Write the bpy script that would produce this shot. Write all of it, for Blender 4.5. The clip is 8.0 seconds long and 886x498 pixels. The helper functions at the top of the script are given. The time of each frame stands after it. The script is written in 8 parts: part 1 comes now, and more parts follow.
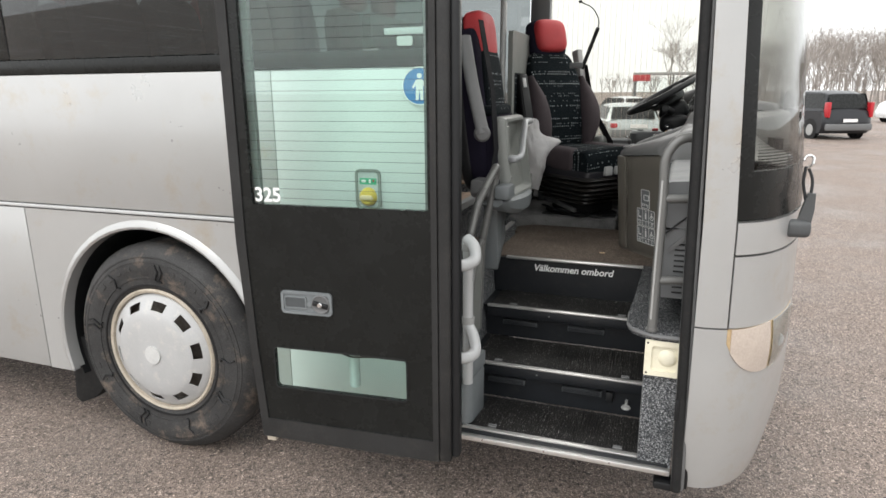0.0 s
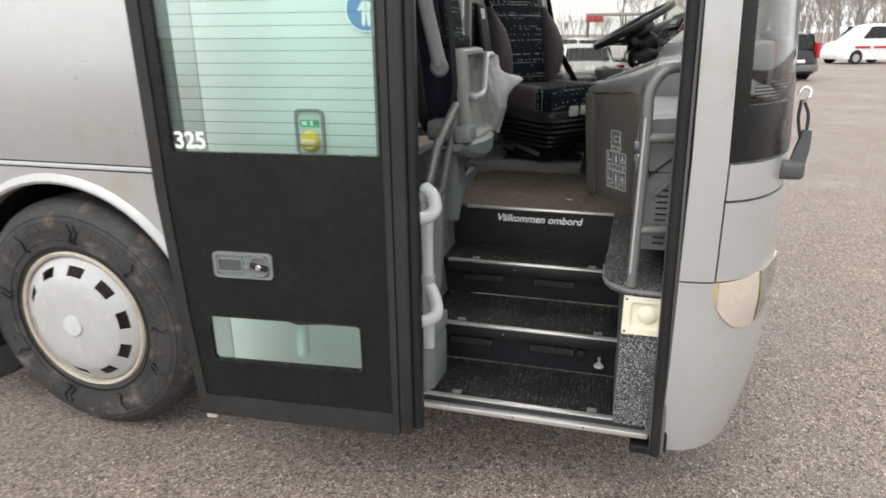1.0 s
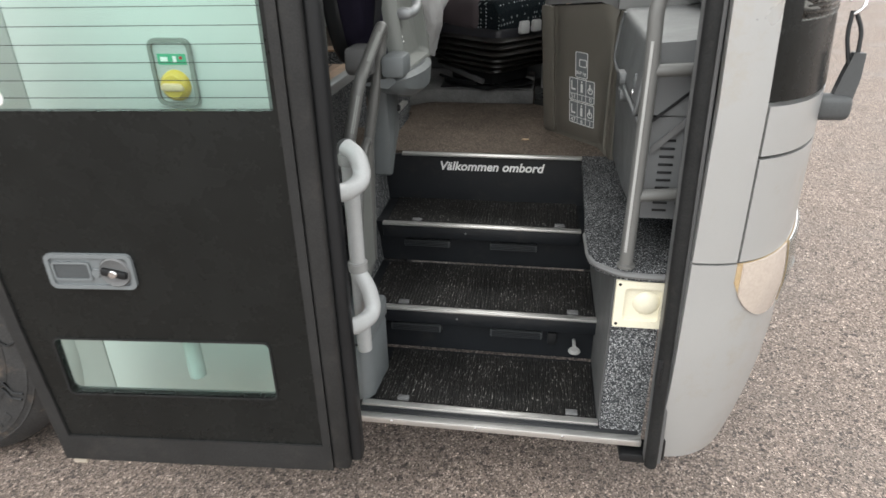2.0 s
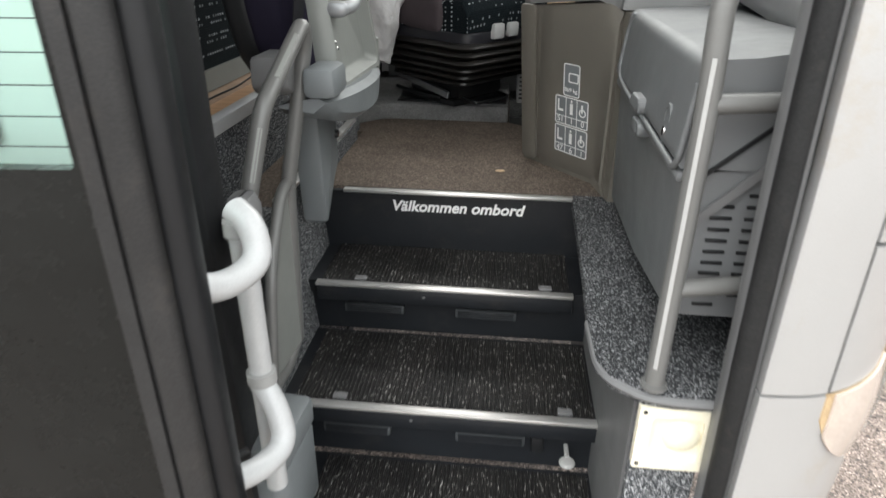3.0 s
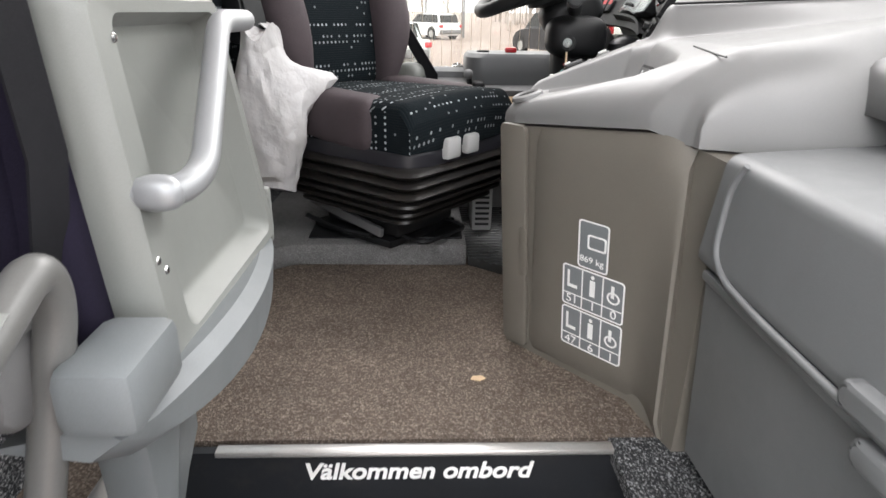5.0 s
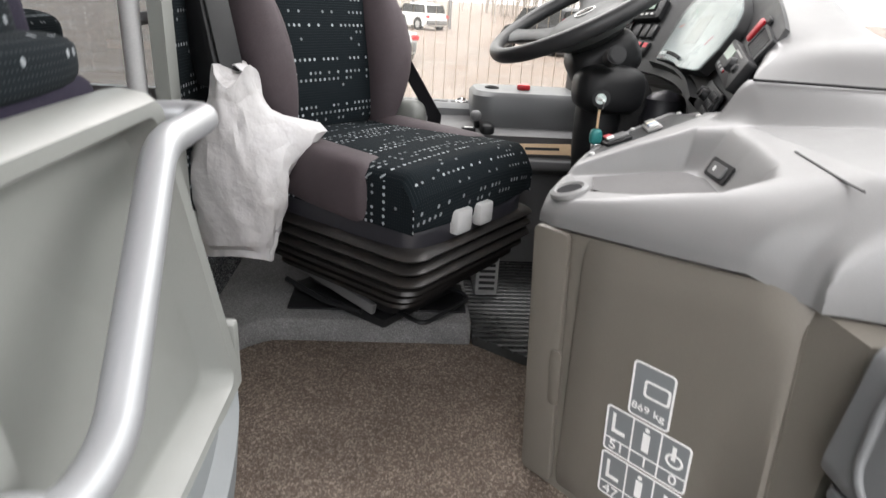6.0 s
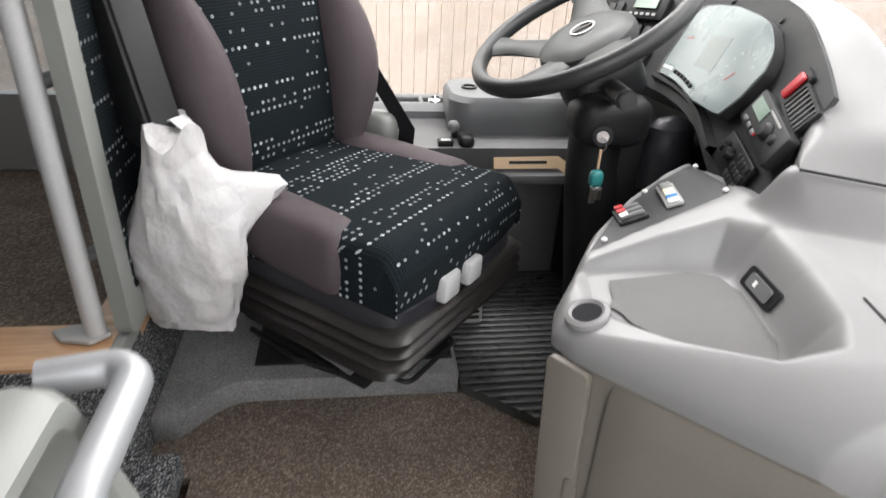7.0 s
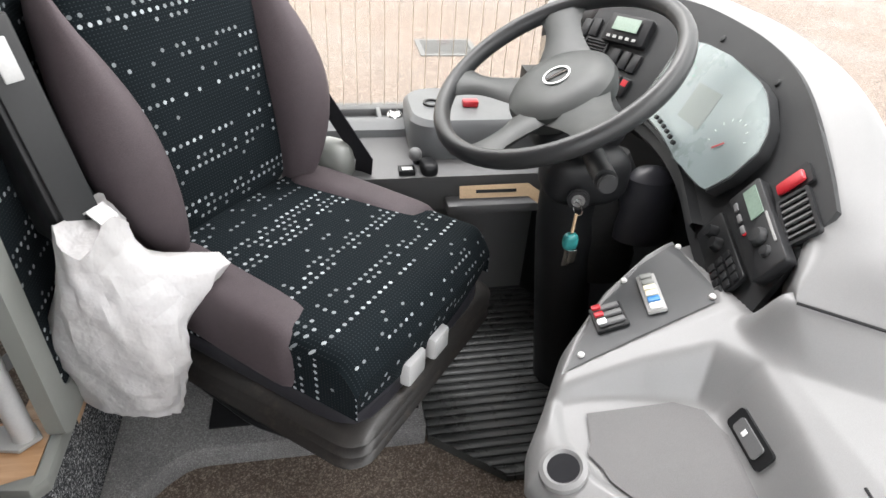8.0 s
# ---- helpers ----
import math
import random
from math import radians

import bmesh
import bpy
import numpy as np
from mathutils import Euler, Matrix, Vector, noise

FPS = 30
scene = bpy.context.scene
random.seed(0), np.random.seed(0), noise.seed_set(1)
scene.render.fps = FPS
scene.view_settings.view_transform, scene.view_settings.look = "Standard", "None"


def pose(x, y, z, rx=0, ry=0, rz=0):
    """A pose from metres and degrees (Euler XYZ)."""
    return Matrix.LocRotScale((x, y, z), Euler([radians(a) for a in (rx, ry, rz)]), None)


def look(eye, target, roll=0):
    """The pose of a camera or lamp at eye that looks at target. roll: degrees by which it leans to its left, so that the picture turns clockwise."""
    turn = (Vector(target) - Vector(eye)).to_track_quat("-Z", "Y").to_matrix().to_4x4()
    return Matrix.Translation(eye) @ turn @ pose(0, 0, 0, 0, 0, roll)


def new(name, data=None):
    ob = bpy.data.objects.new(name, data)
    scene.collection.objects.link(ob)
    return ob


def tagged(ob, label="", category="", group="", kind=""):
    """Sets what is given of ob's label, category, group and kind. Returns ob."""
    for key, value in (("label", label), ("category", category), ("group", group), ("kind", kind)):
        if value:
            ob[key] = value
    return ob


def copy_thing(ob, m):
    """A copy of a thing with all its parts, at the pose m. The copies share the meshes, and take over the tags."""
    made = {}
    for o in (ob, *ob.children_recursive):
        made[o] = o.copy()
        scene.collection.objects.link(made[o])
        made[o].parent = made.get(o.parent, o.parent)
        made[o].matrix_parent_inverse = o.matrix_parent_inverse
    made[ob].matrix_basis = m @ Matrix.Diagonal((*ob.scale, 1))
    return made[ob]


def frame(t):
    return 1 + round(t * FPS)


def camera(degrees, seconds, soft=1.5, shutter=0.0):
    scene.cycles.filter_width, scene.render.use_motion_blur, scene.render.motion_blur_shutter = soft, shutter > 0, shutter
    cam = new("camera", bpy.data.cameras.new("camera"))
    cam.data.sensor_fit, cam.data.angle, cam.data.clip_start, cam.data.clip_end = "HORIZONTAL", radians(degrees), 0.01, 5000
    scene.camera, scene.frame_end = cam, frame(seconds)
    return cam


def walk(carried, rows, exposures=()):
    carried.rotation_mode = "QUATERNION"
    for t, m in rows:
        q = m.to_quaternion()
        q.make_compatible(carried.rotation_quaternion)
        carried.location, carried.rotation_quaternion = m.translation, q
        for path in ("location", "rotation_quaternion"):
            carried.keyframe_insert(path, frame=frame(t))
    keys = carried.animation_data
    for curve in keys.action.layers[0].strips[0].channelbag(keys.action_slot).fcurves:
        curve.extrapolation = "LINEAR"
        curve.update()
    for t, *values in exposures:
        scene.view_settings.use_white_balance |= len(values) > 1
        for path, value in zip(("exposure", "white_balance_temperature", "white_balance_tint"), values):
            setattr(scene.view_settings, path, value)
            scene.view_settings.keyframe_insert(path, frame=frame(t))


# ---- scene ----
cam = camera(70.4, 8.0, 1.5, 0.35)
PATH = [
    (0, (0.576, 0.544, 1.749), (-0.078, 2.371, 1.264), -0.4),
    (0.5, (0.534, 0.608, 1.727), (-0.059, 2.435, 1.173), -0.7),
    (1, (0.483, 0.794, 1.694), (-0.021, 2.618, 1.047), -0.5),
    (1.2, (0.465, 0.912, 1.69), (0.019, 2.73, 0.987), -0.7),
    (2.3, (0.293, 1.51, 1.639), (0.082, 3.26, 0.694), -0.4),
    (2.5, (0.279, 1.623, 1.627), (0.108, 3.363, 0.656), 0.1),
    (3, (0.298, 1.895, 1.59), (0.118, 3.681, 0.709), 0.5),
    (3.5, (0.255, 2.154, 1.607), (0.176, 3.953, 0.737), 1.6),
    (4, (0.228, 2.382, 1.603), (0.201, 4.224, 0.824), 0.1),
    (4.2, (0.191, 2.489, 1.596), (0.224, 4.352, 0.868), 0.7),
    (5.3, (0.156, 2.818, 1.629), (0.229, 4.691, 0.933), 0.9),
    (5.5, (0.141, 2.876, 1.632), (0.201, 4.755, 0.949), 0.5),
    (6, (0.114, 3.072, 1.734), (0.254, 4.926, 0.996), 3.4),
    (6.5, (0.098, 3.195, 1.873), (0.277, 4.966, 0.962), 2.7),
    (7, (0.081, 3.352, 1.94), (0.341, 5.078, 0.964), 3.1),
    (7.5, (0.094, 3.507, 2.057), (0.419, 5.154, 0.97), 4.1),
    (8, (0.115, 3.587, 2.122), (0.467, 5.166, 0.946), 4.1),
]
EXPOSURES = [(0, 0.64, 6500, 9), (1.2, 0.66, 6500, 9), (2.5, 1.02, 6400, 7), (3.5, 1.66, 6400, 10), (4.2, 1.98, 6450, 12), (5.5, 2.0, 6450, 13), (6.5, 2.08, 6450, 13), (8, 2.33, 6400, 12)]
walk(cam, [(t, look(eye, target, roll)) for t, eye, target, roll in PATH], EXPOSURES)

# ---- world and sun ----
world = bpy.data.worlds.new("overcast")
scene.world = world
world.use_nodes = True
wn = world.node_tree.nodes
wl = world.node_tree.links
sky = wn.new("ShaderNodeTexSky")
sky.sky_type = "NISHITA"
sky.sun_disc = False
sky.sun_elevation = radians(48)
sky.sun_rotation = radians(200)
sky.air_density = 1.0
sky.dust_density = 4.0
grey = wn.new("ShaderNodeHueSaturation")
grey.inputs["Saturation"].default_value = 0.12
wl.new(sky.outputs[0], grey.inputs["Color"])
cloud = wn.new("ShaderNodeMix")
cloud.data_type = "RGBA"
cloud.inputs[0].default_value = 0.8
cloud.inputs[7].default_value = (9.2, 9.3, 9.4, 1)
wl.new(grey.outputs[0], cloud.inputs[6])
wl.new(cloud.outputs[2], wn["Background"].inputs[0])
wn["Background"].inputs[1].default_value = 0.15
sun = new("sun", bpy.data.lights.new("sun", "SUN"))
sun.data.energy = 0.7
sun.data.angle = radians(40)
sun.data.color = (1.0, 0.97, 0.93)
sun.matrix_world = look((0, 0, 20), (0.26 * 20, 0.72 * 20, -2.5))


# added unseen lamps, boosting sky light at driver's window and windscreen tops
for name, at, way, wide, high, power in (("window_fill", (0.32, 5.165, 2.62), (0.0, -1.0, -0.55), 1.1, 0.40, 6.5), ("screen_fill", (0.98, 4.05, 2.62), (-1.0, 0.0, -0.6), 2.0, 0.40, 6.5)):
    lamp = new(name, bpy.data.lights.new(name, "AREA"))
    lamp.data.shape = "RECTANGLE"
    lamp.data.size, lamp.data.size_y = wide, high
    lamp.data.energy = power
    lamp.data.color = (1.0, 0.985, 0.97)
    lamp.matrix_world = look(at, tuple(a + b for a, b in zip(at, way)))

# ---- materials ----
def mth(nt, op, a, b=None, c=None):
    n = nt.nodes.new("ShaderNodeMath")
    n.operation = op
    for i, v in enumerate((a, b, c)):
        if v is None:
            continue
        if isinstance(v, (int, float)):
            n.inputs[i].default_value = v
        else:
            nt.links.new(v, n.inputs[i])
    return n.outputs[0]


def tex_noise(nt, coord, scale, detail=4, rough=0.6):
    n = nt.nodes.new("ShaderNodeTexNoise")
    n.inputs["Scale"].default_value = scale
    n.inputs["Detail"].default_value = detail
    n.inputs["Roughness"].default_value = rough
    nt.links.new(coord, n.inputs["Vector"])
    return n.outputs[0]


def ramp(nt, fac, stops):
    n = nt.nodes.new("ShaderNodeValToRGB")
    els = n.color_ramp.elements
    while len(els) < len(stops):
        els.new(0.5)
    for e, (p, c) in zip(els, stops):
        e.position = p
        e.color = (*c, 1) if len(c) == 3 else c
    nt.links.new(fac, n.inputs[0])
    return n.outputs[0]


def mix(nt, fac, a, b):
    n = nt.nodes.new("ShaderNodeMix")
    n.data_type = "RGBA"
    for s, v in ((n.inputs[0], fac), (n.inputs[6], a), (n.inputs[7], b)):
        if isinstance(v, (int, float)):
            s.default_value = v
        elif isinstance(v, tuple):
            s.default_value = (*v, 1)
        else:
            nt.links.new(v, s)
    return n.outputs[2]


def bump(nt, bsdf, height, strength=0.2, dist=0.002):
    n = nt.nodes.new("ShaderNodeBump")
    n.inputs["Strength"].default_value = strength
    n.inputs["Distance"].default_value = dist
    nt.links.new(height, n.inputs["Height"])
    nt.links.new(n.outputs[0], bsdf.inputs["Normal"])


def blank(name):
    m = bpy.data.materials.new(name)
    m.use_nodes = True
    nt = m.node_tree
    bsdf = nt.nodes["Principled BSDF"]
    co = nt.nodes.new("ShaderNodeTexCoord")
    return m, nt, bsdf, co.outputs["Object"], co.outputs["UV"]


def surface(name, colour, rough=0.5, metal=0.0, grain=300.0, grain_amt=0.08, stain=3.0, stain_amt=0.12, relief=0.1, depth=0.0006, coat=0.0, spec=0.5, dirt=None, spread=0.08):
    """A painted, moulded or metal surface: base colour varied at two scales, uneven gloss, fine relief."""
    m, nt, bsdf, co, uv = blank(name)
    big = tex_noise(nt, co, stain, 5, 0.65)
    fine = tex_noise(nt, co, grain, 2, 0.5)
    dark = tuple(c * (1 - stain_amt) for c in colour)
    light = tuple(min(1, c * (1 + stain_amt)) for c in colour)
    col = ramp(nt, big, [(0.32, dark), (0.68, light)])
    k = ramp(nt, fine, [(0.3, (1 - grain_amt,) * 3), (0.7, (1 + grain_amt,) * 3)])
    mul = nt.nodes.new("ShaderNodeMix")
    mul.data_type, mul.blend_type = "RGBA", "MULTIPLY"
    mul.inputs[0].default_value = 1
    nt.links.new(col, mul.inputs[6])
    nt.links.new(k, mul.inputs[7])
    out = mul.outputs[2]
    if dirt:
        blot = tex_noise(nt, co, stain * 2.7, 8, 0.75)
        msk = ramp(nt, blot, [(0.54, (0, 0, 0)), (0.72, (0.6, 0.6, 0.6))])
        out = mix(nt, msk, out, dirt)
    nt.links.new(out, bsdf.inputs["Base Color"])
    rr = ramp(nt, tex_noise(nt, co, stain * 3, 5, 0.7), [(0.3, (max(0.02, rough - spread),) * 3), (0.7, (min(1, rough + spread),) * 3)])
    nt.links.new(rr, bsdf.inputs["Roughness"])
    bsdf.inputs["Metallic"].default_value = metal
    bsdf.inputs["Coat Weight"].default_value = coat
    bsdf.inputs["Coat Roughness"].default_value = 0.06
    bsdf.inputs["Specular IOR Level"].default_value = spec
    if relief:
        bump(nt, bsdf, fine, relief, depth)
    return m


def carpet(name, base, fleck, amount=0.5, scale=420.0):
    """Short needle-felt carpet with light and dark flecks."""
    m, nt, bsdf, co, uv = blank(name)
    v = nt.nodes.new("ShaderNodeTexVoronoi")
    v.inputs["Scale"].default_value = scale
    nt.links.new(co, v.inputs["Vector"])
    n2 = tex_noise(nt, co, scale * 0.45, 3, 0.7)
    f = ramp(nt, v.outputs["Color"], [(0.35 + 0.3 * (1 - amount), base), (0.62 + 0.3 * (1 - amount), fleck)])
    big = tex_noise(nt, co, 5, 5, 0.7)
    f2 = mix(nt, ramp(nt, n2, [(0.40, (0, 0, 0)), (0.62, (0.8, 0.8, 0.8))]), f, tuple(c * 0.55 for c in base))
    g = nt.nodes.new("ShaderNodeMix")
    g.data_type, g.blend_type = "RGBA", "MULTIPLY"
    g.inputs[0].default_value = 1
    nt.links.new(f2, g.inputs[6])
    nt.links.new(ramp(nt, big, [(0.3, (0.75, 0.75, 0.75)), (0.7, (1.2, 1.2, 1.2))]), g.inputs[7])
    nt.links.new(g.outputs[2], bsdf.inputs["Base Color"])
    bsdf.inputs["Roughness"].default_value = 0.95
    bsdf.inputs["Specular IOR Level"].default_value = 0.2
    bump(nt, bsdf, mth(nt, "ADD", n2, v.outputs["Distance"]), 0.8, 0.003)
    return m


def dotted(name, base, pitch=0.0155):
    """Woven seat cloth, dark with rows of pale dots of uneven strength; reads the mesh's UV in metres."""
    m, nt, bsdf, co, uv = blank(name)
    sep = nt.nodes.new("ShaderNodeSeparateXYZ")
    nt.links.new(uv, sep.inputs[0])
    u = mth(nt, "DIVIDE", sep.outputs[0], pitch)
    v = mth(nt, "DIVIDE", sep.outputs[1], pitch * 1.05)
    row = mth(nt, "FLOOR", v)
    wob = nt.nodes.new("ShaderNodeTexWhiteNoise")
    wob.noise_dimensions = "1D"
    nt.links.new(row, wob.inputs["W"])
    u2 = mth(nt, "ADD", u, wob.outputs["Value"])
    cu = mth(nt, "FLOOR", u2)
    comb = nt.nodes.new("ShaderNodeCombineXYZ")
    nt.links.new(cu, comb.inputs[0])
    nt.links.new(row, comb.inputs[1])
    wn2 = nt.nodes.new("ShaderNodeTexWhiteNoise")
    wn2.noise_dimensions = "2D"
    nt.links.new(comb.outputs[0], wn2.inputs["Vector"])
    fu = mth(nt, "SUBTRACT", mth(nt, "FRACT", u2), 0.5)
    fv = mth(nt, "SUBTRACT", mth(nt, "FRACT", v), 0.5)
    d = mth(nt, "SQRT", mth(nt, "ADD", mth(nt, "MULTIPLY", fu, fu), mth(nt, "MULTIPLY", fv, fv)))
    patch = tex_noise(nt, comb.outputs[0], 0.16, 2, 0.5)
    band = nt.nodes.new("ShaderNodeTexNoise")
    band.noise_dimensions = "1D"
    band.inputs["Scale"].default_value = 0.42
    band.inputs["Detail"].default_value = 1
    nt.links.new(mth(nt, "ADD", row, 7.3), band.inputs["W"])
    strength = mth(nt, "MULTIPLY_ADD", band.outputs[0], 4.4, -1.75)
    disc = mth(nt, "LESS_THAN", d, 0.225)
    lvl = mth(nt, "MULTIPLY", mth(nt, "MULTIPLY_ADD", wn2.outputs["Value"], 0.9, 0.12), mth(nt, "MULTIPLY", strength, mth(nt, "MULTIPLY_ADD", patch, 2.2, -0.1)))
    lvl = mth(nt, "MULTIPLY", mth(nt, "GREATER_THAN", lvl, 0.33), lvl)
    dots = mth(nt, "MINIMUM", mth(nt, "MULTIPLY", disc, mth(nt, "MULTIPLY", lvl, 0.95)), 0.85)
    # fine pin dots between
    pu = mth(nt, "SUBTRACT", mth(nt, "FRACT", mth(nt, "DIVIDE", sep.outputs[0], 0.0063)), 0.5)
    pv = mth(nt, "SUBTRACT", mth(nt, "FRACT", mth(nt, "DIVIDE", sep.outputs[1], 0.0063)), 0.5)
    pd = mth(nt, "SQRT", mth(nt, "ADD", mth(nt, "MULTIPLY", pu, pu), mth(nt, "MULTIPLY", pv, pv)))
    pin = mth(nt, "MULTIPLY", mth(nt, "LESS_THAN", pd, 0.15), 0.06)
    fac = mth(nt, "MAXIMUM", dots, pin)
    weave = tex_noise(nt, co, 900, 2, 0.5)
    col = mix(nt, fac, mix(nt, weave, tuple(c * 0.6 for c in base), tuple(c * 1.4 for c in base)), (0.46, 0.50, 0.52))
    nt.links.new(col, bsdf.inputs["Base Color"])
    bsdf.inputs["Roughness"].default_value = 0.95
    bsdf.inputs["Specular IOR Level"].default_value = 0.12
    bump(nt, bsdf, weave, 0.35, 0.001)
    return m


def glass(name, tint=(0.8, 0.95, 0.9), rough=0.0, alpha=0.12):
    """Thin pane: a clear tinted pass-through with a mirror-like sheen that grows at grazing angles."""
    m = bpy.data.materials.new(name)
    m.use_nodes = True
    nt = m.node_tree
    nt.nodes.remove(nt.nodes["Principled BSDF"])
    t = nt.nodes.new("ShaderNodeBsdfTransparent")
    t.inputs[0].default_value = (*tint, 1)
    g = nt.nodes.new("ShaderNodeBsdfGlossy")
    g.inputs["Roughness"].default_value = rough
    f = nt.nodes.new("ShaderNodeLayerWeight")
    k = mth(nt, "MULTIPLY_ADD", mth(nt, "POWER", f.outputs["Facing"], 5.0), 0.9, 0.02 + alpha * 0.2)
    mx = nt.nodes.new("ShaderNodeMixShader")
    nt.links.new(k, mx.inputs[0])
    nt.links.new(t.outputs[0], mx.inputs[1])
    nt.links.new(g.outputs[0], mx.inputs[2])
    nt.links.new(mx.outputs[0], nt.nodes["Material Output"].inputs[0])
    return m


def asphalt():
    m, nt, bsdf, co, uv = blank("asphalt")
    v = nt.nodes.new("ShaderNodeTexVoronoi")
    v.inputs["Scale"].default_value = 190
    nt.links.new(co, v.inputs["Vector"])
    chips = ramp(nt, v.outputs["Color"], [(0.12, (0.060, 0.047, 0.040)), (0.42, (0.215, 0.172, 0.146)), (0.75, (0.33, 0.268, 0.230)), (0.97, (0.76, 0.64, 0.56))])
    fine = tex_noise(nt, co, 160, 4, 0.7)
    big = tex_noise(nt, co, 0.55, 6, 0.65)
    mid = tex_noise(nt, co, 7, 5, 0.7)
    mul = nt.nodes.new("ShaderNodeMix")
    mul.data_type, mul.blend_type = "RGBA", "MULTIPLY"
    mul.inputs[0].default_value = 1
    nt.links.new(chips, mul.inputs[6])
    nt.links.new(ramp(nt, mth(nt, "MULTIPLY_ADD", mid, 0.4, mth(nt, "MULTIPLY", big, 0.6)), [(0.35, (0.72, 0.71, 0.7)), (0.65, (1.12, 1.1, 1.1))]), mul.inputs[7])
    v2 = nt.nodes.new("ShaderNodeTexVoronoi")
    v2.inputs["Scale"].default_value = 80
    nt.links.new(co, v2.inputs["Vector"])
    bits = nt.nodes.new("ShaderNodeMix")
    bits.data_type, bits.blend_type = "RGBA", "MULTIPLY"
    bits.inputs[0].default_value = 1
    nt.links.new(mul.outputs[2], bits.inputs[6])
    nt.links.new(ramp(nt, v2.outputs["Color"], [(0.14, (0.40, 0.40, 0.41)), (0.30, (0.97, 0.96, 0.95)), (0.74, (0.98, 0.97, 0.96)), (0.90, (1.55, 1.52, 1.48))]), bits.inputs[7])
    nt.links.new(bits.outputs[2], bsdf.inputs["Base Color"])
    nt.links.new(ramp(nt, big, [(0.36, (0.42, 0.42, 0.42)), (0.58, (0.85, 0.85, 0.85))]), bsdf.inputs["Roughness"])
    bump(nt, bsdf, mth(nt, "ADD", v.outputs["Distance"], fine), 0.7, 0.006)
    return m


def wood():
    m, nt, bsdf, co, uv = blank("wood_floor")
    mp = nt.nodes.new("ShaderNodeMapping")
    mp.inputs["Scale"].default_value = (4, 40, 40)
    nt.links.new(co, mp.inputs[0])
    g = tex_noise(nt, mp.outputs[0], 1.5, 6, 0.6)
    nt.links.new(ramp(nt, g, [(0.3, (0.34, 0.190, 0.095)), (0.55, (0.48, 0.285, 0.150)), (0.75, (0.58, 0.37, 0.22))]), bsdf.inputs["Base Color"])
    bsdf.inputs["Roughness"].default_value = 0.3
    return m


def bag_plastic():
    m, nt, bsdf, co, uv = blank("white_film")
    nt.links.new(ramp(nt, tex_noise(nt, co, 10, 2, 0.5), [(0.3, (0.47, 0.462, 0.458)), (0.7, (0.54, 0.535, 0.54))]), bsdf.inputs["Base Color"])
    bsdf.inputs["Roughness"].default_value = 0.38
    bsdf.inputs["Transmission Weight"].default_value = 0.03
    creases = nt.nodes.new("ShaderNodeTexVoronoi")
    creases.feature = "DISTANCE_TO_EDGE"
    creases.inputs["Scale"].default_value = 17
    nt.links.new(co, creases.inputs["Vector"])
    bump(nt, bsdf, mth(nt, "ADD", tex_noise(nt, co, 24, 3, 0.5), mth(nt, "MULTIPLY", creases.outputs["Distance"], 0.7)), 0.5, 0.014)
    return m


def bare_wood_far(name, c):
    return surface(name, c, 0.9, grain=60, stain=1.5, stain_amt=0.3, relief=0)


SILVER = surface("silver_paint", (0.425, 0.425, 0.42), 0.34, 0.35, 700, 0.03, 1.2, 0.04, 0.03, 0.0003, coat=0.4, dirt=(0.38, 0.31, 0.22), spread=0.09)
BODY_WHITE = surface("white_front_panel", (0.60, 0.605, 0.60), 0.35, 0, 300, 0.02, 3, 0.03, 0.02, coat=0.4)
WHITE_PAINT = surface("white_paint", (0.46, 0.465, 0.465), 0.38, 0, 300, 0.04, 8, 0.06, 0.05, coat=0.3)
BLACK_GLOSS = surface("black_glass_print", (0.0105, 0.0112, 0.0108), 0.27, 0, 200, 0.1, 4, 0.2, 0.0, spec=0.24, spread=0.1)
RUBBER = surface("black_rubber", (0.014, 0.0142, 0.0145), 0.6, 0, 250, 0.2, 10, 0.25, 0.25, 0.0008, spec=0.25, dirt=(0.036, 0.032, 0.029))
TYRE = surface("tyre_rubber", (0.027, 0.0265, 0.0265), 0.7, 0, 150, 0.3, 3.2, 0.5, 0.6, 0.003, dirt=(0.24, 0.18, 0.135))
GREY = surface("grey_moulding", (0.33, 0.33, 0.322), 0.5, 0, 1100, 0.08, 2.2, 0.06, 0.25, 0.0005)
GREY_DARK = surface("dark_grey_moulding", (0.128, 0.129, 0.130), 0.5, 0, 1000, 0.1, 2.2, 0.08, 0.25, 0.0005)
GREY_BLUE = surface("blue_grey_moulding", (0.160, 0.174, 0.180), 0.5, 0, 800, 0.06, 2.5, 0.08, 0.15, 0.0005)
CONSOLE = surface("console_grey", (0.180, 0.180, 0.180), 0.40, 0, 1200, 0.07, 1.8, 0.05, 0.22, 0.0005)
TAUPE = surface("taupe_moulding", (0.135, 0.124, 0.105), 0.52, 0, 900, 0.08, 2.0, 0.06, 0.2, 0.0005)
SHELL = surface("pale_shell", (0.208, 0.216, 0.203), 0.45, 0, 1000, 0.05, 2.2, 0.05, 0.15, 0.0005)
HUB_GREY = surface("hub_grey", (0.030, 0.033, 0.032), 0.48, 0, 900, 0.1, 3, 0.08, 0.25, 0.0005, spec=0.4)
WHEEL_GREY = surface("steering_grey", (0.021, 0.022, 0.023), 0.42, 0, 900, 0.12, 4, 0.1, 0.2, 0.0005, spec=0.4)
BLACK = surface("black_moulding", (0.012, 0.0125, 0.0135), 0.45, 0, 900, 0.15, 5, 0.15, 0.2, 0.0005, spec=0.3)
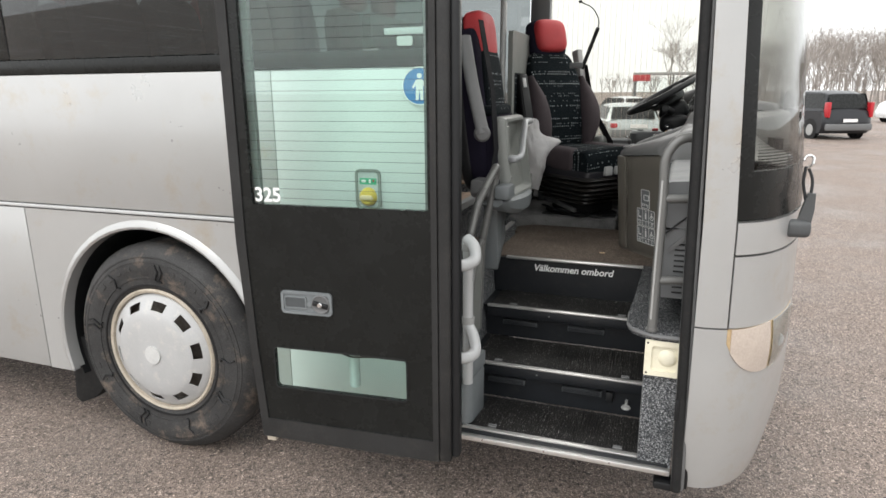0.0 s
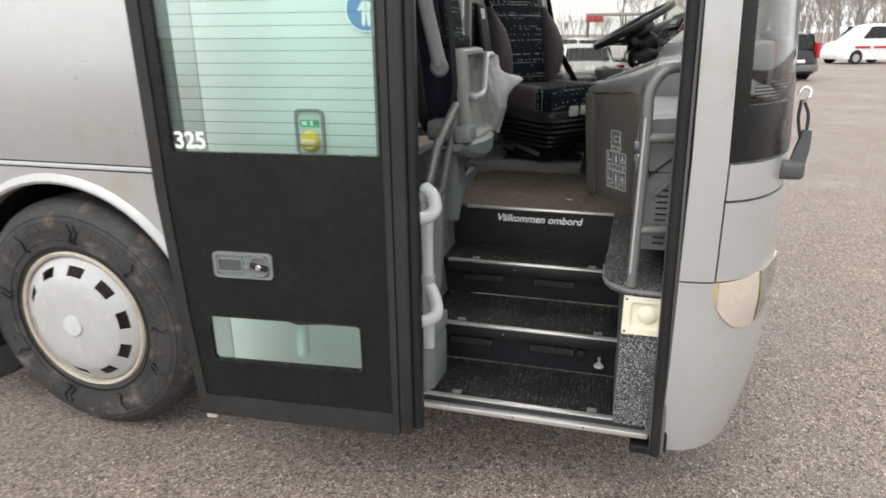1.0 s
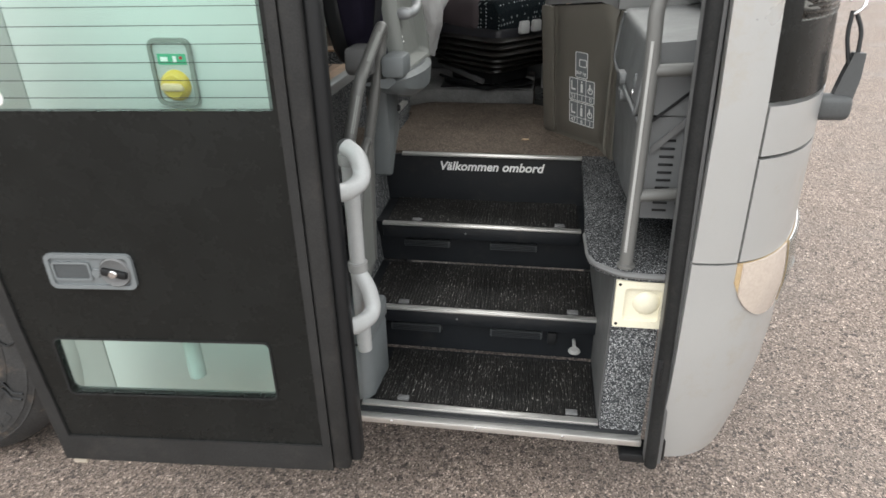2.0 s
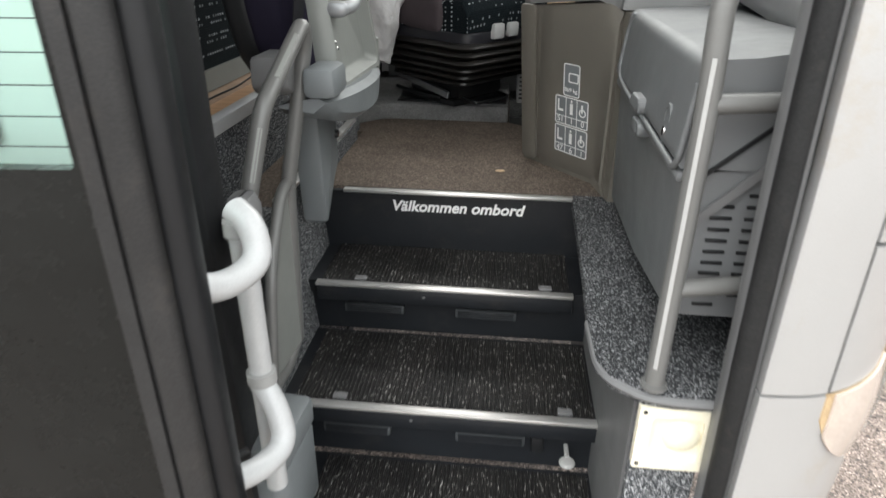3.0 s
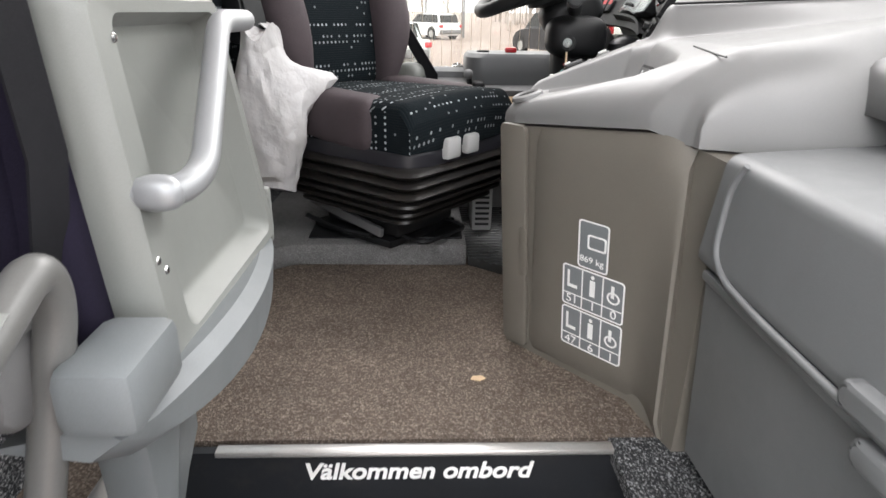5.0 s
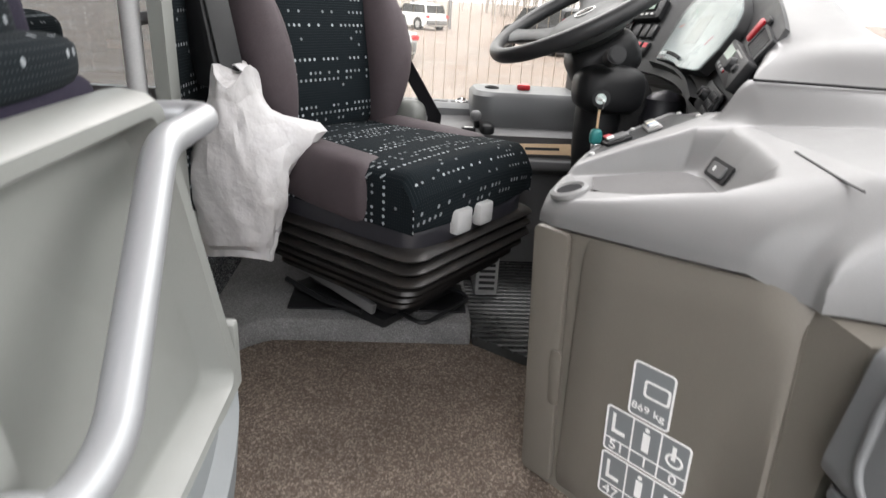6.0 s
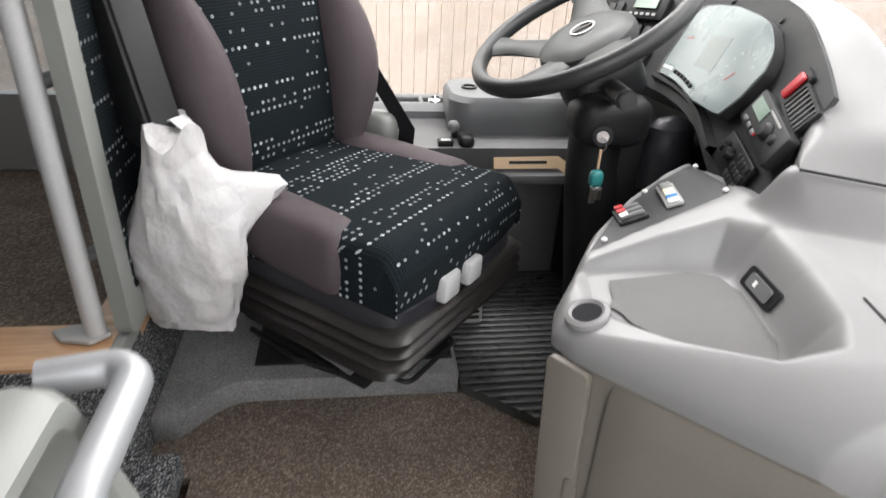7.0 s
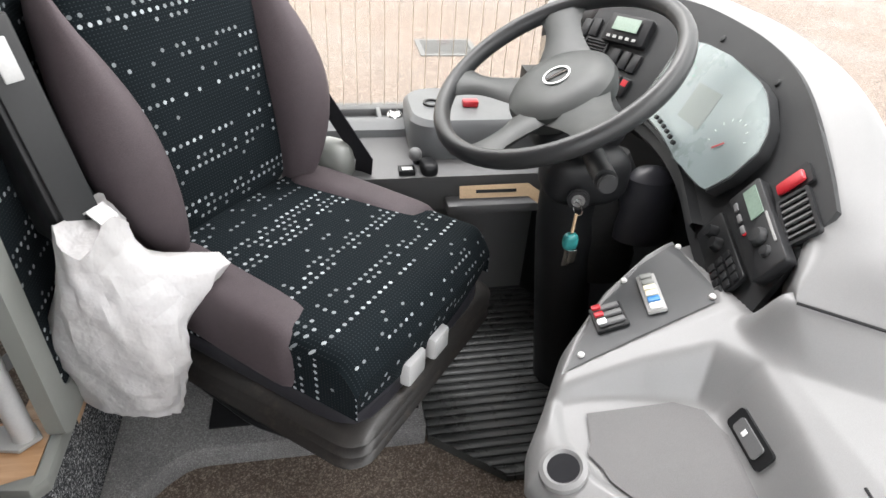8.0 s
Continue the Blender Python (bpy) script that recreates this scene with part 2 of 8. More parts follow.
STEP_BLACK = surface("step_skirting", (0.011, 0.0125, 0.015), 0.42, 0, 400, 0.1, 4, 0.2, 0.1, 0.0006, spec=0.35, dirt=(0.032, 0.030, 0.029))
ALU = surface("aluminium", (0.72, 0.71, 0.69), 0.36, 0.85, 500, 0.06, 6, 0.1, 0.1, 0.0004)
CHROME = surface("chrome", (0.8, 0.8, 0.8), 0.12, 1.0, 300, 0.02, 8, 0.04, 0)
TUBE = surface("grey_tube", (0.135, 0.135, 0.13), 0.36, 0.1, 700, 0.05, 3, 0.06, 0.05, 0.0003)
SILVER_TUBE = surface("silver_tube", (0.33, 0.34, 0.35), 0.42, 0.4, 900, 0.03, 3, 0.02, 0.02, 0.0002, spread=0.02)
CARPET = carpet("speckled_carpet", (0.048, 0.052, 0.057), (0.58, 0.59, 0.60), 0.40, 400)
# darker speckled carpet with fewer flecks, for the ledge
CARPET_LEDGE = carpet("dark_speckled_carpet", (0.034, 0.036, 0.039), (0.44, 0.45, 0.46), 0.30, 400)
CARPET_BROWN = carpet("brown_carpet", (0.142, 0.112, 0.090), (0.31, 0.262, 0.222), 0.5, 360)
CARPET_GREY = carpet("grey_felt", (0.23, 0.228, 0.228), (0.38, 0.375, 0.37), 0.5, 700)
DOTS = dotted("dotted_cloth", (0.0055, 0.0085, 0.0105))
LEATHER = surface("plum_grey_cloth", (0.068, 0.055, 0.060), 0.7, 0, 900, 0.2, 3, 0.16, 0.3, 0.001, spec=0.25)
NAVY = surface("navy_cloth", (0.013, 0.011, 0.021), 0.9, 0, 900, 0.25, 4, 0.15, 0.4, 0.001, spec=0.12)
RED = surface("red_cloth", (0.42, 0.03, 0.035), 0.7, 0, 900, 0.15, 4, 0.1, 0.3, 0.001)
FELT_TOP = surface("tray_mat", (0.118, 0.116, 0.116), 0.85, 0, 1500, 0.15, 3, 0.05, 0.4, 0.0008)
CREAM = surface("aged_cream_plastic", (0.72, 0.68, 0.54), 0.4, 0, 300, 0.04, 9, 0.06, 0.05)
AMBER = surface("cream_lens", (0.47, 0.40, 0.345), 0.12, 0, 120, 0.06, 6, 0.08, 0.1, coat=0.6)
LAMP_RIM = surface("lamp_rim", (0.42, 0.31, 0.18), 0.4, 0, 300, 0.1, 14, 0.25, 0.1, dirt=(0.28, 0.17, 0.08))
YELLOW = surface("yellow_knob", (0.62, 0.42, 0.06), 0.45, 0, 300, 0.08, 9, 0.12, 0.1)
GREEN = surface("green_label", (0.05, 0.36, 0.2), 0.4)
BLUE = surface("blue_sign", (0.03, 0.18, 0.45), 0.35)
DOOR_GREY = surface("door_rubber", (0.021, 0.0208, 0.0208), 0.55, 0, 250, 0.2, 5, 0.25, 0.2, 0.0008, spec=0.3, dirt=(0.045, 0.040, 0.036))
WIPER_GREY = surface("wiper_grey", (0.07, 0.073, 0.075), 0.5)
PULL_SHADE = surface("pull_painted_shade", (0.06, 0.066, 0.07), 0.5)
WHITE = surface("white_print", (0.80, 0.80, 0.79), 0.5, 0, 400, 0.03, 9, 0.05, 0.0)
SEAT_BELT = surface("belt_webbing", (0.013, 0.013, 0.015), 0.8, 0, 1500, 0.3, 6, 0.1, 0.4, 0.0008, spec=0.15)
RED_PLASTIC = surface("red_plastic", (0.42, 0.014, 0.022), 0.35)
TEAL = surface("teal_fob", (0.03, 0.22, 0.22), 0.4)
TAN = surface("tan_card", (0.62, 0.45, 0.28), 0.6)
LCD = surface("lcd_green", (0.20, 0.27, 0.22), 0.15)
# pale grey partly stands in for sky reflected in the instrument cover
DIAL = surface("dial_face", (0.25, 0.275, 0.275), 0.3, 0, 200, 0.03, 3, 0.1, 0)
GLASS_GREEN = glass("green_glass", (0.90, 1.0, 0.965))
GLASS_CLEAR = glass("clear_glass", (0.965, 0.985, 0.98))
GLASS_SIDE = glass("side_glass", (0.79, 0.785, 0.755))
GLASS_SCREEN = glass("screen_glass", (0.78, 0.78, 0.76))
GLASS_DARK = glass("tinted_glass", (0.45, 0.47, 0.47), 0.0, 0.25)
GLASS_INSTR = glass("instrument_cover", (0.93, 0.96, 0.96), 0.22, 0.08)
CEILING_WHITE = surface("ceiling_lining", (0.72, 0.71, 0.69), 0.8, 0, 600, 0.05, 2, 0.04, 0.2)
WIRE = surface("heating_wire", (0.40, 0.33, 0.25), 0.5)
STORE_GREY = surface("storage_grey", (0.135, 0.140, 0.143), 0.48, 0, 1000, 0.08, 2.2, 0.06, 0.25, 0.0005)
PANEL_DARK = surface("panel_dark", (0.023, 0.024, 0.025), 0.5, 0, 1000, 0.1, 2.2, 0.08, 0.25, 0.0005, spec=0.3)
SWITCH_GREY = surface("switch_panel_grey", (0.034, 0.036, 0.038), 0.42, 0, 1000, 0.08, 3, 0.08, 0.2, 0.0004)
PAN_DARK = surface("seat_pan_black", (0.022, 0.022, 0.027), 0.40, 0, 900, 0.1, 3, 0.1, 0.2, 0.0005)
COVER_WHITE = surface("cover_white", (0.40, 0.40, 0.40), 0.4, 0, 200, 0.03, 6, 0.05, 0.05, coat=0.3, dirt=(0.56, 0.53, 0.48))
RUSTY_RIM = surface("rusty_rim", (0.42, 0.37, 0.30), 0.5, 0, 200, 0.1, 12, 0.15, 0.1, dirt=(0.25, 0.14, 0.07))
BELLOWS = surface("bellows_rubber", (0.015, 0.0138, 0.0130), 0.36, 0, 300, 0.15, 6, 0.2, 0.2, 0.001, dirt=(0.06, 0.048, 0.038))
HUB_STEEL = surface("hub_steel", (0.17, 0.15, 0.13), 0.55, 0.2, 200, 0.2, 14, 0.3, 0.2, dirt=(0.12, 0.07, 0.04))
EMBLEM = surface("emblem_grey", (0.52, 0.52, 0.51), 0.45)
TAN_FLOOR = surface("tan_floor", (0.34, 0.235, 0.165), 0.55, 0, 400, 0.12, 5, 0.2, 0.2, 0.0008, dirt=(0.22, 0.17, 0.14))
WOOD = wood()
BAG = bag_plastic()
ASPHALT = asphalt()


# ---- building helpers ----
def thing(name, at, label, category, group="", kind=""):
    ob = new(name)
    ob.empty_display_size = 0.05
    ob.location = at
    return tagged(ob, label, category, group, kind)


def finish(bm, smooth=True):
    bmesh.ops.recalc_face_normals(bm, faces=bm.faces)
    me = bpy.data.meshes.new("mesh")
    bm.to_mesh(me)
    bm.free()
    if smooth:
        me.shade_smooth()
        me.set_sharp_from_angle(angle=radians(38))
    return me


def part(name, bm, material, parent=None, label="", smooth=True):
    me = finish(bm, smooth)
    me.name = name
    me.materials.append(material)
    ob = new(name, me)
    if parent is not None:
        ob.parent = parent
        if parent.type == "EMPTY":
            ob.matrix_parent_inverse = Matrix.Translation(-parent.location)
    if label:
        ob["label"] = label
    return ob


def setting(name, bm, material, label, category, smooth=True):
    return tagged(part(name, bm, material, smooth=smooth), label, category, kind="structure")


def box(x0, x1, y0, y1, z0, z1, r=0.0, seg=2, m=None, bm=None):
    bm2 = bmesh.new()
    bmesh.ops.create_cube(bm2, size=1)
    for v in bm2.verts:
        v.co = Vector(((x0 + x1) / 2 + v.co.x * (x1 - x0), (y0 + y1) / 2 + v.co.y * (y1 - y0), (z0 + z1) / 2 + v.co.z * (z1 - z0)))
    if r > 0:
        bmesh.ops.bevel(bm2, geom=bm2.edges[:], offset=r, segments=seg, profile=0.5, affect="EDGES")
    if m is not None:
        bm2.transform(m)
    return join(bm, bm2)


def join(bm, bm2):
    if bm is None:
        return bm2
    me = bpy.data.meshes.new("tmp")
    bm2.to_mesh(me)
    bm.from_mesh(me)
    bm2.free()
    bpy.data.meshes.remove(me)
    return bm


def prism(poly, z0, z1, axis="z", r=0.0, seg=2, m=None, bm=None):
    """A polygon (a, b) pushed along an axis: z -> (x, y), y -> (x, z), x -> (y, z)."""
    bm2 = bmesh.new()
    put = {"z": lambda a, b, h: (a, b, h), "y": lambda a, b, h: (a, h, b), "x": lambda a, b, h: (h, a, b)}[axis]
    lo = [bm2.verts.new(put(a, b, z0)) for a, b in poly]
    hi = [bm2.verts.new(put(a, b, z1)) for a, b in poly]
    n = len(poly)
    bm2.faces.new(lo)
    bm2.faces.new(hi)
    for i in range(n):
        bm2.faces.new((lo[i], lo[(i + 1) % n], hi[(i + 1) % n], hi[i]))
    bmesh.ops.recalc_face_normals(bm2, faces=bm2.faces)
    if r > 0:
        bmesh.ops.bevel(bm2, geom=bm2.edges[:], offset=r, segments=seg, profile=0.5, affect="EDGES")
    if m is not None:
        bm2.transform(m)
    return join(bm, bm2)


def rounded(w, h, r, n=5, cx=0.0, cy=0.0):
    """Outline of a rectangle with round corners, about its centre."""
    pts = []
    for sx, sy, a0 in ((1, 1, 0), (-1, 1, 90), (-1, -1, 180), (1, -1, 270)):
        for i in range(n + 1):
            a = radians(a0 + 90 * i / n)
            pts.append((cx + sx * (w / 2 - r) + r * math.cos(a), cy + sy * (h / 2 - r) + r * math.sin(a)))
    return pts


def ring(outer, inner, z0, z1, axis="z", m=None, bm=None):
    """A frame: the space between two outlines with the same count of points, pushed along an axis."""
    bm2 = bmesh.new()
    put = {"z": lambda a, b, h: (a, b, h), "y": lambda a, b, h: (a, h, b), "x": lambda a, b, h: (h, a, b)}[axis]
    rows = [[bm2.verts.new(put(a, b, h)) for a, b in o] for o, h in ((outer, z0), (outer, z1), (inner, z1), (inner, z0))]
    n = len(outer)
    for k in range(4):
        a, b = rows[k], rows[(k + 1) % 4]
        for i in range(n):
            j = (i + 1) % n
            bm2.faces.new((a[i], a[j], b[j], b[i]))
    if m is not None:
        bm2.transform(m)
    return join(bm, bm2)


def loft(sections, closed=True, caps=True, m=None, bm=None):
    bm2 = bmesh.new()
    rows = [[bm2.verts.new(p) for p in s] for s in sections]
    n = len(rows[0])
    for a, b in zip(rows, rows[1:]):
        for i in range(n if closed else n - 1):
            j = (i + 1) % n
            bm2.faces.new((a[i], a[j], b[j], b[i]))
    if caps and closed:
        bm2.faces.new(rows[0])
        bm2.faces.new(rows[-1])
    if m is not None:
        bm2.transform(m)
    return join(bm, bm2)


def fillet(pts, r, n=6):
    """A polyline with its inner corners rounded."""
    pts = [Vector(p) for p in pts]
    out = [pts[0]]
    for a, b, c in zip(pts, pts[1:], pts[2:]):
        u, w = (a - b), (c - b)
        k = min(r, u.length * 0.48, w.length * 0.48)
        p, q = b + u.normalized() * k, b + w.normalized() * k
        for i in range(n + 1):
            t = i / n
            out.append(p * (1 - t) ** 2 + b * 2 * t * (1 - t) + q * t * t)
    out.append(pts[-1])
    return out


def tube(pts, r, bend=0.0, sides=14, m=None, bm=None, flat=1.0):
    """A round bar along a polyline; flat squeezes it to an oval."""
    pts = fillet(pts, bend) if bend and len(pts) > 2 else [Vector(p) for p in pts]
    up = None
    sections = []
    for i, p in enumerate(pts):
        d = (pts[min(i + 1, len(pts) - 1)] - pts[max(i - 1, 0)]).normalized()
        if up is None:
            up = d.orthogonal().normalized()
        up = (up - d * up.dot(d)).normalized()
        side = d.cross(up)
        sections.append([p + (up * math.cos(a) + side * math.sin(a) * flat) * r for a in (2 * math.pi * k / sides for k in range(sides))])
    return loft(sections, m=m, bm=bm)


def strap(pts, width, thick, across, m=None, bm=None):
    """A flat band along a polyline, its width along the given direction."""
    pts = [Vector(p) for p in pts]
    w = Vector(across).normalized() * width / 2
    sections = []
    for i, p in enumerate(pts):
        d = (pts[min(i + 1, len(pts) - 1)] - pts[max(i - 1, 0)]).normalized()
        n = d.cross(w).normalized() * thick / 2
        sections.append([p + w + n, p - w + n, p - w - n, p + w - n])
    return loft(sections, m=m, bm=bm)


def disc(at, axis, r, h, sides=24, r2=None, bevel=0.0, m=None, bm=None):
    """A cylinder or cone standing on the point at, along axis."""
    bm2 = bmesh.new()
    bmesh.ops.create_cone(bm2, cap_ends=True, segments=sides, radius1=r, radius2=r if r2 is None else r2, depth=h)
    if bevel:
        bmesh.ops.bevel(bm2, geom=[e for e in bm2.edges if abs(e.verts[0].co.z - e.verts[1].co.z) < 1e-6], offset=bevel, segments=2, affect="EDGES")
    q = Vector(axis).to_track_quat("Z", "Y").to_matrix().to_4x4()
    bm2.transform(Matrix.Translation(Vector(at)) @ q @ Matrix.Translation((0, 0, h / 2)))
    if m is not None:
        bm2.transform(m)
    return join(bm, bm2)


def spin(profile, at, axis, steps=40, m=None, bm=None):
    """A lathe: (radius, height) pairs turned about axis through the point at."""
    sections = []
    for i in range(steps):
        a = 2 * math.pi * i / steps
        sections.append([(r * math.cos(a), r * math.sin(a), h) for r, h in profile])
    bm2 = loft(sections + [sections[0]], closed=False, caps=False)
    bmesh.ops.remove_doubles(bm2, verts=bm2.verts, dist=1e-6)
    q = Vector(axis).to_track_quat("Z", "Y").to_matrix().to_4x4()
    bm2.transform(Matrix.Translation(Vector(at)) @ q)
    if m is not None:
        bm2.transform(m)
    return join(bm, bm2)


def soft(cx, cy, cz, sx, sy, sz, p=4.0, n=20, m=None, bm=None):
    """A padded block: a superellipsoid with half sizes sx, sy, sz. Its UV is laid out in metres."""
    bm2 = bmesh.new()
    bmesh.ops.create_cube(bm2, size=2)
    bmesh.ops.subdivide_edges(bm2, edges=bm2.edges[:], cuts=n // 2, use_grid_fill=True)
    uv = bm2.loops.layers.uv.new("UVMap")
    for v in bm2.verts:
        c = v.co
        k = (abs(c.x) ** p + abs(c.y) ** p + abs(c.z) ** p) ** (-1 / p)
        v.co = Vector((c.x * k * sx, c.y * k * sy, c.z * k * sz))
    for f in bm2.faces:
        nx, ny, nz = (abs(a) for a in f.normal)
        for l in f.loops:
            c = l.vert.co
            l[uv].uv = (c.y, c.x) if nz >= max(nx, ny) else ((c.y, c.z) if nx >= ny else (c.z, c.x))
    bm2.transform(Matrix.Translation((cx, cy, cz)))
    if m is not None:
        bm2.transform(m)
    return join(bm, bm2)


def uv_flat(bm, ua, va):
    """UV in metres along two axes (0 x, 1 y, 2 z)."""
    uv = bm.loops.layers.uv.verify()
    for f in bm.faces:
        for l in f.loops:
            l[uv].uv = (l.vert.co[ua], l.vert.co[va])
    return bm


def text_mesh(body, size, m, depth=0.0008, shear=0.0, bold=0.0):
    cu = bpy.data.curves.new("writing", "FONT")
    cu.body, cu.size, cu.extrude, cu.shear, cu.offset = body, size, depth, shear, bold
    ob = bpy.data.objects.new("writing", cu)
    scene.collection.objects.link(ob)
    me = bpy.data.meshes.new_from_object(ob)
    bpy.data.objects.remove(ob)
    bpy.data.curves.remove(cu)
    bm = bmesh.new()
    bm.from_mesh(me)
    bpy.data.meshes.remove(me)
    bm.transform(m)
    return bm


def basis(origin, x, y):
    """A pose whose x and y run along the given directions."""
    x = Vector(x).normalized()
    y = Vector(y)
    y = (y - x * y.dot(x)).normalized()
    z = x.cross(y)
    return Matrix.Translation(Vector(origin)) @ Matrix((x, y, z)).transposed().to_4x4()



# ---- ground and distance ----
def ground_sheet():
    bm = bmesh.new()
    bmesh.ops.create_grid(bm, x_segments=40, y_segments=40, size=900)
    return bm


setting("ground", ground_sheet(), ASPHALT, "damp brown-grey asphalt yard with fine pale chippings", "ground")

# ---- coach body ----
SIDE = 2.77
FAR = 5.27
FRONT_X = 0.70
coach = thing("coach", (-1.5, 4.0, 0.0), "silver coach with black window band and open front door", "coach")
WHEEL_X, WHEEL_Z, ARCH = -1.692, 0.535, 0.63


def arch_outline(x0, x1, z0, z1):
    pts = [(x0, z0)]
    a0 = math.asin((z0 - WHEEL_Z) / ARCH)
    if x0 < WHEEL_X < x1:
        for i in range(29):
            a = math.pi - a0 - (math.pi - 2 * a0) * i / 28
            pts.append((WHEEL_X + ARCH * math.cos(a), WHEEL_Z + ARCH * math.sin(a)))
    pts += [(x1, z0), (x1, z1), (x0, z1)]
    return pts


part("side_panel", prism(arch_outline(-2.452, -0.951, 0.335, 1.2), SIDE, SIDE + 0.04, "y"), SILVER, coach, "silver side panel cut out round the wheel")
part("side_panel", box(-5.2, -2.46, SIDE, SIDE + 0.04, 0.335, 1.2, 0.006), SILVER, coach, "silver luggage flap with a seam")
part("waist_trim", box(-5.2, -0.2, SIDE - 0.006, SIDE + 0.02, 1.206, 1.222, 0.004), WHITE_PAINT, coach, "pale trim strip along the waist")
part("upper_panel", box(-5.2, -0.951, SIDE + 0.001, SIDE + 0.04, 1.227, 1.838, 0.004), SILVER, coach, "plain silver panel below the windows")
# panels behind the door set paler than the silver side
part("front_panel", box(-0.950, -0.2, SIDE + 0.001, SIDE + 0.04, 1.227, 1.838, 0.004), BODY_WHITE, coach, "white panel behind the open door")
part("front_panel", box(-0.950, -0.2, SIDE + 0.001, SIDE + 0.04, 0.335, 1.2, 0.004), BODY_WHITE, coach, "white lower panel behind the open door")
part("window_band", box(-5.2, -0.2, SIDE + 0.004, SIDE + 0.04, 1.842, 1.905, 0.003), BLACK_GLOSS, coach, "black band under the side windows")
for xa, xb in ((-5.2, -3.9), (-3.892, -2.402), (-2.394, -0.2)):
    g = part("side_window", box(xa, xb, SIDE + 0.008, SIDE + 0.014, 1.908, 2.86, 0.001), GLASS_DARK, coach, "dark tinted side window")
part("roof_side", box(-5.2, 0.69, SIDE, SIDE + 0.06, 2.865, 3.35, 0.02), SILVER, coach)
# arch lip
lip = []
for i in range(33):
    a = math.pi + 0.30 - (math.pi + 0.60) * i / 32
    c, s = math.cos(a), math.sin(a)
    lip.append([(WHEEL_X + r * c, y, WHEEL_Z + r * s) for r, y in ((0.605, SIDE + 0.05), (0.605, SIDE - 0.012), (0.616, SIDE - 0.018), (0.632, SIDE - 0.014), (0.646, SIDE - 0.001), (0.646, SIDE + 0.05))])
part("arch_lip", loft(lip), SILVER, coach, "pale rounded lip round the wheel arch")
liner = []
for i in range(25):
    a = math.pi * 1.12 - math.pi * 1.24 * i / 24
    c, s = math.cos(a), math.sin(a)
    liner.append([(WHEEL_X + r * c, y, WHEEL_Z + r * s) for r, y in ((0.607, SIDE + 0.03), (0.622, SIDE + 0.03), (0.622, 3.4), (0.607, 3.4))])
part("arch_liner", loft(liner), BLACK, coach)
part("liner_back", box(-2.3, -1.05, 3.40, 3.42, 0.3, 1.16), BLACK, coach)
part("underbody", box(-5.2, -0.2, 2.9, 5.1, 0.36, 0.40), BLACK, coach)

# emergency valve in the side panel
VX, VZ = -0.531, 1.379
part("valve_recess", ring(rounded(0.108, 0.158, 0.022, 5, VX, VZ), rounded(0.090, 0.140, 0.016, 5, VX, VZ), SIDE - 0.010, SIDE + 0.002, "y"), SHELL, coach, "raised frame of the emergency valve")
part("valve_plate", prism(rounded(0.092, 0.142, 0.016, 5, VX, VZ), SIDE - 0.003, SIDE + 0.002, "y"), WHITE_PAINT, coach)
part("valve_knob", spin([(0.0, 0.020), (0.026, 0.020), (0.034, 0.013), (0.037, 0.0), (0.0, 0.0)], (VX, SIDE - 0.003, VZ - 0.030), (0, -1, 0), 28), YELLOW, coach, "yellow rotary emergency knob")
part("valve_grip", prism([(VX - 0.030, VZ - 0.034), (VX - 0.024, VZ - 0.040), (VX + 0.024, VZ - 0.040), (VX + 0.030, VZ - 0.034), (VX + 0.022, VZ - 0.022), (VX - 0.022, VZ - 0.022)], SIDE - 0.030, SIDE - 0.019, "y", 0.003), TAN, coach)
part("valve_label", box(VX - 0.036, VX + 0.036, SIDE - 0.0045, SIDE - 0.002, VZ + 0.018, VZ + 0.043), GREEN, coach, "green pictogram label")
part("pictogram", box(VX - 0.028, VX - 0.010, SIDE - 0.006, SIDE - 0.0045, VZ + 0.026, VZ + 0.036), WHITE, coach)
part("pictogram", box(VX + 0.004, VX + 0.012, SIDE - 0.006, SIDE - 0.0045, VZ + 0.024, VZ + 0.038), WHITE, coach)
part("pictogram", disc((VX + 0.024, SIDE - 0.0045, VZ + 0.034), (0, -1, 0), 0.004, 0.0015, 12), RED_PLASTIC, coach)

# round blue sign with a plain standing figure
SIGN = (-0.307, 1.771)
SR = 0.069
circle = [(math.cos(a), math.sin(a)) for a in np.linspace(0, 2 * math.pi, 40, endpoint=False)]
part("round_sign", disc((SIGN[0], SIDE + 0.0005, SIGN[1]), (0, -1, 0), SR, 0.004, 40), BLUE, coach, "round blue sign with a white rim")
part("sign_rim", ring([(SIGN[0] + SR * c, SIGN[1] + SR * d) for c, d in circle], [(SIGN[0] + (SR - 0.004) * c, SIGN[1] + (SR - 0.004) * d) for c, d in circle], SIDE - 0.006, SIDE - 0.003, "y"), WHITE, coach)
figure = disc((SIGN[0], SIDE - 0.003, SIGN[1] + 0.037), (0, -1, 0), 0.0095, 0.0025, 18)
for sgn in (-1, 1):
    prism([(SIGN[0] + sgn * x, SIGN[1] + z) for x, z in ((-0.001, 0.024), (0.013, 0.023), (0.029, -0.004), (0.024, -0.008), (0.014, 0.004), (0.015, -0.050), (0.004, -0.050), (0.001, -0.016), (-0.001, -0.016))], SIDE - 0.0055, SIDE - 0.003, "y", bm=figure)
part("sign_mark", figure, WHITE, coach)
part("window_badge", box(-0.445, -0.290, SIDE - 0.001, SIDE + 0.006, 1.955, 1.978, 0.001), WHITE_PAINT, coach, "pale badge on the window")
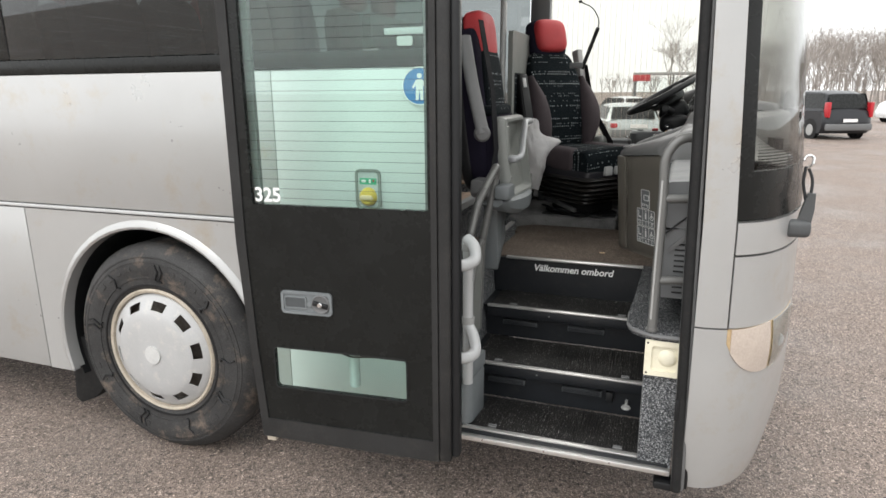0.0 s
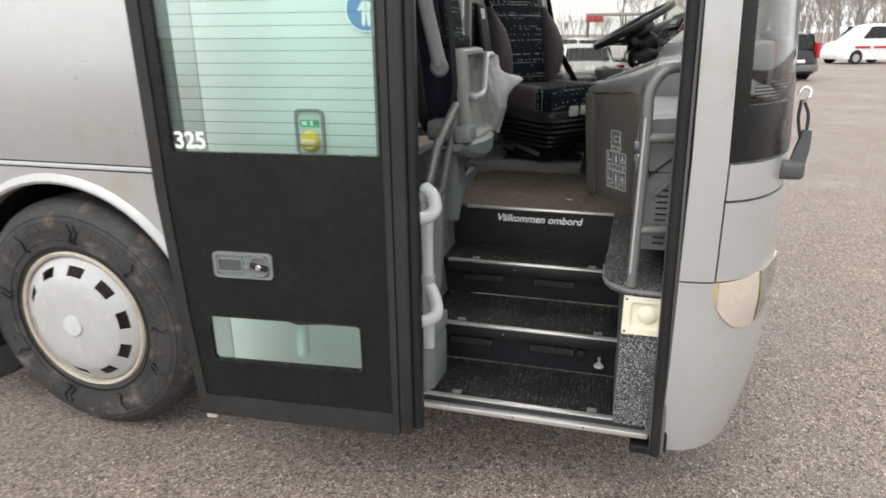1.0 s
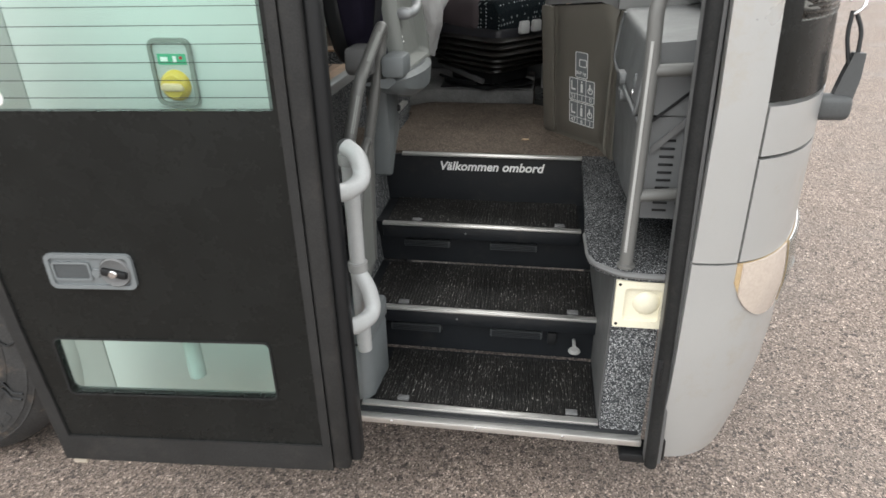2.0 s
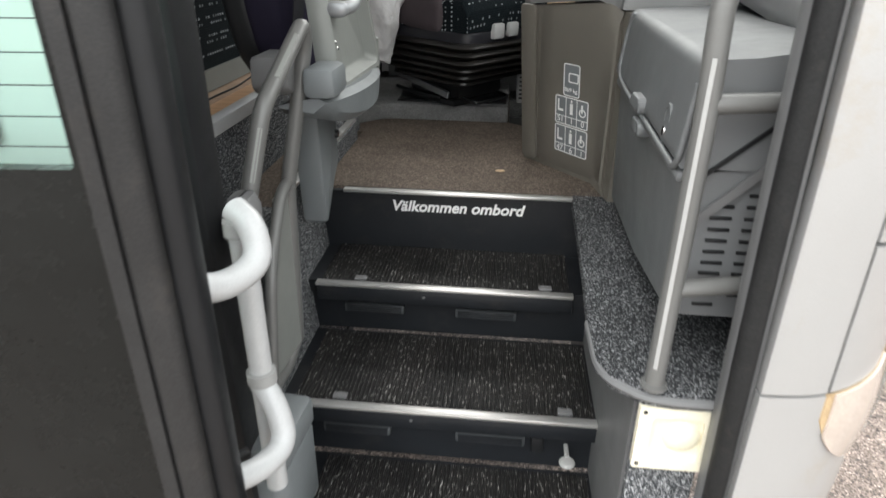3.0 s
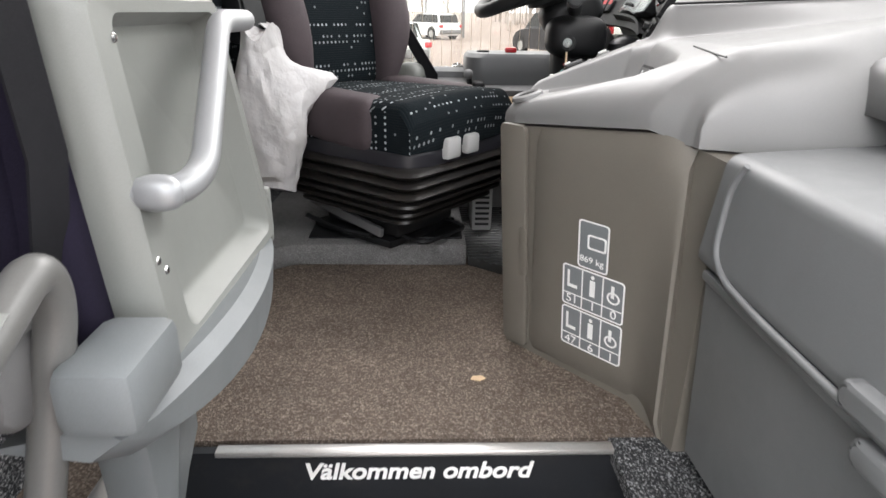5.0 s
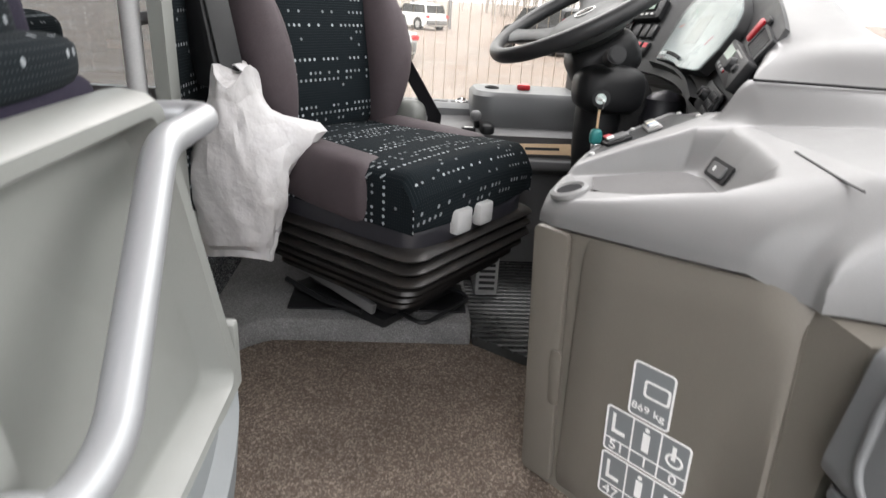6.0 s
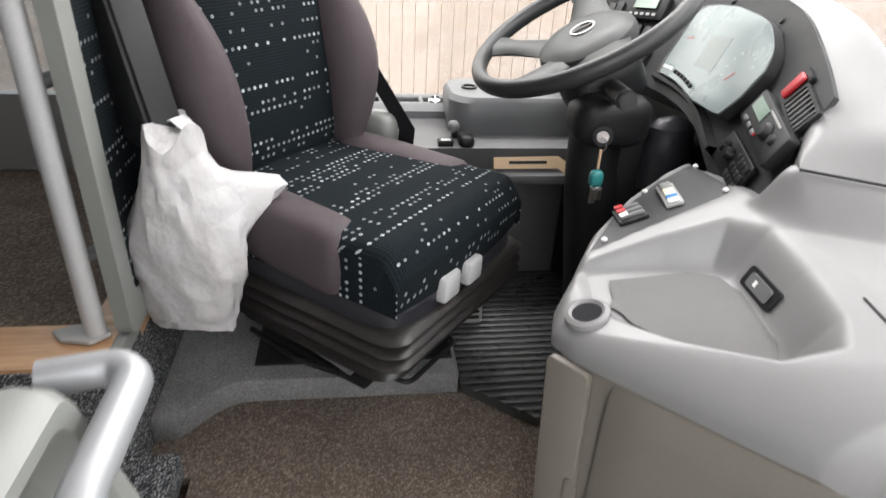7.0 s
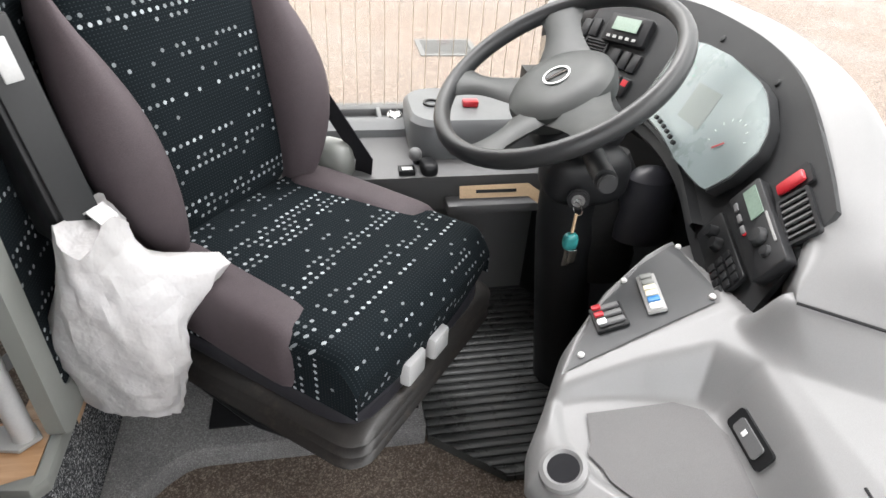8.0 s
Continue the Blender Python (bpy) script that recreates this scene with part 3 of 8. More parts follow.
part("window_badge", prism(rounded(0.06, 0.034, 0.008, 4, -0.365, 1.932), SIDE - 0.001, SIDE + 0.006, "y"), EMBLEM, coach)


# ---- coach front ----
def nose(s, z, out=0.0):
    """A point on the front's plan curve: s from 0 (door side) to 1 (far side); out: metres outwards."""
    a = -math.pi / 2 + math.pi * s
    n = 2.5
    near = 2.697
    cy, hy, hx = (near + FAR) / 2, (FAR - near) / 2, 0.42
    tuck = 0.0
    if z < 0.8:
        k = (0.8 - z) / 0.5
        tuck = 0.085 * k * k
    lean = -0.028 * (z - 1.2) - 0.07 * max(0, z - 1.35)
    c = abs(math.cos(a)) ** (2 / n)
    sy = math.copysign(abs(math.sin(a)) ** (2 / n), math.sin(a))
    return Vector((FRONT_X + lean * (0.35 + 0.65 * c) + (hx + out - tuck) * c, cy + (hy + out - tuck * 0.75) * sy, z))


def front_shell(name, s0, s1, zs, mat, label="", thick=0.03, n=60, out=0.0):
    rows = []
    ss = [s0 + (s1 - s0) * i / n for i in range(n + 1)]
    for z in zs:
        rows.append([nose(s, z, out) for s in ss] + [nose(s, z, out - thick) for s in reversed(ss)])
    return part(name, loft(rows), mat, coach, label)


def s_at(x):
    """The place along the curve, on the door side, with that x at waist height."""
    lo, hi = 0.0, 0.5
    for _ in range(40):
        mid = (lo + hi) / 2
        if nose(mid, 1.2).x < x:
            lo = mid
        else:
            hi = mid
    return lo


S_P = s_at(0.80)
front_shell("bumper", 0.0, 1.0, [0.335, 0.37, 0.42, 0.5, 0.6, 0.7, 0.8, 0.87, 0.972], SILVER, "silver front bumper, rounded under", n=90)
front_shell("corner_post", 0.0, S_P, [0.978, 1.08, 1.22, 1.34], SILVER, "silver corner post beside the door", n=12)
front_shell("front_flap", S_P + 0.004, 1.0, [0.978, 1.02, 1.1, 1.16, 1.222], SILVER, "silver flap below the windscreen", n=80)
front_shell("scuttle", S_P + 0.004, 1.0, [1.230, 1.28, 1.335], SILVER, "", n=80)
front_shell("front_backing", 0.004, 0.996, [0.4, 0.9, 1.3], BLACK, "", 0.015, 60, -0.032)
front_shell("corner_pillar", 0.0, S_P, [1.34, 1.8, 2.3, 2.865], SILVER, "slim silver corner pillar", n=12)
front_shell("glass_border", S_P + 0.001, S_P + 0.032, [1.345, 1.8, 2.3, 2.865], BLACK_GLOSS, "black edge of the windscreen", 0.02, 8)
front_shell("glass_border", S_P + 0.032, 0.985, [1.345, 1.40, 1.45, 1.50], BLACK_GLOSS, "black printed foot of the windscreen", 0.012, 70)
screen = front_shell("windscreen", S_P + 0.032, 0.985, [1.502, 1.6, 1.8, 2.1, 2.4, 2.865], GLASS_SCREEN, "curved windscreen wrapped round the corner", 0.006, 70)
front_shell("front_roof", 0.0, 1.0, [2.87, 3.1, 3.3, 3.38], SILVER, "", 0.04, 60)
dots = bmesh.new()
for r in range(11):
    half = 0.0031 - 0.00023 * r
    for i in range(90):
        s0 = S_P + 0.04 + (0.30 - S_P) * (i + 0.5 * (r % 2)) / 90
        q, q2 = nose(s0, 1.508 + 0.0095 * r, 0.0015), nose(s0 + 0.004, 1.508 + 0.0095 * r, 0.0015)
        along = (q2 - q).normalized() * half
        dots.faces.new([dots.verts.new(q + along * c + Vector((0, 0, half * d))) for c, d in ((-1, -0.5), (0, -1), (1, -0.5), (1, 0.5), (0, 1), (-1, 0.5))])
tagged(part("printed_dots", dots, BLACK_GLOSS, screen, smooth=False), kind="stuff")
part("shade_band", box(0.86, 0.88, 3.1, 5.0, 2.55, 2.86), BLACK, coach)
# headlamp set into the corner: a pale cover and a clear lens with a reflector behind
sa, sb = S_P + 0.002, s_at(1.04)


def lamp_patch(f0, f1, out, thick):
    rows = []
    for i in range(17):
        f = f0 + (f1 - f0) * i / 16
        s = sa + (sb - sa) * f
        zt = 0.974 + 0.012 * f ** 1.5
        zb = zt - 0.012 - 0.160 * (max(0.0, 1 - abs(2 * f - 0.96) ** 2.4)) ** 0.6
        col = []
        for j in range(9):
            z = zb + (zt - zb) * j / 8
            col.append(nose(s, z, out + 0.008 * math.sin(math.pi * j / 8) * math.sin(math.pi * f)))
        rows.append(col + [p + Vector((-thick * 0.7, thick * 0.7, 0)) for p in reversed(col)])
    return loft(rows)


part("headlamp_rim", lamp_patch(0.0, 1.0, 0.002, 0.004), LAMP_RIM, coach, "yellowed rim of the headlamp")
part("indicator_cover", lamp_patch(0.04, 0.50, 0.006, 0.004), AMBER, coach, "pale pinkish indicator cover")
part("headlamp_lens", lamp_patch(0.52, 0.97, 0.012, 0.003), GLASS_CLEAR, coach, "clear headlamp lens")
part("lamp_reflector", lamp_patch(0.54, 0.95, 0.0065, 0.003), CHROME, coach, "bright reflector")
LP, LN = nose(sa + (sb - sa) * 0.66, 0.890, 0.0085), nose(sa + (sb - sa) * 0.66, 0.890, 0.1) - nose(sa + (sb - sa) * 0.66, 0.890, 0.0)
part("lamp_bowl", spin([(0.026, 0.0005), (0.024, 0.0015), (0.020, 0.0003), (0.008, 0.0)], LP, LN, 24), GREY, coach, "ring of the lamp bowl")
part("lamp_bulb", spin([(0.0, 0.002), (0.007, 0.0016), (0.010, 0.0)], LP, LN, 20), CHROME, coach)



# far side and roof
part("far_panel", box(-5.2, 0.70, 5.22, FAR, 0.335, 1.40, 0.004), SILVER, coach)
part("far_pillar", box(-0.42, -0.28, 5.20, FAR, 1.405, 2.865, 0.01), GREY_DARK, coach, "dark pillar behind the driver's window")
part("far_pillar", box(0.94, 1.0, 5.10, 5.18, 1.405, 2.865, 0.01), GREY_DARK, coach)
part("far_window", box(-5.2, -0.43, 5.235, 5.241, 1.41, 2.86, 0.001), GLASS_DARK, coach)
part("driver_window", box(-0.275, 0.93, 5.19, 5.196, 1.41, 2.86, 0.001), GLASS_SIDE, coach, "driver's side window with thin heating wires")
wires = None
for i in range(34):
    xw = -0.26 + i * 0.036
    wires = box(xw, xw + 0.0012, 5.186, 5.1885, 1.43, 2.84, bm=wires)
tagged(part("window_heating", wires, WIRE, coach), kind="stuff")
part("far_roof_side", box(-5.2, 0.70, 5.2, FAR, 2.87, 3.35, 0.02), SILVER, coach)
setting("ceiling", box(-5.2, 1.05, 2.78, 5.26, 3.0, 3.06), CEILING_WHITE, "pale moulded coach ceiling", "ceiling")
part("roof", box(-5.2, 0.95, 2.78, 5.26, 3.35, 3.38), SILVER, coach)
setting("wall_rear", box(-5.25, -5.2, 2.77, 5.27, 0.36, 3.35), GREY_DARK, "dark rear bulkhead of the cabin", "wall")

# ---- front wheel ----
wheel = thing("wheel", (WHEEL_X, SIDE + 0.05, 0.0), "worn front tyre with a white slotted wheel cover", "wheel")
WO = (WHEEL_X + 0.002, SIDE + 0.012, WHEEL_Z - 0.005)
out_dir = (0, -1, 0)
part("tyre", spin([(0.30, -0.03), (0.305, 0.0), (0.33, 0.012), (0.345, 0.016), (0.36, 0.012), (0.40, 0.022), (0.45, 0.024), (0.485, 0.014), (0.50, 0.002), (0.515, -0.012), (0.53, -0.03), (0.535, -0.05), (0.535, -0.10), (0.528, -0.105), (0.528, -0.115), (0.535, -0.12), (0.535, -0.27), (0.50, -0.295), (0.30, -0.29)], WO, out_dir, 88), TYRE, wheel, "worn dusty black tyre with cracked sidewall")
part("rim", spin([(0.315, -0.02), (0.316, 0.008), (0.308, 0.016), (0.297, 0.012), (0.29, -0.02)], WO, out_dir, 64), RUSTY_RIM, wheel, "rust-stained pale rim flange")


part("hub_back", spin([(0.288, -0.02), (0.27, -0.045), (0.0, -0.05)], WO, out_dir, 48), HUB_STEEL, wheel, "rusty steel wheel disc behind the cover")


def wheel_cover():
    """A domed cover with ten slots round its shoulder."""
    bm = bmesh.new()
    prof = [(0.0, 0.060), (0.08, 0.060), (0.15, 0.058), (0.20, 0.052), (0.222, 0.044), (0.260, 0.020), (0.274, 0.011), (0.287, 0.004), (0.294, -0.006)]
    n = 80
    rows = [[bm.verts.new((r * math.cos(2 * math.pi * k / n), r * math.sin(2 * math.pi * k / n), h)) for k in range(n)] for r, h in prof[1:]]
    cen = bm.verts.new((0, 0, prof[0][1]))
    for k in range(n):
        bm.faces.new((cen, rows[0][k], rows[0][(k + 1) % n]))
    for i in range(len(rows) - 1):
        for k in range(n):
            if i == 3 and k % 8 in (0, 1, 2, 3):
                continue
            bm.faces.new((rows[i][k], rows[i][(k + 1) % n], rows[i + 1][(k + 1) % n], rows[i + 1][k]))
    for v in rows[-1]:
        v.co.z -= 0.004
    bmesh.ops.recalc_face_normals(bm, faces=bm.faces[:])
    bmesh.ops.solidify(bm, geom=bm.faces[:], thickness=0.004)
    q = Vector(out_dir).to_track_quat("Z", "Y").to_matrix().to_4x4()
    bm.transform(Matrix.Translation(WO) @ q)
    return bm


part("wheel_cover", wheel_cover(), COVER_WHITE, wheel, "white domed wheel cover with ten slots")
part("emblem", disc((WO[0], WO[1] - 0.059, WO[2]), out_dir, 0.045, 0.008, 32), EMBLEM, wheel, "plain round emblem")
for k in range(13):
    a = radians(27.7 * k + 12 * (k % 3))
    w0 = Vector((WO[0] + 0.36 * math.cos(a), WO[1] - 0.019, WO[2] + 0.36 * math.sin(a)))
    part("sidewall_crack", tube([w0, w0 + Vector((0.02 * math.cos(a + 1), -0.004, 0.02 * math.sin(a + 1))), w0 + Vector((0.05 * math.cos(a), -0.006, 0.05 * math.sin(a))), w0 + Vector((0.085 * math.cos(a + 0.2), -0.006, 0.085 * math.sin(a + 0.2)))], 0.0045, sides=5), BLACK, wheel)

part("sidewall_ring", spin([(0.333, 0.0), (0.333, 0.0175), (0.338, 0.0185), (0.343, 0.0175), (0.343, 0.0)], WO, out_dir, 64), BLACK, wheel)
for rr, hh in ((0.452, 0.0235), (0.474, 0.0185), (0.375, 0.0165)):
    part("sidewall_ring", spin([(rr - 0.004, hh - 0.006), (rr - 0.003, hh + 0.0015), (rr + 0.003, hh + 0.0015), (rr + 0.004, hh - 0.006)], WO, out_dir, 64), TYRE, wheel)
for k in range(40):
    a = radians(9 * k)
    if k % 20 in (2, 3, 4, 5, 6, 7, 8, 12, 13, 14, 15):
        c = Vector((WO[0] + 0.425 * math.cos(a), WO[1] - 0.0225, WO[2] + 0.425 * math.sin(a)))
        part("raised_mark", box(-0.016, 0.016, -0.013, 0.013, -0.003, 0.002, 0.0015, 1, m=basis(c, (-math.sin(a), 0, math.cos(a)), (math.cos(a), 0, math.sin(a)))), TYRE, wheel)
part("mud_flap", prism([(-2.40, 0.13), (-2.36, 0.105), (-2.25, 0.155), (-2.16, 0.24), (-2.16, 0.50), (-2.36, 0.50)], 2.84, 3.10, "y", 0.006), RUBBER, coach, "black rubber mud flap")

# ---- entrance door, swung out in front of the side ----
door = thing("entrance_door", (-0.5, 2.5, 0.36), "swung-out coach door, black with green glass panes", "door")
DM = basis((-0.945, 2.468, 0.0), (0.84, 0.072, 0), (0, 0, 1))
DW = 0.866


def rect(u0, u1, w0, w1, r=0.001, n=5):
    return rounded(u1 - u0, w1 - w0, r, n, (u0 + u1) / 2, (w0 + w1) / 2)


DOOR_OUT = [(0.05, 0.395), (0.30, 0.390), (0.60, 0.387), (0.790, 0.385), (0.790, 1.2), (0.790, 2.0), (0.790, 2.56), (0.40, 2.56), (0.0, 2.56), (0.0, 1.9), (0.0, 1.2), (0.022, 0.8)]
DOOR_IN = [(0.078, 0.475), (0.30, 0.472), (0.60, 0.470), (0.768, 0.468), (0.768, 1.2), (0.768, 2.0), (0.768, 2.50), (0.40, 2.50), (0.040, 2.50), (0.040, 1.9), (0.040, 1.2), (0.055, 0.8)]
part("door_seal", ring(DOOR_OUT, DOOR_IN, -0.045, 0.006, m=DM), DOOR_GREY, door, "thick dark grey rubber edge of the door")
LOWER = rect(0.126, 0.666, 0.619, 0.786, 0.014)
bm = ring(rect(0.040, 0.790, 0.45, 0.92), LOWER, -0.02, 0.0, m=DM)
box(0.036, 0.790, 0.92, 1.30, -0.02, 0.0, m=DM, bm=bm)
ring(rect(0.036, 0.790, 1.30, 2.52), rect(0.078, 0.757, 1.351, 2.45, 0.006), -0.02, 0.0, m=DM, bm=bm)
part("door_panel", bm, BLACK_GLOSS, door, "black lower panel of the door")
part("pane_rim", ring(rect(0.121, 0.671, 0.614, 0.791, 0.018), LOWER, -0.004, 0.003, m=DM), RUBBER, door, "black rim of the low pane")
part("upper_pane", box(0.070, 0.765, 1.345, 2.456, -0.012, -0.007, m=DM), GLASS_GREEN, door, "green-tinted pane with thin wires")
part("lower_pane", box(0.120, 0.672, 0.612, 0.792, -0.012, -0.007, m=DM), GLASS_GREEN, door, "low green-tinted pane")
for k in range(31):
    w = 1.376 + 0.0345 * k
    part("pane_wire", box(0.079, 0.756, w, w + 0.0012, -0.0065, -0.005, m=DM), BLACK, door)
part("closing_edge", box(0.788, DW - 0.030, 0.385, 2.56, -0.055, 0.004, 0.012, 3, m=DM), DOOR_GREY, door, "soft dark grey closing edge")
part("closing_lip", box(DW - 0.034, DW, 0.40, 2.55, -0.060, -0.012, 0.012, 3, m=DM), BLACK, door, "black rubber lip")
part("door_skin", ring(rect(0.055, 0.785, 0.45, 2.50), rect(0.10, 0.74, 0.60, 2.40, 0.02), -0.05, -0.03, m=DM), GREY_DARK, door)
LX, LZ = 0.278, 0.980
lock = part("lock_plate", ring(rounded(0.208, 0.090, 0.016, 5, LX, LZ), rounded(0.186, 0.070, 0.010, 5, LX, LZ), -0.001, 0.009, m=DM), GREY_BLUE, door, "grey lock plate with a turn lock")
part("lock_floor", prism(rounded(0.190, 0.074, 0.010, 5, LX, LZ), -0.001, 0.003, m=DM), GREY_BLUE, lock)
# flat plate; the hollow's shade is put into its dark grey
part("pull_recess", prism(rounded(0.084, 0.040, 0.006, 4, LX - 0.045, LZ), 0.003, 0.005, m=DM), PULL_SHADE, lock, "finger pull, its shade painted dark grey")
part("pull_lip", ring(rounded(0.092, 0.048, 0.008, 4, LX - 0.045, LZ), rounded(0.082, 0.038, 0.006, 4, LX - 0.045, LZ), 0.003, 0.008, m=DM), GREY_BLUE, lock)
part("pull_button", spin([(0.0, 0.004), (0.010, 0.004), (0.012, 0.0)], DM @ Vector((LX + 0.012, LZ - 0.004, 0.004)), DM.to_3x3() @ Vector((0, 0, 1)), 18), GREY_BLUE, lock)
part("turn_disc", spin([(0.0, 0.006), (0.026, 0.006), (0.034, 0.010), (0.037, 0.007), (0.038, 0.0)], DM @ Vector((LX + 0.060, LZ, 0.003)), DM.to_3x3() @ Vector((0, 0, 1)), 32), GREY_DARK, lock, "round turn lock")
part("turn_bar", box(LX + 0.030, LX + 0.090, LZ - 0.009, LZ + 0.009, 0.008, 0.020, 0.004, m=DM @ Matrix.Translation((LX + 0.06, LZ, 0)) @ pose(0, 0, 0, 0, 0, -12) @ Matrix.Translation((-LX - 0.06, -LZ, 0))), BLACK, lock)
part("key_slot", spin([(0.0, 0.003), (0.008, 0.003), (0.010, 0.0)], DM @ Vector((LX + 0.06, LZ, 0.020)), DM.to_3x3() @ Vector((0, 0, 1)), 16), CHROME, lock)
part("door_number", text_mesh("325", 0.072, DM @ Matrix.Translation((0.093, 1.364, 0.0015)), 0.0008, 0.0, 0.0016), WHITE, door, "white numerals 325")
part("door_strut", tube([DM @ Vector((0.417, 0.610, -0.10)), DM @ Vector((0.417, 0.84, -0.10))], 0.022), WHITE_PAINT, door, "white strut behind the lower pane")
part("strut_cable", tube([DM @ Vector((0.28, 0.785, -0.07)), DM @ Vector((0.37, 0.765, -0.06)), DM @ Vector((0.42, 0.748, -0.06)), DM @ Vector((0.52, 0.758, -0.06)), DM @ Vector((0.64, 0.752, -0.07))], 0.004, 0.02, 6), RUBBER, door)
part("cable_end", tube([DM @ Vector((0.26, 0.788, -0.06)), DM @ Vector((0.33, 0.778, -0.06))], 0.006, 0.0, 8), TAN, door, "orange-brown cable end")
part("bottom_tab", box(0.06, 0.10, 0.372, 0.392, -0.03, 0.0, 0.004, m=DM), RUSTY_RIM, door)

# swing arm between post and door
arm = thing("swing_arm", (-0.12, 2.79, 0.62), "white tubular swing arm of the coach door", "door arm")
part("post", tube([(-0.125, 2.79, 0.60), (-0.125, 2.79, 1.17)], 0.021), WHITE_PAINT, arm, "white upright post")
part("upper_elbow", tube([(-0.130, 2.79, 1.20), (-0.095, 2.768, 1.185), (-0.076, 2.742, 1.135), (-0.105, 2.675, 1.122), (-0.150, 2.605, 1.155), (-0.165, 2.585, 1.165)], 0.0225, 0.045), WHITE_PAINT, arm, "white bent upper arm")
part("lower_elbow", tube([(-0.128, 2.79, 0.855), (-0.095, 2.768, 0.82), (-0.074, 2.745, 0.755), (-0.100, 2.675, 0.755), (-0.140, 2.600, 0.79), (-0.155, 2.58, 0.80)], 0.0225, 0.045), WHITE_PAINT, arm, "white bent lower arm")
for z in (0.855, 1.155):
    part("collar", disc((-0.125, 2.79, z), (0, 0, 1), 0.027, 0.03, 20, bevel=0.003), GREY, arm)
part("link_rod", tube([(-0.13, 2.70, 0.77), (-0.20, 2.60, 0.79)], 0.009), RUBBER, arm)

# ---- door opening ----
JAMB_Y = 2.757
SK = Matrix(((1, 0, -0.025, 0.028), (0, 1, 0, 0), (0, 0, 1, 0), (0, 0, 0, 1)))
frame_thing = thing("door_frame", (0.69, 2.78, 0.33), "black rubber-edged frame of the coach doorway", "door frame")
part("jamb", box(0.655, 0.70, 2.715, JAMB_Y, 0.335, 2.86, 0.008, m=SK), GREY_DARK, frame_thing, "dark grey jamb")
part("jamb_seal", tube([SK @ Vector((0.672, 2.715, 0.335)), SK @ Vector((0.672, 2.715, 2.86))], 0.017), RUBBER, frame_thing)
part("jamb_edge", box(0.688, 0.712, 2.735, 2.80, 0.33, 2.86, 0.008, m=SK), BLACK, frame_thing)
part("foot_bracket", prism(rounded(0.085, 0.03, 0.01, 4, 0.655, 0.318), 2.75, 2.82, "y", 0.004), BLACK, frame_thing)
part("hinge_clip", box(0.664, 0.676, 2.695, 2.71, 0.62, 0.70, 0.003), BLACK, frame_thing)
part("rear_jamb", box(-0.21, -0.175, 2.78, 2.86, 0.34, 2.86, 0.008), BLACK, frame_thing)
part("header", box(-0.2, 0.70, 2.78, 2.9, 2.70, 2.86, 0.01), GREY_DARK, frame_thing)

# ---- steps ----
# (height, front edge y, left x, right x)
STEPS = [(0.402, 2.785, -0.145, 0.547), (0.572, 3.064, -0.195, 0.547), (0.733, 3.378, -0.204, 0.50), (0.918, 3.625, -0.175, 0.50)]


def ribbed(x0, x1, y0, y1, z, pitch=0.0105, h=0.004):
    """A rubber mat with raised ribs running away from the door."""
    bm = bmesh.new()
    n = int((x1 - x0) / pitch)
    prof = []
    for i in range(n):
        a = x0 + (x1 - x0) * i / n
        w = (x1 - x0) / n
        prof += [(a, z), (a + w * 0.2, z + h), (a + w * 0.6, z + h), (a + w * 0.8, z)]
    prof.append((x1, z))
    rows = [[bm.verts.new((a, y, b)) for a, b in prof] for y in (y0, y1)]
    for i in range(len(prof) - 1):
        bm.faces.new((rows[0][i], rows[0][i + 1], rows[1][i + 1], rows[1][i]))
    ext = bmesh.ops.extrude_face_region(bm, geom=bm.faces[:])
    for v in ext["geom"]:
        if isinstance(v, bmesh.types.BMVert):
            v.co.z = z - 0.006
    return bm


def flecked_rubber():
    """Black ribbed rubber, its ribs flecked pale in short strokes along their length."""
    m, nt, bsdf, co, uv = blank("ribbed_rubber")
    mp = nt.nodes.new("ShaderNodeMapping")
    mp.inputs["Scale"].default_value = (230, 62, 230)
    nt.links.new(co, mp.inputs[0])
    strokes = tex_noise(nt, mp.outputs[0], 1.0, 3, 0.65)
    area = tex_noise(nt, co, 7, 4, 0.6)
    amount = mth(nt, "MULTIPLY", ramp(nt, strokes, [(0.60, (0, 0, 0)), (0.66, (1, 1, 1))]), mth(nt, "MULTIPLY_ADD", area, 1.6, -0.25))
    grime = ramp(nt, area, [(0.3, (0.010, 0.010, 0.010)), (0.7, (0.020, 0.019, 0.018))])
    nt.links.new(mix(nt, amount, grime, (0.50, 0.485, 0.46)), bsdf.inputs["Base Color"])
    bsdf.inputs["Roughness"].default_value = 0.5
    bsdf.inputs["Specular IOR Level"].default_value = 0.22
    bump(nt, bsdf, strokes, 0.5, 0.002)
    return m


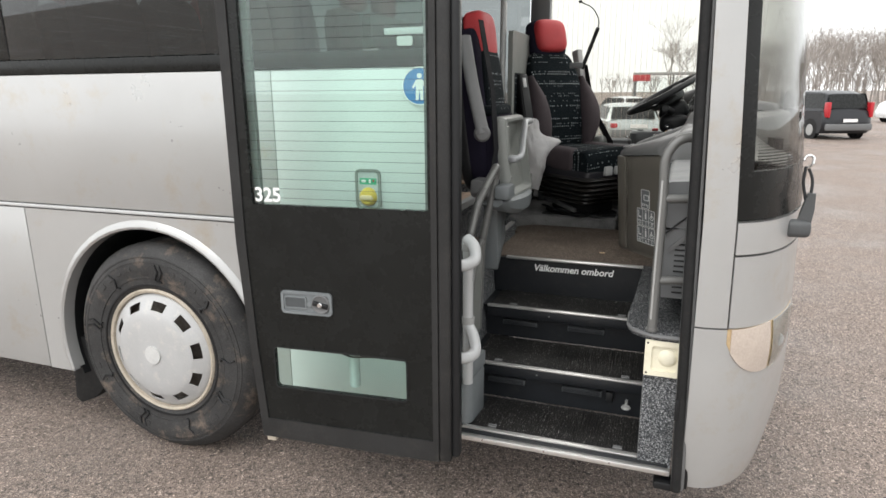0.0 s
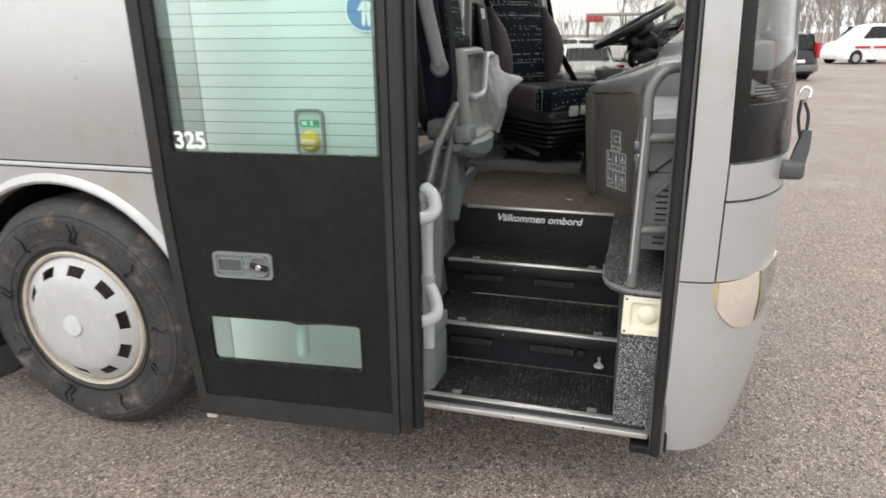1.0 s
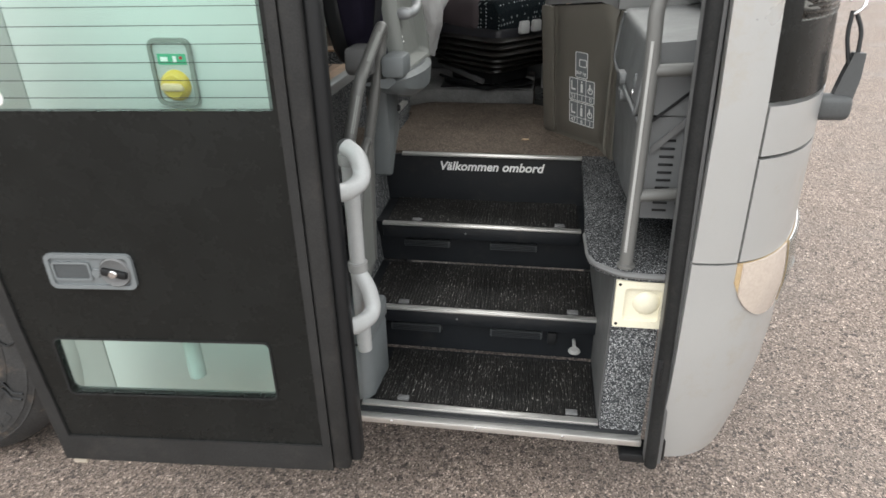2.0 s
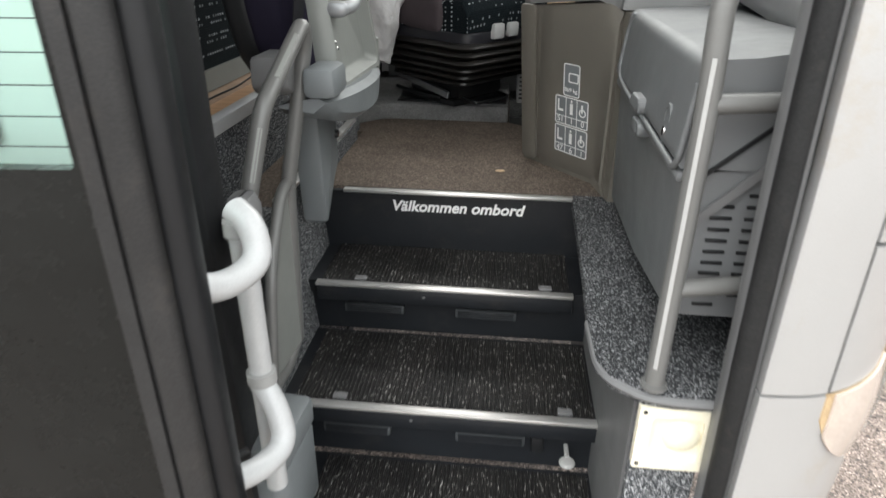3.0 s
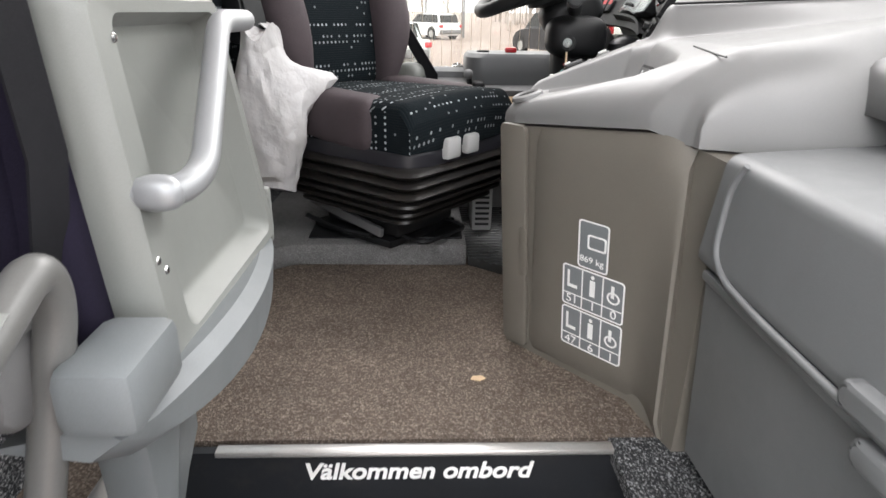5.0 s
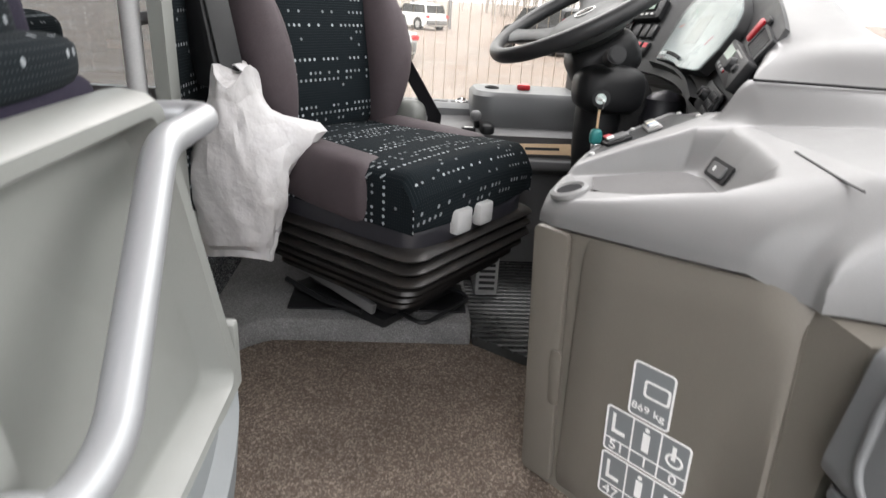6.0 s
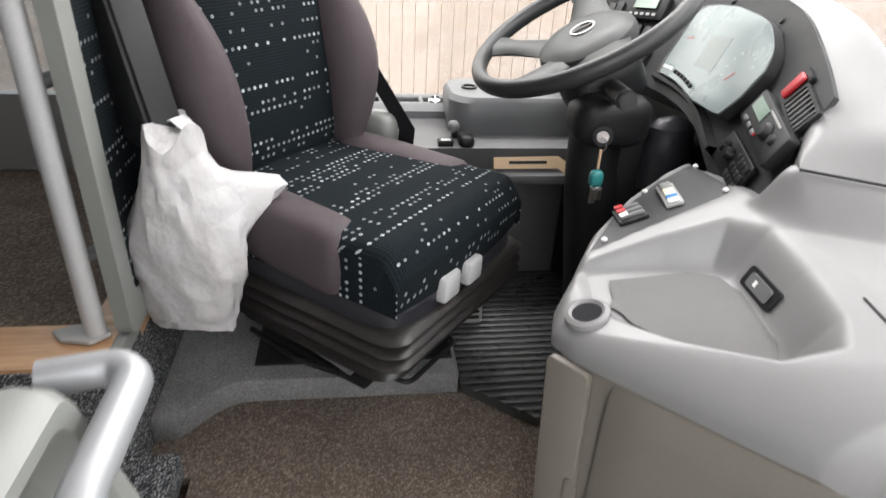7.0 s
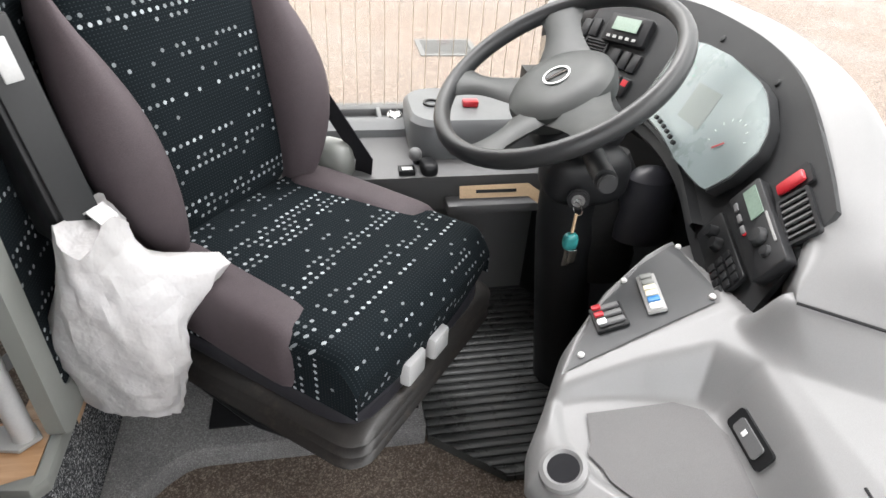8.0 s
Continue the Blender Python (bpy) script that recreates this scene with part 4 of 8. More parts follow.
MAT_BLACK = flecked_rubber()
DRIVER_MAT = surface("driver_mat_rubber", (0.040, 0.042, 0.042), 0.32, 0, 300, 0.2, 5, 0.3, 0.3, 0.002, dirt=(0.06, 0.056, 0.05), spread=0.12, spec=0.35)
GRILLE = surface("step_grille_grey", (0.055, 0.06, 0.063), 0.5)
for k, (z, y, xl, xr) in enumerate(STEPS):
    top = k == 3
    st = thing("step", (0.18, y, z - 0.1), "black coach step with ribbed mat and aluminium nosing" if not top else "top step edge with white welcome lettering", "step", "entrance steps")
    ynext = STEPS[k + 1][1] if not top else 3.66
    if not top:
        part("tread", box(xl - 0.1, xr + 0.05 if xr < 0.52 else xr + 0.01, y + 0.031, ynext + 0.03, z - 0.045, z - 0.008), STEP_BLACK, st)
        part("mat", ribbed(xl + 0.004 if k else xl + 0.03, xr - 0.004, y + 0.03, ynext + 0.012, z - 0.004), MAT_BLACK, st, "ribbed black rubber mat")
        for xx in (xl + 0.10, xr - 0.09):
            part("mat_clip", box(xx, xx + 0.035, y + 0.028, y + 0.05, z - 0.002, z + 0.006, 0.002), GREY_DARK, st)
    part("nosing", box(xl - 0.004, xr + 0.002, y - 0.002, y + 0.022, z - 0.008, z + 0.003, 0.003), ALU, st, "worn aluminium nosing")
    if k == 0:
        part("sill_plate", box(xl - 0.02, 0.668, y - 0.035, y - 0.002, z - 0.040, z - 0.018, 0.004), ALU, st, "scuffed aluminium sill")
        part("sill_lip", box(xl - 0.02, 0.66, y - 0.012, y + 0.0, z - 0.02, z - 0.004, 0.003), STEP_BLACK, st)
        for xx in (-0.05, 0.2, 0.45):
            part("rivet", spin([(0.0, 0.003), (0.004, 0.002), (0.005, 0.0)], (xx, y - 0.035, z - 0.028), (0, -1, 0), 10), CHROME, st)
    elif k < 3:
        part("nose_face", box(xl - 0.004, xr + 0.002, y + 0.004, y + 0.03, z - 0.056, z - 0.010, 0.004), STEP_BLACK, st)
        part("riser", box(xl - 0.075, 0.549, y + 0.045, y + 0.06, STEPS[k - 1][0] - 0.008, z - 0.04), STEP_BLACK, st)
        for xa in (0.10, 0.55):
            xx = xl + (xr - xl) * xa
            g = part("step_grille", box(xx, xx + 0.17, y + 0.020, y + 0.046, z - 0.100, z - 0.074, 0.004), GRILLE, st, "slim ribbed grille")
            for j in range(4):
                part("grille_rib", box(xx + 0.006, xx + 0.164, y + 0.016, y + 0.022, z - 0.0975 + j * 0.0062, z - 0.0943 + j * 0.0062, 0.001), STEP_BLACK, g)
        part("screw", disc((xl + 0.30, y + 0.004, z - 0.03), (0, -1, 0), 0.004, 0.002, 10), GREY_DARK, st)
    else:
        part("riser", box(xl - 0.085, 0.549, y + 0.012, y + 0.03, STEPS[2][0] - 0.01, z - 0.008), STEP_BLACK, st, "smooth black riser")
        part("welcome_lettering", text_mesh("Välkommen ombord", 0.0475, basis((-0.036, y + 0.0115, z - 0.064), (1, 0, 0), (0, 0, 1)), 0.0006, 0.22, 0.0012), WHITE, st, "white words Välkommen ombord")
part_valve = thing("drain_valve", (0.48, 3.11, 0.45), "small round metal valve knob beside the lowest step", "valve")
part("stem", tube([(0.487, 3.11, 0.465), (0.487, 3.07, 0.465)], 0.006), GREY, part_valve)
part("knob", spin([(0.0, 0.012), (0.016, 0.010), (0.020, 0.004), (0.018, 0.0), (0.0, 0.0)], (0.487, 3.06, 0.452), (0, 0, 1), 20), GREY, part_valve)
part("bracket", box(0.40, 0.43, 3.085, 3.11, 0.455, 0.50, 0.004), BLACK, part_valve)

# ---- step well sides and floor ----
setting("wall_step_right", prism([(2.80, 0.39), (3.66, 0.39), (3.66, 0.905), (2.80, 0.905)], 0.548, 0.562, "x"), GREY_DARK, "smooth dark grey side of the step well", "wall")
setting("wall_step_front", box(0.551, 0.668, 2.775, 2.79, 0.36, 0.90), CARPET, "speckled grey carpet facing beside the steps", "wall")
ledge = [(0.50, 3.66), (0.50, 3.60), (0.488, 3.15), (0.479, 2.98), (0.482, 2.85), (0.50, 2.805), (0.553, 2.765), (0.60, 2.758), (0.665, 2.758), (0.74, 2.83), (0.93, 3.1), (0.98, 3.66)]
setting("floor_ledge", prism(ledge, 0.888, 0.918, "z"), CARPET_LEDGE, "speckled grey carpet ledge beside the steps", "floor")
setting("trim_ledge", tube([(0.482, 2.98, 0.906), (0.484, 2.85, 0.904), (0.50, 2.805, 0.904), (0.553, 2.763, 0.904), (0.60, 2.756, 0.904), (0.67, 2.755, 0.904)], 0.009, 0.03, 8), GREY_DARK, "dark plastic edging of the ledge", "trim")
setting("floor", prism([(-0.26, 3.662), (1.0, 3.662), (1.0, 5.05), (0.9, 5.2), (-0.37, 5.2), (-0.37, 4.262), (-0.26, 4.262)], 0.86, 0.917, "z"), CARPET_BROWN, "worn brown-grey carpet floor at the driver's place", "floor")
setting("wall_step_left", prism([(-0.205, 0.38), (-0.262, 0.985), (-0.29, 0.985), (-0.235, 0.38)], 2.86, 3.70, "y"), CARPET, "speckled carpet side of the step well", "wall")
setting("floor_side_ledge", box(-0.39, -0.268, 2.86, 3.30, 0.93, 0.988), CARPET, "speckled carpet shelf beside the steps", "floor")
setting("floor_side_step", box(-0.388, -0.27, 3.301, 3.72, 0.93, 0.988), CARPET_BROWN, "worn brown carpet lower step beside the aisle", "floor")
setting("floor_side_carpet", box(-0.388, -0.27, 3.721, 4.26, 0.93, 0.988), CARPET, "speckled carpet part of the lower step", "floor")
setting("wall_side_step", box(-0.27, -0.255, 3.66, 4.15, 0.92, 0.985), CARPET, "speckled carpet edge of the lower step", "wall")
setting("trim_side", box(-0.285, -0.258, 3.33, 4.15, 0.986, 0.998, 0.003), ALU, "aluminium edge strip", "trim")
setting("wall_podium", box(-0.415, -0.391, 2.86, 3.93, 0.92, 1.185), CARPET, "speckled carpet front of the raised cabin floor", "wall")
setting("floor_cabin", box(-5.2, -0.565, 2.83, 3.93, 1.15, 1.195), CARPET_BROWN, "brown carpet on the raised cabin floor", "floor")
setting("floor_strip", box(-0.564, -0.481, 2.83, 3.93, 1.15, 1.195), TAN_FLOOR, "worn tan floor beside the partition", "floor")
setting("floor_border", box(-0.480, -0.426, 2.83, 3.93, 1.15, 1.197), WOOD, "wood-look border of the raised floor", "floor")
setting("floor_cabin_far", box(-5.2, -0.435, 4.402, 5.17, 1.15, 1.195), CARPET_BROWN, "brown carpet on the raised floor behind the driver", "floor")
setting("floor_border_far", box(-5.2, -0.374, 4.272, 4.40, 1.15, 1.197), WOOD, "wood-look border strip along the aisle", "floor")
setting("trim_corner", prism([(-0.42, 4.262), (-0.372, 4.255), (-0.352, 4.275), (-0.352, 4.42), (-0.372, 4.42), (-0.372, 4.285), (-0.42, 4.272)], 1.168, 1.20, "z", 0.002), SHELL, "pale corner trim of the raised floor", "trim")
setting("wall_podium_corner", prism([(-0.42, 4.264), (-0.372, 4.257), (-0.354, 4.277), (-0.354, 4.42), (-0.372, 4.42), (-0.372, 4.285), (-0.42, 4.272)], 0.917, 1.167, "z"), CARPET, "speckled carpet corner of the raised floor", "wall")
setting("floor_border_side", box(-0.433, -0.355, 4.402, 5.10, 1.15, 1.197), WOOD, "wood-look edge strip beside the driver", "floor")
setting("wall_aisle", box(-5.2, -0.42, 4.264, 4.271, 0.95, 1.19), CARPET, "carpeted side of the raised floor", "wall")
setting("wall_aisle_near", box(-5.2, -0.40, 3.931, 3.94, 0.95, 1.19), CARPET, "carpeted side of the near raised floor", "wall")
setting("floor_aisle", box(-5.2, -0.39, 3.94, 4.264, 0.93, 0.986), CARPET_BROWN, "brown carpet aisle floor", "floor")
setting("trim_podium", box(-0.425, -0.387, 2.86, 3.93, 1.165, 1.202, 0.005), WHITE_PAINT, "pale edge strip of the raised floor", "trim")
setting("wall_side_low", box(-5.2, -0.22, 2.82, 2.85, 1.2, 1.9), GREY, "grey lining under the cabin windows", "wall")
setting("wall_far_low", box(-5.2, -0.30, 5.17, 5.21, 1.2, 1.42), GREY, "grey lining under the far windows", "wall")

# ---- doorway fittings ----
plate = thing("doorway_lamp", (0.61, 2.77, 0.82), "aged cream step lamp plate with a round lens", "lamp")
part("plate", ring(rounded(0.128, 0.134, 0.006, 4, 0.613, 0.82), rounded(0.088, 0.094, 0.012, 4, 0.616, 0.82), 2.758, 2.774, "y"), CREAM, plate)
part("dish", prism(rounded(0.09, 0.096, 0.012, 4, 0.616, 0.82), 2.768, 2.774, "y"), CREAM, plate)
part("lens", spin([(0.0, 0.012), (0.02, 0.010), (0.03, 0.004), (0.033, 0.0)], (0.628, 2.768, 0.822), (0, -1, 0), 28), CREAM, plate, "domed cream lens")
for dz in (-0.057, 0.057):
    part("plate_screw", disc((0.558, 2.758, 0.82 + dz), (0, -1, 0), 0.004, 0.001, 10), BLACK, plate)

bin_thing = thing("corner_box", (-0.17, 2.88, 0.40), "blue-grey plastic box in the step corner", "box")
part("body", prism([(-0.21, 2.80), (-0.135, 2.80), (-0.115, 2.83), (-0.105, 2.975), (-0.21, 2.985)], 0.398, 0.60, "z", 0.01), GREY_BLUE, bin_thing)
part("cap", prism([(-0.213, 2.795), (-0.132, 2.795), (-0.110, 2.83), (-0.100, 2.98), (-0.213, 2.99)], 0.603, 0.675, "z", 0.014), GREY_BLUE, bin_thing)

# right grab rail
rrail = thing("grab_rail", (0.56, 2.785, 0.918), "grey tubular grab rail beside the doorway", "grab rail")
part("upright", tube([(0.567, 2.775, 0.918), (0.571, 2.785, 1.38), (0.566, 2.79, 1.535), (0.605, 2.80, 1.595), (0.70, 2.83, 1.60)], 0.0165, 0.07), TUBE, rrail, "bent grey upright")
# thin pale strip laid along the tube's doorway side
GN = Vector((-0.42, -0.90, 0.0)).normalized()
part("pale_strip", strap([Vector((0.5675, 2.776, 0.965)) + GN * 0.0162, Vector((0.571, 2.785, 1.455)) + GN * 0.0162], 0.0065, 0.003, (0.90, -0.42, 0)), GREY, rrail, "pale strip along the upright")
part("crossbar", tube([(0.571, 2.785, 1.392), (0.70, 2.81, 1.394)], 0.0145), TUBE, rrail)
part("crossbar", tube([(0.569, 2.780, 1.105), (0.70, 2.81, 1.105)], 0.0145), TUBE, rrail)
part("foot", disc((0.567, 2.775, 0.918), (0, 0, 1), 0.022, 0.012, 20, bevel=0.003), TUBE, rrail)

# left grab rail and pale panel
lrail = thing("grab_rail", (-0.15, 3.1, 0.6), "grey looped grab rail with a pale infill panel", "grab rail")
part("front_leg", tube(LOOP := [(-0.170, 2.915, 1.13), (-0.138, 2.972, 1.318), (-0.122, 3.195, 1.440), (-0.130, 3.222, 1.395), (-0.180, 3.175, 1.10), (-0.190, 3.155, 0.70)], 0.0165, 0.035), TUBE, lrail, "grey looped tube")
part("branch", tube([(-0.180, 3.178, 1.105), (-0.176, 3.11, 1.098), (-0.168, 2.99, 0.98), (-0.17, 2.93, 0.72)], 0.0135, 0.06), TUBE, lrail)
part("bottom_rail", tube([(-0.17, 2.93, 0.72), (-0.18, 3.05, 0.69), (-0.19, 3.165, 0.70)], 0.012, 0.03), TUBE, lrail)
part("infill_panel", prism([(2.945, 0.715), (3.155, 0.70), (3.172, 1.085), (3.10, 1.075), (3.00, 0.965)], -0.185, -0.177, "x"), SHELL, lrail, "pale grey-green panel")
part("clamp", loft([[(x, y, z) for x, y in rounded(w, d, 0.02, 5, cx, cy)] for w, d, cx, cy, z in ((0.040, 0.080, -0.154, 2.862, 1.120), (0.048, 0.094, -0.153, 2.862, 1.132), (0.048, 0.094, -0.154, 2.868, 1.166), (0.036, 0.060, -0.160, 2.888, 1.185))]), GREY_DARK, lrail, "rounded grey bracket")
for i0 in (0, 1):
    a, b = Vector(LOOP[i0]), Vector(LOOP[i0 + 1])
    n_ = Vector((0.50, -0.66, 0.56)).normalized()
    part("pale_strip", strap([a.lerp(b, 0.30) + n_ * 0.0162, a.lerp(b, 0.80) + n_ * 0.0162], 0.009, 0.003, (0.85, 0.35, -0.3)), SHELL, lrail, "pale strip")

# ---- folding guide seat ----
guide = thing("folding_seat", (-0.15, 3.47, 0.9), "tipped-up guide seat, grey shell, navy back, red headrest", "seat")


def shell_pt(x, u, v):
    """A point on the seat's underside: u across from the door side, v upwards, x outwards from its face."""
    z = 1.268 + 0.368 * v - 0.014 * u * (1 - v)
    yr = 3.792 - 0.075 * v
    yl = 3.318 + 0.016 * v
    return Vector((-0.085 + x - 0.042 * v, yl + (yr - yl) * u, z))


def shell_bm():
    """The seat's underside: a raised rim round a shallow, slightly hollow panel."""
    secs = []
    for (a, b, c, d, r, x) in ((0.0, 1.0, 0.0, 1.0, 0.05, -0.048), (-0.01, 1.008, -0.01, 1.01, 0.06, -0.030), (0.0, 1.0, 0.0, 1.0, 0.05, -0.008), (0.02, 0.985, 0.018, 0.98, 0.045, 0.002), (0.13, 0.945, 0.045, 0.945, 0.05, 0.0), (0.19, 0.915, 0.075, 0.905, 0.06, -0.030), (0.23, 0.90, 0.095, 0.87, 0.06, -0.034)):
        secs.append([shell_pt(x, p, q) for p, q in rounded(b - a, d - c, r, 6, (a + b) / 2, (c + d) / 2)])
    return loft(secs)


part("shell", shell_bm(), SHELL, guide, "pale grey moulded seat underside")
part("cushion", prism([(3.280, 1.30), (3.75, 1.29), (3.70, 1.655), (3.318, 1.655)], -0.230, -0.131, "x", 0.02, 3, m=Matrix(((1, 0, -0.114, 0.1446), (0, 1, 0, 0), (0, 0, 1, 0), (0, 0, 0, 1)))), NAVY, guide, "navy cushion edge")
part("cushion_front", soft(-0.225, 3.50, 1.665, 0.055, 0.205, 0.028, 4, 14), DOTS, guide, "dotted cloth along the cushion front")
part("pull_handle", tube([(-0.125, 3.346, 1.452), (-0.068, 3.346, 1.452), (-0.060, 3.402, 1.462), (-0.095, 3.622, 1.604), (-0.094, 3.752, 1.604), (-0.110, 3.768, 1.604), (-0.165, 3.755, 1.604)], 0.0150, 0.03), SILVER_TUBE, guide, "silver diagonal pull handle")
part("handle_boss", soft(-0.088, 3.346, 1.452, 0.026, 0.018, 0.018, 2.4, 14), SILVER_TUBE, guide, "round end of the pull handle")
for p in ((0.12, 0.885), (0.045, 0.31), (0.075, 0.27)):
    part("shell_screw", spin([(0.0, 0.0025), (0.0035, 0.002), (0.005, 0.0)], shell_pt(0.001, *p), (1, 0, 0.03), 12), CHROME, guide)
apron = []
for i in range(17):
    f = i / 16
    y = 3.195 + 0.615 * f
    bulge = 0.050 * math.sin(math.pi * f) ** 0.7
    zt = 1.290 - 0.030 * f
    zb = zt - 0.035 - 0.055 * math.sin(math.pi * f) ** 0.6
    x1 = -0.085 + bulge - 0.02 * f
    apron.append([(-0.19, y, zt - 0.02), (x1 - 0.02, y, zt), (x1, y, zt - 0.012), (x1 - 0.004, y, zb + 0.02), (x1 - 0.03, y, zb), (-0.19, y, zb + 0.01)])
part("apron", loft(apron), GREY_BLUE, guide, "curved blue-grey hinge apron")
part("hinge_block", box(-0.130, -0.060, 3.178, 3.290, 1.288, 1.352, 0.014), GREY_BLUE, guide, "grey hinge block")
part("hinge_base", prism([(3.16, 1.315), (3.18, 1.295), (3.28, 1.295), (3.28, 1.375), (3.17, 1.375)], -0.235, -0.150, "x", 0.012), GREY_DARK, guide)
part("pedestal", prism([(3.38, 1.24), (3.56, 1.24), (3.555, 1.03), (3.50, 0.99), (3.42, 0.905), (3.405, 0.905)], -0.235, -0.165, "x", 0.012), GREY_BLUE, guide, "tapered grey pedestal")
part("pedestal_bolt", spin([(0.0, 0.008), (0.010, 0.008), (0.013, 0.0)], (-0.165, 3.535, 1.115), (1, 0, 0), 16), BLACK, guide)
part("side_latch", box(-0.135, -0.092, 3.79, 3.812, 1.235, 1.335, 0.006), SHELL, guide, "pale side latch")
part("latch_slot", box(-0.128, -0.100, 3.812, 3.815, 1.245, 1.30, 0.001), BLACK, guide)
GB = Matrix.Translation((-0.205, 3.49, 1.34)) @ pose(0, 0, 0, 0, -7, 0)
part("backrest", soft(-0.02, 0, 0.33, 0.055, 0.215, 0.37, 5, 18, m=GB), NAVY, guide, "navy cloth backrest")
part("back_shell", soft(-0.075, 0, 0.36, 0.040, 0.215, 0.40, 5, 16, m=GB), BLACK, guide, "black moulded back shell")
part("back_centre", soft(0.015, 0, 0.30, 0.04, 0.15, 0.32, 5, 18, m=GB), DOTS, guide, "dotted cloth centre of the backrest")
part("headrest", soft(0.0, 0.0, 0.66, 0.052, 0.14, 0.11, 4, 14, m=GB), RED, guide, "red headrest")
part("armrest", tube([(-0.285, 3.235, 1.98), (-0.24, 3.21, 1.78), (-0.180, 3.175, 1.575)], 0.030, 0.03, 16, flat=0.62), GREY_DARK, guide, "folded-up grey armrest")
part("arm_cap", spin([(0.0, 0.022), (0.026, 0.021), (0.034, 0.014), (0.036, 0.0), (0.0, 0.0)], (-0.185, 3.18, 1.575), (0.35, -1, 0), 24), GREY_DARK, guide)
part("belt", strap([(-0.23, 3.30, 2.05), (-0.17, 3.29, 1.75), (-0.15, 3.285, 1.5), (-0.18, 3.28, 1.30)], 0.045, 0.003, (0.2, 1, 0)), SEAT_BELT, guide, "dark belt webbing")

# ---- fabric partition in front of the first seats ----
screen_a = thing("partition", (-0.58, 3.4, 1.2), "low partition with dotted cloth panel and pale frame", "partition")
part("frame", ring(rect(2.87, 3.955, 1.198, 2.05, 0.03), rect(2.93, 3.90, 1.256, 1.99, 0.02), -0.585, -0.548, "x"), SHELL, screen_a, "pale plastic frame")
pan = prism(rect(2.925, 3.905, 1.251, 1.995, 0.02), -0.574, -0.556, "x")
part("cloth_panel", uv_flat(pan, 1, 2), DOTS, screen_a, "dark dotted cloth")
cable = thing("cable", (-0.515, 3.4, 1.196), "thin dark cable lying on the tan floor", "cable")
part("sheath", tube([(-0.545, 3.15, 1.1985), (-0.510, 3.30, 1.1985), (-0.498, 3.42, 1.1985), (-0.512, 3.55, 1.1985), (-0.500, 3.70, 1.1985), (-0.520, 3.90, 1.1985)], 0.0028, 0.05, 6), BLACK, cable)
# white pole and driver's rear partition
pole = thing("grab_pole", (-0.405, 4.30, 1.20), "white grab pole standing on the raised floor", "pole")
part("tube", tube([(-0.407, 4.358, 1.2), (-0.397, 4.366, 2.98)], 0.0185), WHITE_PAINT, pole, "white upright tube")
part("flange", prism([(-0.465, 4.340), (-0.408, 4.328), (-0.380, 4.356), (-0.402, 4.388), (-0.452, 4.386), (-0.488, 4.368)], 1.199, 1.209, "z", 0.003), GREY, pole, "grey foot flange")
for z in (1.36, 1.665):
    part("stub", tube([(-0.404, 4.360, z), (-0.360, 4.420, z + 0.01)], 0.012), GREY_DARK, pole)
screen_b = thing("partition", (-0.35, 4.7, 1.2), "partition behind the driver with dotted cloth panel", "partition")
PB = basis((-0.352, 4.36, 0.0), (0.02, 1, 0), (0, 0, 1))
part("frame", ring(rect(-0.014, 0.80, 1.20, 2.10, 0.03), rect(0.038, 0.74, 1.27, 1.86, 0.02), -0.014, 0.014, m=PB), SHELL, screen_b, "pale grey frame")
pan = prism(rect(0.033, 0.745, 1.265, 1.865, 0.02), -0.008, 0.010, m=PB)
part("cloth_panel", uv_flat(pan, 1, 2), DOTS, screen_b, "dark dotted cloth")

# ---- driver's seat, turned towards the aisle ----
SM = Matrix.Translation((0.088, 4.602, 0.0)) @ pose(0, 0, 0, 0, 0, -40)
seat = thing("swivel_seat", (0.08, 4.62, 0.985), "driver's seat, dark dotted cloth with plum-grey bolsters", "seat")


def bellows():
    secs = []
    n = 25
    for i in range(n):
        f = i / (n - 1)
        z = 1.085 + 0.168 * f
        k = (-0.013, 0.004, 0.011, 0.004)[i % 4]
        g = min(1.0, f / 0.55) ** 0.8
        w = 0.185 + 0.064 * g + k
        d0, d1 = -0.19 - 0.035 * g - k, 0.205 + 0.072 * g + k
        secs.append([(a, b, z + 0.006 * math.sin(9 * b + 5 * a) * (1 - f)) for a, b in rounded(d1 - d0, 2 * w, 0.05, 5, (d0 + d1) / 2, 0)])
    return loft(secs, m=SM)


